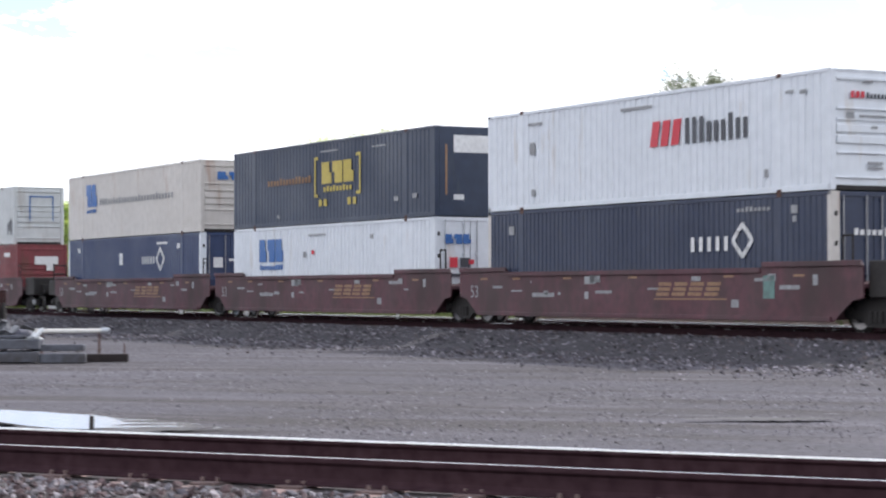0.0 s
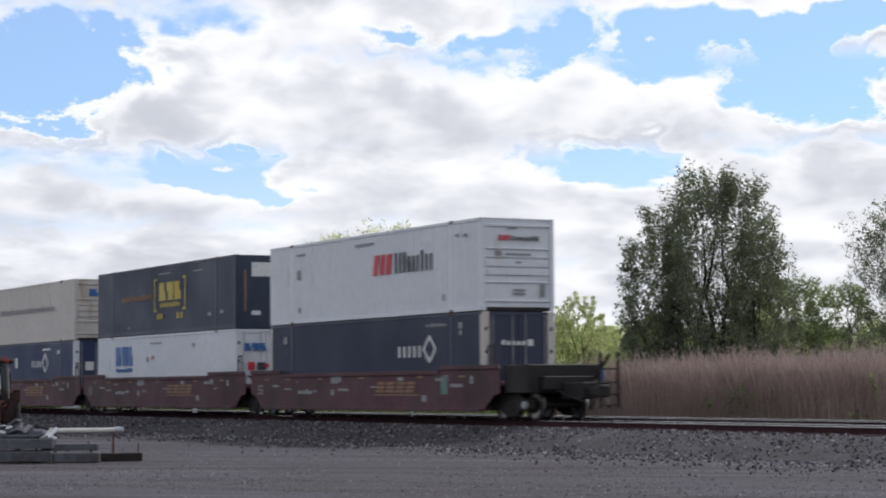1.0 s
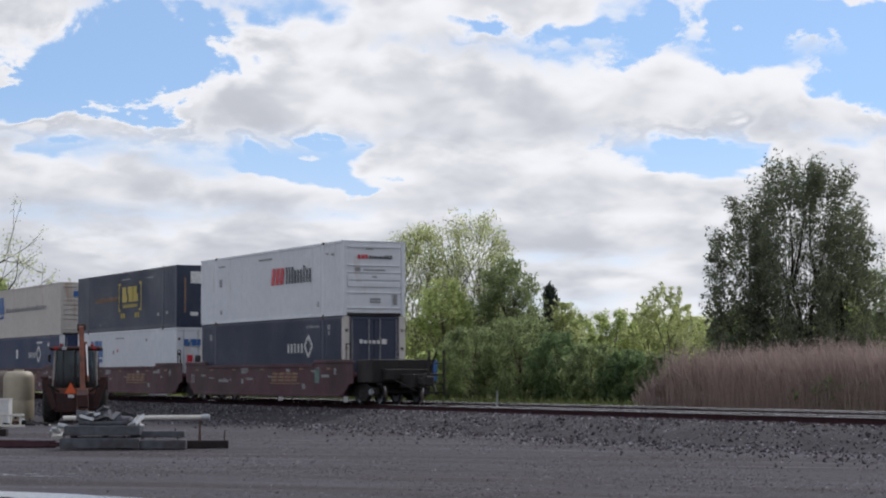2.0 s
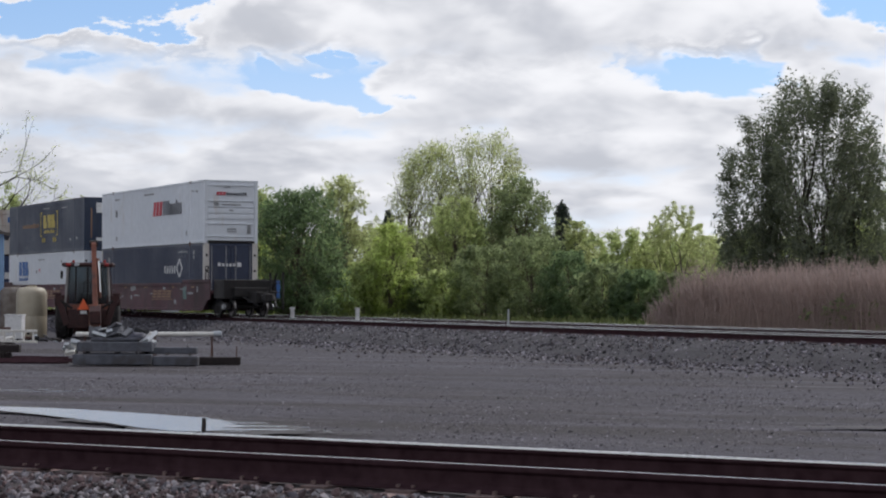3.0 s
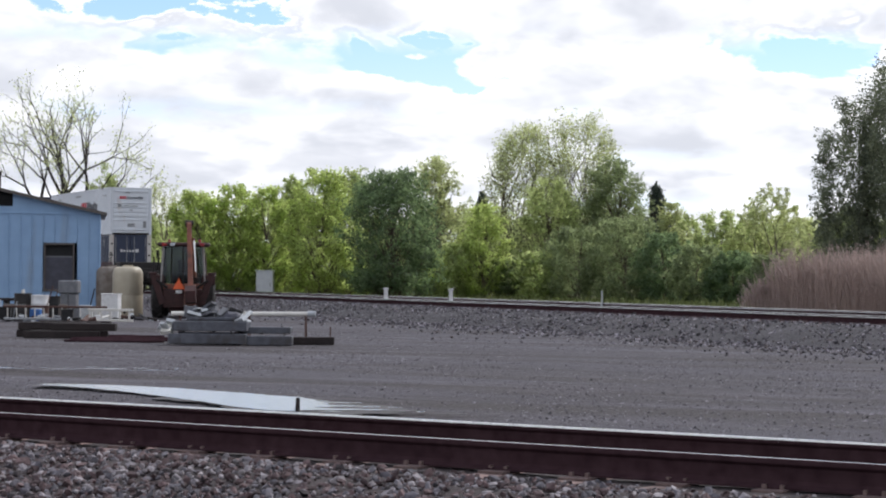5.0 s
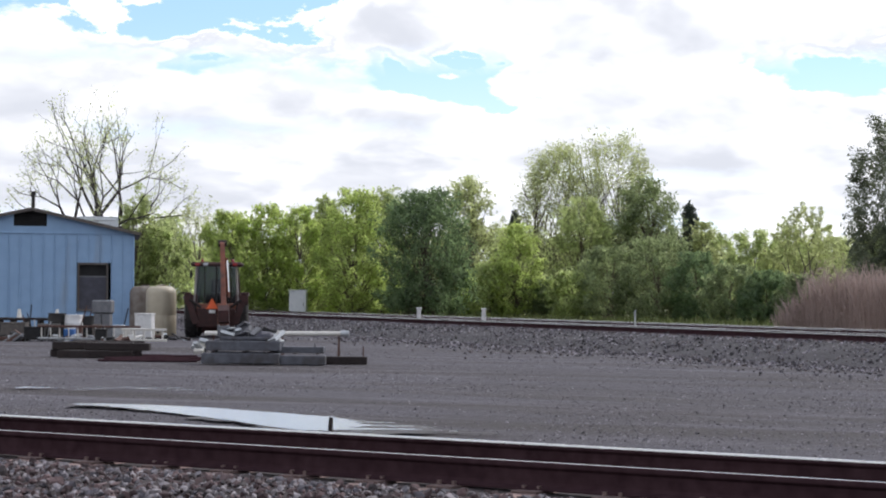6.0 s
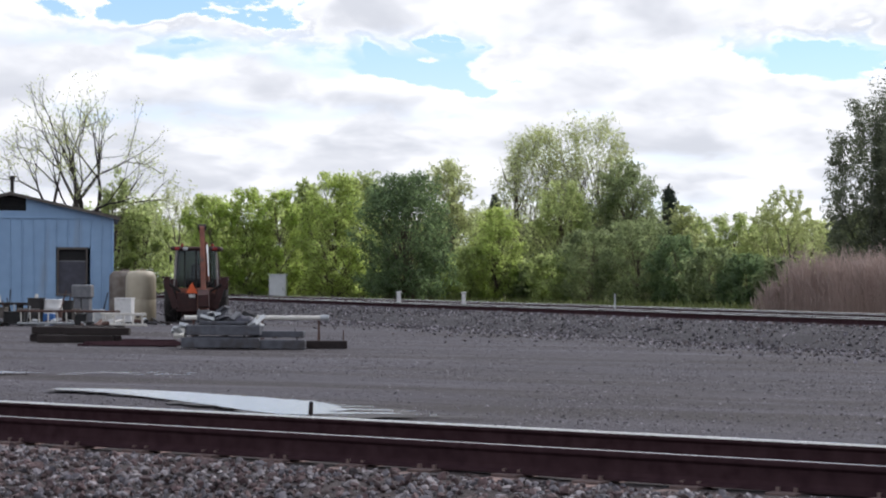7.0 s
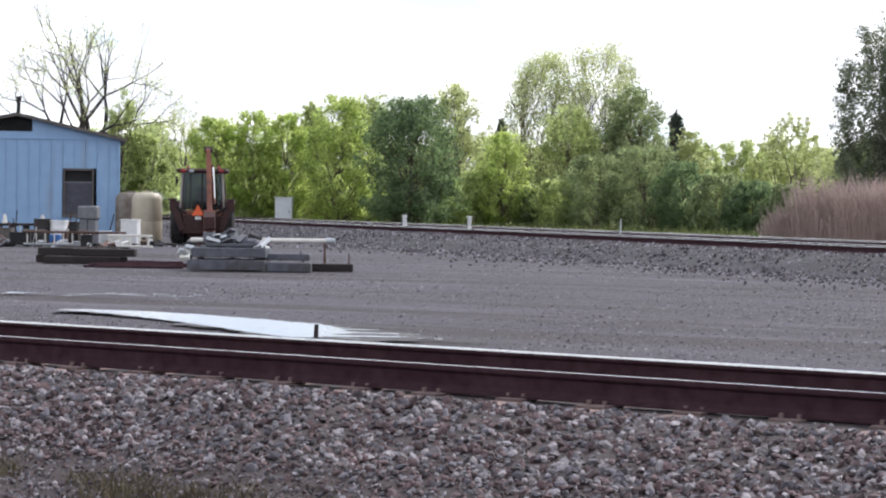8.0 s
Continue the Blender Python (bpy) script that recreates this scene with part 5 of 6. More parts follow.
# the tall tree behind the reeds, and those beside it
grow(1482, 88, 140, 118, "dark", L6, 21, shape="round", base=0.14, clusters=150, per=120, size=0.108, bark="bark_dark", stems=3, open_=0.5, limb=0.35)
grow(1388, 89, 206, 82, "dark", L6, 27, shape="round", base=0.12, clusters=85, per=115, size=0.108, bark="bark_dark", stems=2, open_=0.5, limb=0.35)
grow(1568, 89.5, 215, 72, "dark", L6, 28, shape="tall", base=0.12, clusters=70, per=115, size=0.108, bark="bark_dark", stems=2, open_=0.5, limb=0.35)
grow(1560, 92, 330, 75, "dull", "dark rounded bush behind the reeds", 22, shape="round", base=0.03, clusters=60, per=90, size=0.12, name="bush", category="bush")
grow(1640, 95, 325, 70, "dull", "dark rounded bush behind the reeds", 23, shape="round", base=0.03, clusters=60, per=90, size=0.12, name="bush", category="bush")
grow(1720, 95, 335, 70, "dull", "dark rounded bush behind the reeds", 24, shape="round", base=0.03, clusters=60, per=90, size=0.12, name="bush", category="bush")
grow(1845, 90, 190, 110, "dark", L6, 25, shape="round", base=0.16, clusters=120, per=110, size=0.10, bark="bark_dark", stems=3, open_=0.5, limb=0.6)
grow(1380, 96, 385, 60, "dull", "dark rounded bush behind the reeds", 26, shape="round", base=0.03, clusters=50, per=90, size=0.12, name="bush", category="bush")
# the woods across the middle
grow(575, 132, 322, 82, "deep", L3, 31, shape="round", base=0.07, clusters=120, per=96, size=0.17, open_=0.1)
grow(445, 138, 318, 66, "bright", L1, 32, shape="round", base=0.05, clusters=85, per=92, size=0.17, open_=0.2)
grow(505, 150, 315, 58, "fresh", L1, 33, shape="tall", base=0.08, clusters=70, per=92, size=0.18, open_=0.25)
grow(395, 146, 330, 48, "fresh", L1, 34, shape="tall", base=0.05, clusters=55, per=92, size=0.18)
grow(350, 140, 345, 50, "bright", L1, 35, shape="round", base=0.05, clusters=60, per=92, size=0.17)
grow(290, 140, 338, 54, "bright", L1, 36, shape="round", base=0.05, clusters=60, per=92, size=0.17)
grow(225, 138, 352, 55, "bright", L1, 37, shape="round", base=0.05, clusters=65, per=92, size=0.17)
grow(648, 158, 297, 64, "pale", L2, 38, shape="tall", base=0.12, clusters=80, per=80, size=0.18, open_=0.35)
grow(735, 140, 375, 58, "bright", "young yellow-green tree at the edge of the woods", 39, shape="tall", base=0.05, clusters=70, per=80, size=0.15, open_=0.3)
grow(733, 172, 350, 36, "conifer", L5, 40, shape="cone", base=0.1, clusters=130, per=90, size=0.16)
grow(802, 165, 246, 92, "pale", L2, 41, shape="tall", base=0.16, clusters=100, per=66, size=0.17, stems=2, open_=0.45, limb=0.7)
grow(892, 166, 222, 96, "pale", L2, 42, shape="round", base=0.22, clusters=100, per=62, size=0.17, stems=3, open_=0.45, limb=0.7)
grow(850, 150, 330, 60, "fresh", L1, 43, shape="round", base=0.05, clusters=70, per=84, size=0.17, open_=0.3)
grow(964, 152, 304, 72, "dull", L3, 44, shape="round", base=0.12, clusters=100, per=96, size=0.17, open_=0.15)
grow(1040, 168, 340, 46, "conifer", L5, 45, shape="cone", base=0.1, clusters=150, per=90, size=0.17)
grow(1065, 150, 372, 44, "pale", "grey-green young tree at the edge of the woods", 46, shape="tall", base=0.05, clusters=60, per=84, size=0.16)
grow(1095, 170, 392, 40, "fresh", L1, 47, shape="round", base=0.05, clusters=50, per=84, size=0.18)
forked(1238, 160, 322, 66, "pale", "round-headed half-leafed tree with visible limbs", 48, per=20, size=0.16, fork=0.19, levels=5, spread=54, bark="bark")
grow(1150, 165, 388, 55, "fresh", "yellow-green rounded tree beyond the line", 49, shape="round", base=0.04, clusters=65, per=84, size=0.18)
grow(1215, 170, 402, 60, "fresh", "yellow-green rounded tree beyond the line", 50, shape="round", base=0.04, clusters=65, per=84, size=0.18)
grow(1290, 170, 398, 60, "pale", "yellow-green rounded tree beyond the line", 51, shape="round", base=0.04, clusters=65, per=84, size=0.18)
grow(1350, 165, 405, 50, "fresh", "yellow-green rounded tree beyond the line", 52, shape="round", base=0.04, clusters=60, per=84, size=0.18)
for k, (u, top, half, lf, d) in enumerate(((905, 415, 66, "dull", 136), (985, 400, 70, "dull", 134), (1055, 425, 58, "deep", 132), (1115, 445, 52, "dull", 128),
                                           (1175, 455, 48, "deep", 126), (835, 455, 48, "fresh", 138), (690, 440, 44, "fresh", 140), (640, 452, 40, "bright", 142), (500, 455, 36, "bright", 140), (1230, 462, 40, "dull", 124), (780, 465, 36, "dull", 140))):
    grow(u, d, top, half, lf, L4, 70 + k, shape="round", base=0.02, clusters=55, per=84, size=0.16, name="bush", category="bush", open_=0.15)
# behind the shed
forked(-2, 150, 110, 152, "pale", L7, 61, per=4, size=0.17, fork=0.20, levels=5, spread=40, trunks=1, thick=1.6)
grow(60, 150, 300, 46, "fresh", L1, 62, shape="tall", base=0.1, clusters=55, per=70, size=0.18, open_=0.4)
grow(108, 150, 375, 48, "fresh", L1, 63, shape="round", base=0.05, clusters=50, per=84, size=0.18)
forked(172, 165, 302, 62, "pale", L7, 64, per=5, size=0.16, fork=0.15, levels=5, spread=38, bark="bark")
grow(-110, 150, 385, 60, "fresh", L1, 65, shape="round", base=0.05, clusters=50, per=84, size=0.18)
grow(10, 160, 400, 50, "fresh", L1, 66, shape="round", base=0.05, clusters=50, per=84, size=0.18)


def meadow():
    """Grassy ground from beyond the second line to under the woods."""
    V, F = [], []
    n = 60
    for i in range(n + 1):
        for off in (9.6, 14.0, 22.0, 45.0, 90.0, 240.0):
            p = P0 + U * (-120 + 420 * i / n) + NF * (off + (0.6 * noise.noise(Vector((i * 0.7, off, 0))) if off < 10 else 0))
            V.append((p.x, p.y, 0.045 + 0.05 * noise.noise(Vector((i * 0.9, off * 0.3, 3))) + (0.05 if off > 10 else -0.09)))
    for i in range(n):
        for j in range(5):
            a = i * 6 + j
            F.append((a, a + 1, a + 7, a + 6))
    ob = new("ground_meadow", from_arrays("ground_meadow", np.array(V), np.array(F), M["sward"]))
    if ob.data.polygons[0].normal.z < 0:
        ob.data.flip_normals()
    tagged(ob, "rough spring grass between the tracks and the woods", "grass", kind="structure")


def far_woods():
    """A deep belt of foliage that closes the distance between the trunks."""
    rng = np.random.default_rng(90)
    cs, rs = [], []
    for _ in range(1250):
        u = rng.uniform(-350, 2100)
        d = rng.uniform(185, 215)
        hmax = 7.0 + 0.9 * math.sin(u * 0.021) + 0.7 * math.sin(u * 0.057 + 1)
        if 1080 < u < 1420:
            hmax *= 0.75
        p = spot(u, d)
        cs.append((p.x, p.y, rng.uniform(0.2, 1.0) ** 0.8 * hmax))
        rs.append(rng.uniform(0.9, 1.7))
    V, F = leaf_cloud(np.array(cs), np.array(rs), 130, 0.20, rng, slim=True)
    tagged(new("far_woods", from_arrays("far_woods", V, F, LEAF["fresh"])), "belt of spring-green woodland in the distance", "woods", kind="stuff")


def blades(name, pts, heights, width, material, label, category, seed, lean=0.16, plume=0.0):
    """Upright thin blades, each a narrow bent strip; plume widens the top."""
    rng = np.random.default_rng(seed)
    n = len(pts)
    ang = rng.uniform(0, math.tau, n)
    side = np.stack([np.cos(ang), np.sin(ang), np.zeros(n)], 1) * width
    bend = np.stack([rng.normal(0, lean, n), rng.normal(0, lean, n), np.zeros(n)], 1) * heights[:, None]
    up = np.stack([np.zeros(n), np.zeros(n), heights], 1)
    mid = pts + up * 0.62 + bend * 0.35
    top = pts + up + bend
    v = np.stack([pts - side, pts + side, mid - side * 0.8, mid + side * 0.8], 1)
    if plume:
        pl = np.stack([mid + (top - mid) * 0.5 - side * plume, mid + (top - mid) * 0.5 + side * plume, top], 1)
    else:
        pl = np.stack([mid + (top - mid) * 0.5 - side * 0.5, mid + (top - mid) * 0.5 + side * 0.5, top], 1)
    v = np.concatenate([v, pl], 1)
    i = np.arange(n)[:, None] * 7
    tri = [(0, 1, 3), (0, 3, 2), (2, 3, 5), (2, 5, 4), (4, 5, 6)]
    f = np.concatenate([i + np.array([q]) for q in tri], 0)
    return tagged(new(name, from_arrays(name, v.reshape(-1, 3), f, material)), label, category, kind="stuff")


def reeds():
    rng = np.random.default_rng(91)
    n = 38000
    s, off = rng.uniform(-22, 32.5, n), 10.0 + rng.uniform(0, 1, n) ** 1.4 * 13
    clump = np.array([noise.noise(Vector((a * 0.35, b * 0.35, 0))) for a, b in zip(s, off)])
    p = np.array(P0)[None] + np.array(U)[None] * s[:, None] + np.array(NF)[None] * off[:, None]
    p[:, 2] = 0
    edge = np.clip((32.5 - s) / 4 + 0.35, 0.35, 1)
    hgt = np.clip((2.42 + 0.35 * clump + rng.normal(0, 0.30, n)) * edge, 0.5, 3.2)
    blades("reeds", p, hgt, 0.009, M["reed"], "dense stand of dry pinkish-tan reeds beyond the tracks", "reeds", 5, lean=0.17, plume=2.0)
    # feathery heads and broken leaves among the stalks
    pick = rng.integers(0, n, 12000)
    q = p[pick].copy()
    q[:, 2] = hgt[pick] * rng.uniform(0.15, 1.0, 12000) ** 0.6
    V, F = leaf_cloud(q, np.full(12000, 0.34), 15, 0.045, rng, slim=True)
    tagged(new("reed_heads", from_arrays("reed_heads", V, F, M["reed"])), "feathery tan reed heads and dry leaves", "reeds", kind="stuff")
    m = 1600
    s, off = rng.uniform(-20, 30, m), 9.8 + rng.uniform(0, 1, m) * 4
    keep = np.array([noise.noise(Vector((a * 0.22, 7.7, 0))) for a in s]) > 0.12
    s, off = s[keep], off[keep]
    p = np.array(P0)[None] + np.array(U)[None] * s[:, None] + np.array(NF)[None] * off[:, None]
    p[:, 2] = rng.uniform(0.3, 1.9, len(s))
    V, F = leaf_cloud(p, np.full(len(p), 0.35), 10, 0.10, rng)
    tagged(new("briar", from_arrays("briar", V, F, LEAF["dull"])), "dull green briar climbing among the reeds", "undergrowth", kind="stuff")


def grasses():
    rng = np.random.default_rng(92)
    n = 12000
    s, off = rng.uniform(18, 150, n), 9.6 + rng.uniform(0, 1, n) * 22
    p = np.array(P0)[None] + np.array(U)[None] * s[:, None] + np.array(NF)[None] * off[:, None]
    p[:, 2] = 0
    blades("rough_grass", p, np.clip(rng.normal(0.38, 0.16, n), 0.1, 0.9), 0.04, M["grass"], "rough yellow-green grass below the woods", "grass", 6, lean=0.3)
    n = 8000
    q = rng.uniform(0, 1, (n, 2))
    p = np.stack([-4.2 + q[:, 0] * 3.4, 11.2 + q[:, 1] * 1.35 + (q[:, 0] - 0.3) * -0.5, np.full(n, 0.09)], 1)
    keep = np.array([noise.noise(Vector((a * 2.1, b * 2.1, 1))) for a, b, _ in p]) > 0.05
    p = p[keep]
    blades("verge_weeds", p, np.clip(rng.normal(0.07, 0.03, len(p)), 0.02, 0.2), 0.005, M["weed"], "sparse low weeds and dead grass on the verge", "weeds", 7, lean=0.5)


meadow()
far_woods()
reeds()
grasses()
# ---------------------------------------------------------------- the yard
def shed():
    """Blue clad shed, gable towards the yard; local x to the right, y away, origin at the middle of the gable's foot."""
    s = thing("shed", Matrix.Translation(spot(-132, 86)) @ pose(0, 0, 0, 0, 0, 11.5), "sky-blue metal-clad shed with rusty low gable roof", "shed")
    W, E_, A_, D_ = 4.16, 4.13, 5.05, 9.0
    wx0, wx1, wz0, wz1 = 1.88, 3.12, 0.95, 2.92     # the opening
    def roof_z(x):
        return A_ - (A_ - E_) * abs(x) / W
    # gable: panels of cladding below the trim, a plain gable sheet above
    k, pw = -W, 0.462
    while k < W - 0.05:
        a, b = k, min(k + pw, W)
        spans = [(0.05, 4.11)]
        if a < wx1 and b > wx0:
            spans = [(0.05, wz0), (wz1, 4.11)]
        for z0, z1 in spans:
            bm = bmesh.new()
            box(bm, a + 0.004, b - 0.004, 0.0, 0.05, z0, z1)
            box(bm, a + 0.004, a + 0.06, -0.032, 0.0, z0, z1, 0.008)
            part("cladding_panel", bm, M["shed"], s)
        k += pw
    bm = bmesh.new()
    prism(bm, [(-W, 4.12), (-0.72, 4.12), (-0.72, roof_z(0.72)), (-W, roof_z(W))], 0.0, 0.05, axis="y")
    part("gable_sheet", bm, M["shed"], s)
    bm = bmesh.new()
    prism(bm, [(0.62, 4.12), (W, 4.12), (W, roof_z(W)), (0.62, roof_z(0.62))], 0.0, 0.05, axis="y")
    part("gable_sheet", bm, M["shed"], s)
    bm = bmesh.new()
    prism(bm, [(-0.72, 4.12), (0.62, 4.12), (0.62, 4.40), (-0.72, 4.40)], 0.0, 0.05, axis="y")
    part("gable_sheet", bm, M["shed"], s)
    part("trim", boxes((-W, W, -0.045, 0.02, 4.09, 4.16, 0.006)), M["shed"], s)
    # vent hole: its shade is the near-black colour of sheet and slats
    part("vent", boxes((-0.72, 0.62, 0.10, 0.14, 4.37, 4.97)), M["dark"], s, "gable vent with its inner shade painted on a dark sheet")
    for z in (4.49, 4.61, 4.73, 4.85):
        bm = bmesh.new()
        box(bm, -0.70, 0.60, 0.02, 0.09, z, z + 0.02)
        part("vent_slat", bm, M["dark"], s)
    # side and rear walls
    for sgn in (1, -1):
        x0, x1 = (W - 0.05, W) if sgn > 0 else (-W, -W + 0.05)
        part("side_wall", boxes((x0, x1, 0.05, D_, 0.05, E_)), M["shed"], s)
    bm = bmesh.new()
    prism(bm, [(-W, 0.05), (W, 0.05), (W, E_), (0, A_), (-W, E_)], D_, D_ + 0.05, axis="y")
    part("rear_wall", bm, M["shed"], s)
    for sgn in (1, -1):
        bm = bmesh.new()
        ov = 0.26
        ze = A_ - (A_ - E_) * (W + ov) / W
        prism(bm, [(0, A_ + 0.02), (sgn * (W + ov), ze + 0.02), (sgn * (W + ov), ze + 0.10), (0, A_ + 0.10)], -0.28, D_ + 0.3, axis="y")
        part("roof_slope", bm, M["shed_roof"], s)
        bm = bmesh.new()
        prism(bm, [(0, A_ - 0.02), (sgn * (W + ov), ze - 0.03), (sgn * (W + ov), ze + 0.10), (0, A_ + 0.11)], -0.31, -0.285, axis="y")
        part("barge_board", bm, M["board"], s, "rusty dark verge board")
    bm = bmesh.new()
    tube(bm, (0.0, 1.2, A_ - 0.2), (0.02, 1.2, 5.75), 0.075, sides=12)
    tube(bm, (0.02, 1.2, 5.72), (0.02, 1.2, 5.88), 0.11, 0.10, 12)
    part("stove_pipe", bm, M["iron"], s, "dark stove pipe with cap")
    # opening with a frame; flat panels carry the interior's shade, near-black above, blue-grey below
    w = part("window", boxes((wx0 + 0.07, wx1 - 0.07, 0.16, 0.19, wz0 + 0.06, wz1 - 0.08)), M["dark"], s, "window with its inner shade painted on a dark panel")
    part("window_frame", boxes((wx0, wx0 + 0.07, -0.05, 0.12, wz0, wz1, 0.006), (wx1 - 0.07, wx1, -0.05, 0.12, wz0, wz1, 0.006), (wx0, wx1, -0.05, 0.12, wz1 - 0.09, wz1, 0.006), (wx0 - 0.03, wx1 + 0.03, -0.09, 0.12, wz0 - 0.02, wz0 + 0.06, 0.006)), M["board"], w)
    part("board", boxes((wx0 + 0.07, wx1 - 0.07, 0.05, 0.075, wz0 + 0.06, 2.32)), M["dim_inside_and_bag"], w, "blue-grey panel painted as the dim interior")
    part("crossbar", boxes((wx0 + 0.07, wx1 - 0.07, 0.03, 0.08, 2.32, 2.38, 0.004)), M["concrete"], w)
    bm = bmesh.new()
    tube(bm, (W - 0.02, -0.09, E_ - 0.1), (W - 0.02, -0.09, 0.3), 0.04, sides=8)
    part("downpipe", bm, M["shed"], s)
    return s


def lathe(profile, seg=28):
    bm = bmesh.new()
    rings = [[bm.verts.new((r * math.cos(k * math.tau / seg), r * math.sin(k * math.tau / seg), z)) for k in range(seg)] for r, z in profile]
    for a, b in zip(rings, rings[1:]):
        for k in range(seg):
            bm.faces.new((a[k], a[(k + 1) % seg], b[(k + 1) % seg], b[k]))
    bmesh.ops.remove_doubles(bm, verts=bm.verts[:], dist=1e-5)
    bmesh.ops.recalc_face_normals(bm, faces=bm.faces[:])
    return bm


def tank(u, d, r, h, m, label):
    t = thing("storage_tank", Matrix.Translation(spot(u, d)), label, "tank", "tanks beside the shed")
    prof = [(0.01, 0), (r * 0.97, 0), (r, 0.05)]
    prof += [(r, h * 0.4), (r * 0.99, h * 0.41), (r, h * 0.42), (r * 0.99, h * 0.82)]
    for q in range(1, 9):
        a = q / 8 * math.pi / 2
        prof.append((r * (0.55 + 0.45 * math.cos(a)) * 0.99 if q < 8 else 0.01, h * 0.82 + h * 0.15 * math.sin(a)))
    part("shell", lathe(prof), m, t, smooth=True)
    part("lid", lathe([(0.01, h * 0.95), (0.2, h * 0.95), (0.2, h), (0.01, h)], 18), m, t, "round filler lid")
    bm = bmesh.new()
    tube(bm, (0, -r - 0.06, 0.16), (0, -r + 0.05, 0.16), 0.045, sides=10)
    part("outlet", bm, M["iron"], t)
    return t


def backhoe():
    """Backhoe loader seen from behind; x to the right, y away, origin on the ground under the rear axle."""
    b = thing("backhoe_loader", Matrix.Translation(spot(203, 82)) @ pose(0, 0, 0, 0, 0, 6), "worn orange backhoe loader parked with its digging arm folded", "backhoe")
    for sx in (-1, 1):
        w = new("rear_wheel")
        w.parent = b
        w.location = (sx * 0.98, 0, 0.78)
        prof = [(0.36, -0.2), (0.5, -0.23), (0.70, -0.23), (0.77, -0.17), (0.78, 0), (0.77, 0.17), (0.70, 0.23), (0.5, 0.23), (0.36, 0.2)]
        bm = lathe(prof)
        bmesh.ops.rotate(bm, verts=bm.verts[:], cent=(0, 0, 0), matrix=Matrix.Rotation(math.pi / 2, 3, "Y"))
        for k in range(22):
            m = Matrix.Rotation(k * math.tau / 22, 4, "X") @ Matrix.Translation(((0.1 if k % 2 else -0.1), 0, 0.79)) @ Matrix.Rotation(0.6 if k % 2 else -0.6, 4, "Z")
            bmesh.ops.create_cube(bm, size=1.0, matrix=m @ Matrix.Diagonal((0.24, 0.06, 0.06, 1)))
        part("tyre", bm, M["rubber"], w)
        bm = bmesh.new()
        tube(bm, (-0.12, 0, 0), (0.12, 0, 0), 0.37, sides=20)
        part("rim", bm, M["pale_pillar"], w)
        part("mudguard", boxes((sx * 0.98 - 0.26, sx * 0.98 + 0.26, -0.55, 0.75, 1.60, 1.66, 0.02), (sx * 0.98 - 0.26, sx * 0.98 + 0.26, -0.62, -0.55, 1.25, 1.64, 0.02)), M["hoe_dark"], b)
        w2 = new("front_wheel")
        w2.parent = b
        w2.location = (sx * 0.85, 2.15, 0.48)
        bm = lathe([(0.2, -0.14), (0.42, -0.15), (0.48, -0.09), (0.48, 0.09), (0.42, 0.15), (0.2, 0.14)], 20)
        bmesh.ops.rotate(bm, verts=bm.verts[:], cent=(0, 0, 0), matrix=Matrix.Rotation(math.pi / 2, 3, "Y"))
        part("tyre", bm, M["rubber"], w2)
        bm = bmesh.new()
        tube(bm, (-0.09, 0, 0), (0.09, 0, 0), 0.21, sides=14)
        part("rim", bm, M["pale_pillar"], w2)
        # raised stabiliser legs
        bm = bmesh.new()
        prism(bm, [(sx * 0.62, 0.55), (sx * 0.86, 0.50), (sx * 1.22, 1.62), (sx * 1.02, 1.72)], -1.06, -0.90, axis="y")
        leg = part("stabiliser", bm, M["hoe_dark"], b)
        part("foot_pad", boxes((sx * 1.12 - 0.16, sx * 1.12 + 0.16, -1.16, -0.80, 1.66, 1.74, 0.02)), M["hoe_dark"], leg)
        bm = bmesh.new()
        tube(bm, (sx * 0.55, -1.1, 1.15), (sx * 0.98, -1.1, 1.45), 0.045, sides=10)
        part("ram", bm, M["iron"], leg)
    part("chassis", boxes((-0.55, 0.55, -0.75, 2.6, 0.50, 1.05, 0.05), (-0.75, 0.75, -0.95, -0.70, 0.38, 1.12, 0.04)), M["hoe_dark"], b)
    part("bonnet", boxes((-0.50, 0.50, 1.1, 2.7, 1.05, 1.62, 0.08)), M["hoe"], b)
    part("cab_base", boxes((-0.80, 0.80, -0.62, 1.1, 1.02, 1.30, 0.05)), M["hoe"], b)
    z0, z1 = 1.30, 2.74
    for sx in (-1, 1):
        for y, lean_, nm in ((-0.60, 0.05, "pale_pillar"), (1.05, 0.05, "hoe_dark")):
            bm = bmesh.new()
            tube(bm, (sx * 0.84, y, z0), (sx * 0.76, y + lean_, z1), 0.045, sides=8)
            part("cab_pillar", bm, M[nm], b)
        part("side_window", boxes((sx * 0.80 - 0.006, sx * 0.80 + 0.006, -0.55, 1.0, z0 + 0.02, z1)), GLASS, b)
    part("rear_window", boxes((-0.76, 0.76, -0.57, -0.558, z0 + 0.02, z1)), GLASS, b)
    part("windscreen", boxes((-0.76, 0.76, 1.05, 1.062, z0 + 0.02, z1)), GLASS, b)
    part("window_bar", boxes((-0.03, 0.03, -0.60, -0.56, z0, z1, 0.008), (-0.47, -0.42, -0.60, -0.56, z0, z1, 0.008), (0.42, 0.47, -0.60, -0.56, z0, z1, 0.008)), M["iron"], b)
    roof = part("cab_roof", boxes((-0.98, 0.98, -0.78, 1.25, z1, z1 + 0.16, 0.06)), M["hoe_dark"], b)
    for x in (-0.72, -0.40, 0.40, 0.72):
        part("work_lamp", boxes((x - 0.09, x + 0.09, -0.86, -0.76, z1 + 0.01, z1 + 0.13, 0.02)), M["lens"] if abs(x) > 0.5 else M["galv"], roof)
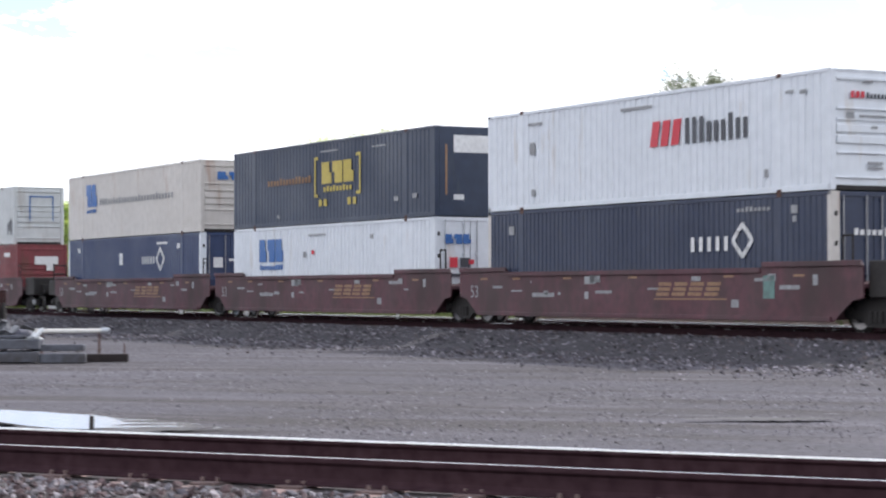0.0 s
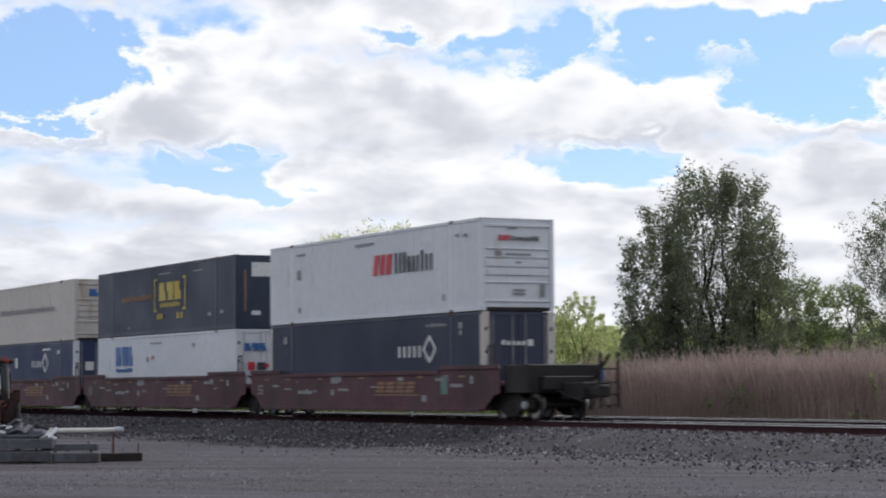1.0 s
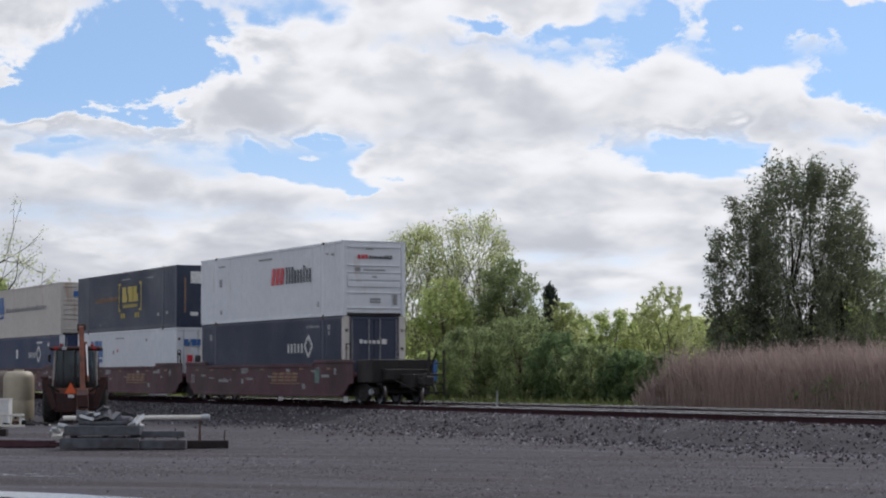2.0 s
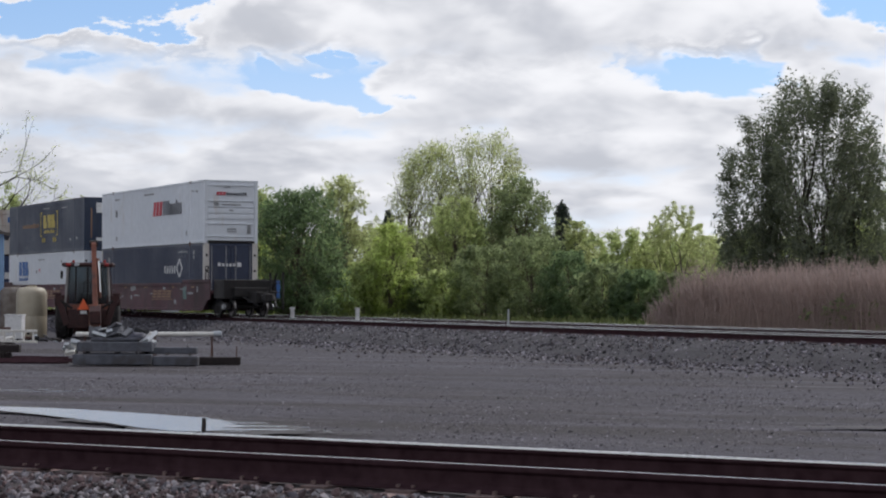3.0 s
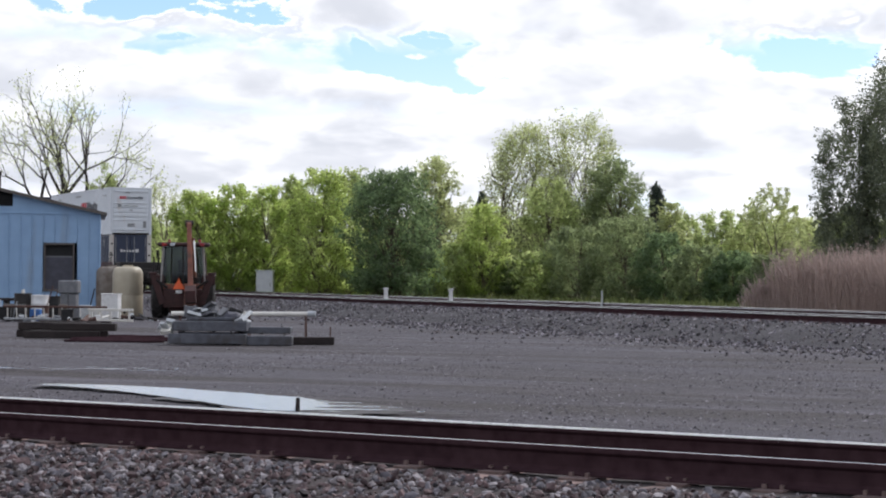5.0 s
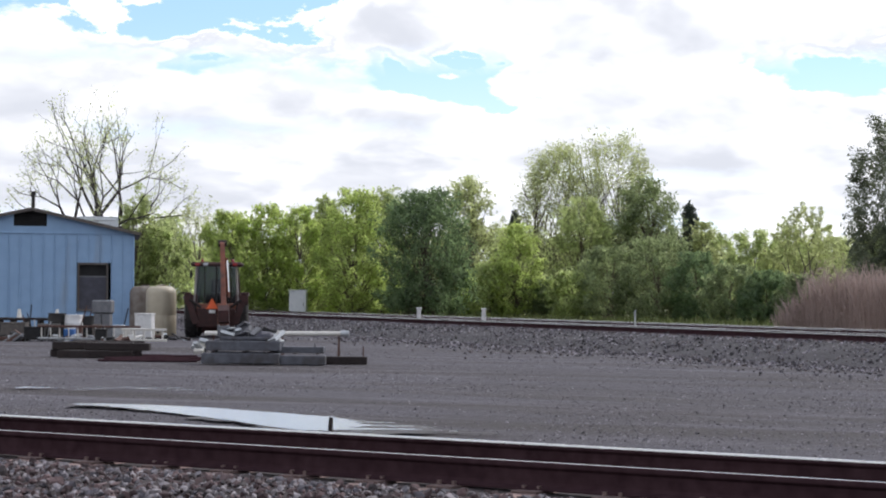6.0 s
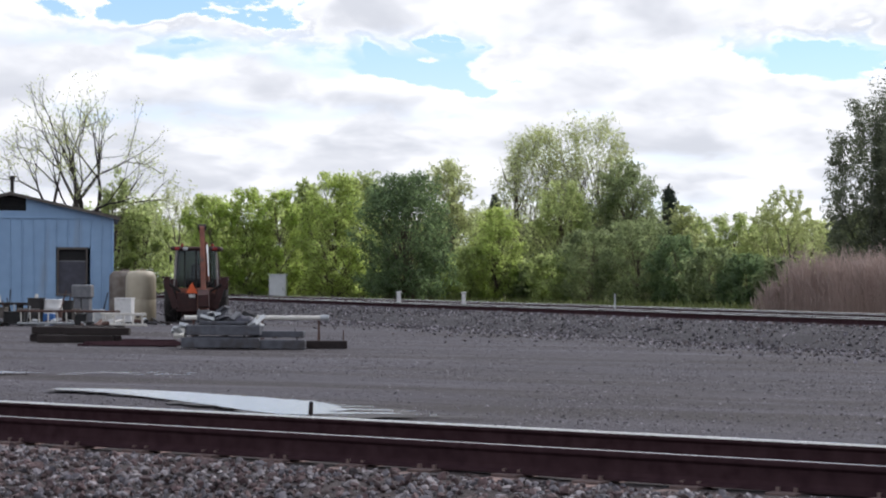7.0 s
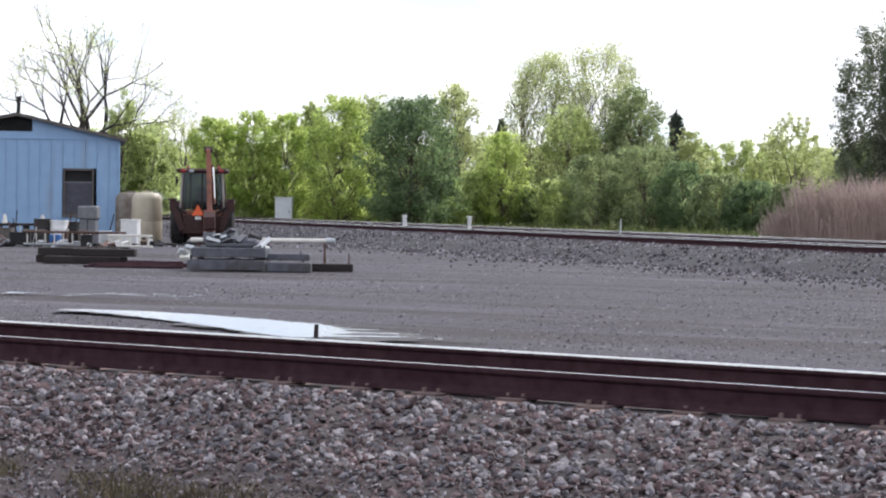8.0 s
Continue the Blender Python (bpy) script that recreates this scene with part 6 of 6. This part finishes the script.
    for x in (-0.55, 0.62):
        bm = lathe([(0.01, z1 + 0.16), (0.06, z1 + 0.16), (0.055, z1 + 0.25), (0.01, z1 + 0.27)], 12)
        bmesh.ops.translate(bm, verts=bm.verts[:], vec=(x, -0.4, 0))
        part("beacon", bm, M["lens"], roof, "red beacon")
    part("seat", boxes((-0.28, 0.28, 0.0, 0.5, 1.32, 1.75, 0.08), (-0.26, 0.26, 0.42, 0.56, 1.7, 2.25, 0.08)), M["dark"], b)
    # digging arm, folded up
    bm = bmesh.new()
    prism(bm, [(-1.05, 0.60), (-1.35, 0.62), (-1.62, 1.4), (-1.30, 2.75), (-1.02, 3.60), (-0.90, 3.58), (-1.06, 2.7), (-1.28, 1.45)], -0.085, 0.085, axis="x")
    arm = part("boom", bm, M["hoe"], b, "faded orange boom")
    arm.matrix_basis = pose(0.40, 0, 0, 0, -2.5, 0)
    bm = bmesh.new()
    prism(bm, [(-1.22, 3.62), (-1.02, 3.72), (-1.62, 1.35), (-1.95, 1.0), (-2.0, 1.25), (-1.78, 1.6)], -0.09, 0.09, axis="x")
    part("dipper", bm, M["hoe"], arm)
    bm = bmesh.new()
    tube(bm, (0.17, -1.42, 1.55), (0.15, -1.25, 3.05), 0.06, sides=12)
    part("ram_barrel", bm, M["hoe"], arm)
    bm = bmesh.new()
    tube(bm, (0.20, -1.58, 1.75), (0.18, -1.40, 2.95), 0.042, sides=12)
    part("ram_rod", bm, M["chrome"], arm, "bright chrome ram rod")
    bm = bmesh.new()
    prism(bm, [(-1.75, 0.55), (-2.35, 0.62), (-2.40, 1.05), (-2.0, 1.25), (-1.70, 1.05)], -0.2, 0.2, axis="x")
    part("bucket", bm, M["hoe_dark"], arm)
    bm = bmesh.new()
    tube(bm, (-0.16, -1.0, 3.62), (0.16, -1.0, 3.62), 0.13, sides=14)
    part("pivot_pin", bm, M["iron"], arm)
    part("slew_post", boxes((0.08, 0.52, -1.28, -0.92, 0.45, 1.3, 0.05)), M["hoe"], b)
    bm = bmesh.new()
    prism(bm, [(-0.36, 1.10), (0.10, 1.10), (-0.13, 1.52)], -1.13, -1.11, axis="y")
    part("warning_triangle", bm, M["orange"], b, "orange slow-vehicle triangle")
    part("plate", boxes((-0.24, 0.0, -1.13, -1.11, 0.94, 1.06)), M["mark_white"], b, "small white plate as a plain bar")
    part("mirror", boxes((-1.12, -1.02, 0.9, 0.95, 2.3, 2.6, 0.015)), M["iron"], b)
    # loader bucket in front
    bm = bmesh.new()
    prism(bm, [(3.0, 0.1), (3.9, 0.12), (3.85, 0.2), (3.2, 0.3), (3.1, 0.85), (3.0, 0.85)], -1.15, 1.15, axis="x")
    part("loader_bucket", bm, M["hoe_dark"], b)
    part("loader_arm", boxes((-0.72, -0.60, 1.0, 3.1, 0.5, 0.7, 0.02), (0.60, 0.72, 1.0, 3.1, 0.5, 0.7, 0.02)), M["hoe"], b)
    return b


GLASS = glass("cab_glass", (0.50, 0.55, 0.57))
shed()
tank(103, 83, 0.60, 2.02, M["tank"], "upright beige plastic storage tank with rounded top")
tank(74, 85.0, 0.62, 2.02, M["tank_grey"], "upright weathered grey storage tank beside the shed")
backhoe()


def beam(u0, u1, d, z0, z1, depth, material, name, label, category, group="", tilt=0.0, bevel=0.015):
    """A long straight member lying across the view at depth d."""
    a, b = spot(u0, d), spot(u1, d)
    ln = (b - a).length
    t = thing(name, Matrix.Translation((a + b) / 2) @ pose(0, 0, 0, 0, 0, tilt), label, category, group)
    bm = boxes((-ln / 2, ln / 2, -depth / 2, depth / 2, z0, z1, bevel))
    part("body", bm, material, t)
    return t


G = "stacked precast beams"
for u0, u1, d, z0, z1, dep in ((178, 316, 50.6, 0.03, 0.27, 0.45), (318, 398, 50.8, 0.0, 0.22, 0.45), (186, 318, 50.75, 0.33, 0.56, 0.42), (306, 396, 51.1, 0.27, 0.43, 0.4), (210, 296, 50.9, 0.585, 0.66, 0.4),
                               (196, 310, 51.5, 0.0, 0.28, 0.4), (200, 322, 51.6, 0.33, 0.58, 0.4)):
    t = beam(u0, u1, d, z0, z1, dep, M["beam"], "concrete_beam", "grey precast beam lying in a stack", "beam", G, tilt=random.uniform(-2, 2))
    ln = (u1 - u0) * d / FOCAL
    part("lifting_loop", boxes((ln * 0.3, ln * 0.3 + 0.03, -0.06, 0.06, z1, z1 + 0.035, 0.008)), M["iron"], t)
for u, d in ((200, 50.7), (255, 50.7), (300, 50.7), (345, 50.9), (385, 50.9)):
    beam(u - 4, u + 4, d, 0.29 if u < 320 else 0.262, 0.32 if u < 320 else 0.29, 0.5, M["timber"], "spacer_block", "small timber spacer between the beams", "timber", "spacers in the stack")
beam(396, 472, 51.4, 0.0, 0.19, 0.24, M["timber"], "timber_beam", "dark timber beam lying on the gravel", "timber", tilt=3)
beam(464, 466, 51.4, 0.19, 0.44, 0.02, M["rust"], "iron_stake", "thin rusty stake upright on the timber", "stake", bevel=0)


def heap(u, d, z, seed, n, spread, material, label):
    """Loose angular scraps piled together, each its own piece."""
    rng = random.Random(seed)
    t = thing("scrap_heap", Matrix.Translation(spot(u, d) + Vector((0, 0, z))), label, "scrap")
    for k in range(n):
        bm = boxes((-rng.uniform(0.08, 0.32), rng.uniform(0.08, 0.32), -rng.uniform(0.04, 0.14), rng.uniform(0.04, 0.14), -0.03, rng.uniform(0.0, 0.08), 0.008))
        ob = part("scrap_piece", bm, rng.choice(material), t)
        ob.matrix_basis = pose(rng.gauss(0, spread), rng.gauss(0, 0.12), 0.03 + 0.17 * rng.random() ** 1.6, rng.uniform(-20, 20), rng.uniform(-35, 35), rng.uniform(0, 180))
    return t


heap(242, 51.0, 0.66, 4, 12, 0.22, [M["concrete"], M["beam"], M["concrete"], M["galv"]], "heap of grey metal and concrete scraps on the beams")
heap(305, 51.0, 0.60, 5, 5, 0.10, [M["galv"], M["dark"]], "bent galvanised offcuts on the beams")
heap(180, 51.3, 0.30, 6, 5, 0.10, [M["pvc"], M["galv"]], "pale offcuts leaning on the stack")

for u, d, w, z, h, a in ((215, 51.1, 0.28, 0.66, 0.27, 6), (252, 51.15, 0.30, 0.66, 0.27, -8)):
    t = thing("concrete_block", Matrix.Translation(spot(u, d) + Vector((0, 0, z))) @ pose(0, 0, 0, 0, 0, a), "pale grey hollow block standing on the beams", "block", "blocks on the beams")
    part("shell", boxes((-w / 2, -w / 2 + 0.05, -0.14, 0.14, 0, h, 0.006), (w / 2 - 0.05, w / 2, -0.14, 0.14, 0, h, 0.006), (-w / 2 + 0.05, w / 2 - 0.05, -0.14, -0.09, 0, h - 0.02, 0.004), (-w / 2 + 0.05, w / 2 - 0.05, 0.09, 0.14, 0, h - 0.02, 0.004)), M["concrete"], t)
t = thing("dark_bag", Matrix.Translation(spot(287, 50.95) + Vector((0, 0, 0.57))), "dark slumped bag tied with pale cord on the beams", "bag")
bm = bmesh.new()
bmesh.ops.create_icosphere(bm, subdivisions=3, radius=1.0)
for v in bm.verts:
    v.co = Vector((v.co.x * 0.34, v.co.y * 0.22, max(0.0, v.co.z * 0.17 + 0.05))) + Vector((0, 0, 0.05 * noise.noise(v.co * 2.3)))
    v.co.z = max(0.0, v.co.z)
part("body", bm, M["dim_inside_and_bag"], t)
bm = bmesh.new()
tube(bm, (0.30, -0.1, 0.05), (0.37, -0.12, 0.24), 0.035, 0.02, 7)
part("tied_neck", bm, M["pvc"], t, "pale tied end")
# the pipe on trestles
t = thing("pipe", Matrix.Translation(spot(308, 58)), "long white pipe resting level on low stands", "pipe")
bm = bmesh.new()
tube(bm, (-1.95, 0, 0.60), (1.80, 0, 0.62), 0.062, sides=14)
part("barrel", bm, M["pvc"], t)
bm = bmesh.new()
tube(bm, (1.80, 0, 0.62), (2.02, 0, 0.62), 0.085, sides=14)
part("collar", bm, M["galv"], t)
for x in (-1.7, 0.2, 1.75):
    t = thing("pipe_stand", Matrix.Translation(spot(308, 58) + Vector((x, 0, 0))), "thin rusty stand under the white pipe", "stand", "stands under the pipe")
    bm = bmesh.new()
    for s_ in (-1, 1):
        tube(bm, (0, s_ * 0.22, 0), (0, s_ * 0.04, 0.54), 0.02, sides=6)
    box(bm, -0.03, 0.03, -0.1, 0.1, 0.525, 0.548)
    part("legs", bm, M["rust"], t)

# dark timbers and rusty rails lying to the side
rng2 = random.Random(8)
for k in range(11):
    u0 = -85 + rng2.uniform(-10, 60)
    u1 = u0 + rng2.uniform(70, 150)
    d = 55.5 + rng2.uniform(-1.2, 2.4)
    lay = 0 if k < 6 else 1
    beam(u0, u1, d, 0.20 * lay, 0.20 * lay + 0.19, 0.24, M["timber"], "old_tie", "dark creosoted tie lying in a loose pile", "timber", "old ties in the pile", tilt=rng2.uniform(-5, 5))
for k in range(10):
    u0 = 10 + rng2.uniform(-50, 30)
    d = 51.8 + k * 0.5
    beam(u0, u0 + rng2.uniform(120, 190), d, 0.0, 0.06, 0.07, M["rail"], "scrap_rail", "length of rusty rail lying on the gravel", "rail", "scrap rails", tilt=rng2.uniform(-4, 4), bevel=0.02)

# ladder standing on edge
t = thing("ladder", Matrix.Translation(spot(-14, 72)) @ pose(0, 0, 0, 8, 0, 2), "long aluminium ladder with red-edged rail lying on its side", "ladder")
part("rail", boxes((-1.98, 1.55, -0.03, 0.03, 0.50, 0.57, 0.008)), M["rust"], t, "reddish rail")
part("rail", boxes((-1.98, 1.55, -0.03, 0.03, 0.08, 0.15, 0.008)), M["galv"], t)
for k in range(11):
    bm = bmesh.new()
    tube(bm, (-1.85 + k * 0.31, 0, 0.12), (-1.85 + k * 0.31, 0, 0.53), 0.02, sides=8)
    part("rung", bm, M["pvc"], t)
t = thing("step_ladder", Matrix.Translation(spot(72, 71)) @ pose(0, 0, 0, 6, 0, -3), "short white ladder section lying on its side", "ladder")
for z in (0.06, 0.42):
    part("rail", boxes((-0.75, 0.80, -0.03, 0.03, z, z + 0.08, 0.008)), M["pvc"], t)
for k in range(5):
    part("rung", boxes((-0.65 + k * 0.32, -0.59 + k * 0.32, -0.02, 0.02, 0.12, 0.44)), M["pvc"], t)

# drums, crates and blocks in front of the shed
def drum(u, d, r, h, m, label, lying=False):
    mm = Matrix.Translation(spot(u, d)) @ (pose(0, 0, r, 90, 0, 90) @ pose(0, 0, -h / 2) if lying else Matrix.Identity(4))
    t = thing("drum", mm, label, "drum", "drums beside the shed")
    part("shell", lathe([(0.01, 0.02), (r * 0.97, 0.02), (r, 0), (r, 0.03), (r * 0.97, 0.05), (r * 0.97, h * 0.32), (r, h * 0.34), (r * 0.97, h * 0.36), (r * 0.97, h * 0.64), (r, h * 0.66), (r * 0.97, h * 0.68), (r * 0.97, h - 0.05), (r, h - 0.02), (r, h), (r * 0.95, h - 0.02), (0.01, h - 0.02)], 20), m, t, smooth=True)
    bm = bmesh.new()
    tube(bm, (r * 0.5, 0, h - 0.03), (r * 0.5, 0, h + 0.01), 0.04, sides=8)
    part("bung", bm, M["iron"], t)


drum(-84, 75, 0.32, 0.95, M["rubber"], "black drum standing in the yard clutter")
drum(-98, 74, 0.30, 0.80, M["rubber"], "black drum lying on its side", lying=True)
drum(-54, 75, 0.33, 0.90, M["mark_white"], "white plastic drum standing in the yard clutter")
drum(-30, 76, 0.27, 0.85, M["dark"], "dark steel drum standing in the yard clutter")


def crate(u, d, w, dp, h, m, label, name="crate", category="crate", lid=True):
    t = thing(name, Matrix.Translation(spot(u, d)) @ pose(0, 0, 0, 0, 0, random.uniform(-12, 12)), label, category)
    part("body", boxes((-w / 2, w / 2, -dp / 2, dp / 2, 0.06, h, 0.02), (-w / 2 + 0.05, -w / 2 + 0.15, -dp / 2 + 0.03, dp / 2 - 0.03, 0, 0.07), (w / 2 - 0.15, w / 2 - 0.05, -dp / 2 + 0.03, dp / 2 - 0.03, 0, 0.07)), m, t)
    if lid:
        part("lid", boxes((-w / 2 - 0.02, w / 2 + 0.02, -dp / 2 - 0.02, dp / 2 + 0.02, h, h + 0.05, 0.01)), m, t)


# the first is a small white air-conditioning unit, built as a lidded box
crate(74, 77, 0.62, 0.5, 0.90, M["mark_white"], "small white air-conditioning unit with a lid", "ac_unit", "machine")
crate(18, 76, 0.75, 0.5, 0.42, M["concrete"], "low grey crate in the clutter")
crate(40, 77, 0.5, 0.5, 0.36, M["pvc"], "low pale crate in the clutter")
crate(-124, 73, 0.7, 0.5, 0.45, M["dark"], "low dark crate in the clutter")
crate(-160, 76, 0.9, 0.6, 0.55, M["board"], "grey-brown crate in the clutter")
t = thing("concrete_pedestal", Matrix.Translation(spot(-1, 78)), "grey concrete pedestal with an overhanging cap", "pedestal")
part("shaft", boxes((-0.30, -0.01, -0.28, 0.28, 0, 0.92, 0.03), (0.01, 0.30, -0.28, 0.28, 0, 0.92, 0.03)), M["concrete"], t)
part("cap", boxes((-0.36, 0.36, -0.34, 0.34, 0.92, 1.42, 0.05)), M["concrete"], t)
# a low rack with pale-topped pegs
t = thing("pipe_rack", Matrix.Translation(spot(-150, 80)), "low dark rack with pale-topped pegs beside the shed", "rack")
part("deck", boxes((-2.0, 1.6, -0.3, 0.3, 0.62, 0.72, 0.01)), M["timber"], t)
for k in range(7):
    part("bearer", boxes((-1.9 + k * 0.52, -1.75 + k * 0.52, -0.26, 0.26, 0.0, 0.62, 0.01)), M["dark"], t)
for x in (-1.6, 0.0, 1.45):
    bm = bmesh.new()
    tube(bm, (x, -0.2, 0.72), (x, -0.2, 1.05), 0.10, 0.05, 10)
    part("peg", bm, M["pvc"], t)
heap(-165, 73, 0.0, 11, 16, 0.5, [M["galv"], M["concrete"], M["dark"], M["rust"]], "low heap of grey and rusty scrap")
heap(-120, 78, 0.0, 12, 14, 0.8, [M["rust"], M["concrete"], M["dark"]], "low heap of rusty scrap by the shed")
heap(30, 73, 0.0, 13, 10, 0.5, [M["galv"], M["rust"], M["pvc"]], "scattered pale and rusty scraps")

# more odds and ends in front of the shed
rng3 = random.Random(17)
for k in range(16):
    u, d = rng3.uniform(-185, 60), rng3.uniform(71, 80)
    w, h = rng3.uniform(0.2, 0.6), rng3.uniform(0.15, 0.6)
    crate(u, d, w, w * 0.8, h, M[rng3.choice(("dark", "board", "rust", "timber", "galv", "mark_white", "mark_blue"))], "small box or bin among the yard clutter", "bin", "bin", lid=k % 3 == 0)
for k in range(9):
    u, d = rng3.uniform(-180, 70), rng3.uniform(73, 80)
    t = thing("stake", Matrix.Translation(spot(u, d)) @ pose(0, 0, 0, rng3.uniform(-12, 12), rng3.uniform(-18, 18), 0), "thin upright stake among the yard clutter", "stake", "stakes in the clutter")
    bm = bmesh.new()
    tube(bm, (0, 0, -0.03), (0, 0, rng3.uniform(0.7, 1.3)), 0.022, sides=6)
    part("shaft", bm, M[rng3.choice(("iron", "rust", "galv"))], t)
for k, u in enumerate((-170, -60, 20, 120)):
    heap(u, rng3.uniform(70, 76), 0.0, 40 + k, 12, 0.55, [M["dark"], M["rust"], M["galv"], M["timber"]], "low scatter of dark and rusty scrap on the gravel")

# things along the main line
P_ = [(563, 98.0), (678, 96.0)]
for u, d in P_:
    t = thing("marker_post", Matrix.Translation(spot(u, d)), "short white marker post with a square cap between the tracks", "post", "white marker posts")
    part("shaft", boxes((-0.09, 0.09, -0.09, 0.09, 0, 1.04, 0.012)), M["mark_white"], t)
    part("cap", boxes((-0.12, 0.12, -0.12, 0.12, 1.04, 1.12, 0.015)), M["mark_white"], t)
t = thing("sign_stake", Matrix.Translation(spot(945, 84)), "thin pale metal stake between the tracks", "post")
bm = bmesh.new()
tube(bm, (0, 0, 0), (0, 0, 1.16), 0.035, sides=8)
part("shaft", bm, M["galv"], t)
t = thing("signal_cabinet", Matrix.Translation(spot(348, 137)), "pale grey metal signal cabinet beyond the tracks", "cabinet")
part("body", boxes((-0.55, 0.55, -0.35, 0.35, 0.05, 1.90, 0.02)), M["cabinet"], t)
part("door", boxes((-0.50, 0.50, -0.375, -0.352, 0.15, 1.80, 0.008)), M["cabinet"], t)
part("roof", boxes((-0.60, 0.60, -0.40, 0.40, 1.90, 1.96, 0.015)), M["cabinet"], t)
part("handle", boxes((0.36, 0.40, -0.40, -0.375, 0.9, 1.1, 0.005)), M["iron"], t)
# stub standing in the puddle
t = thing("stub_post", Matrix.Translation((-2.62, 26.12, 0)), "small dark stub standing in the puddle", "post")
bm = bmesh.new()
tube(bm, (0, 0, -0.05), (0.01, 0, 0.18), 0.032, 0.026, 8)
part("shaft", bm, M["timber"], t)
# straw stems on the verge
for k, (x, y, ln, a) in enumerate(((-1.55, 12.25, 0.34, 35), (-2.62, 12.75, 0.22, 70), (-2.75, 13.3, 0.26, -50), (-1.9, 11.95, 0.2, 15))):
    cu = bpy.data.curves.new("straw", "CURVE")
    cu.dimensions, cu.bevel_depth, cu.bevel_resolution = "3D", 0.004, 1
    sp = cu.splines.new("BEZIER")
    sp.bezier_points.add(2)
    for i, bp in enumerate(sp.bezier_points):
        bp.co = ((i - 1) * ln / 2, 0.06 * (i == 1), 0.02 + 0.03 * (i == 1))
        bp.handle_left_type = bp.handle_right_type = "AUTO"
    cu.materials.append(M["straw"])
    ob = new("straw_stem", cu)
    ob.matrix_world = pose(x, y, 0.13, 0, 0, a)
    tagged(ob, "dry pale straw stem lying on the stones", "straw", "straw stems")

motions()
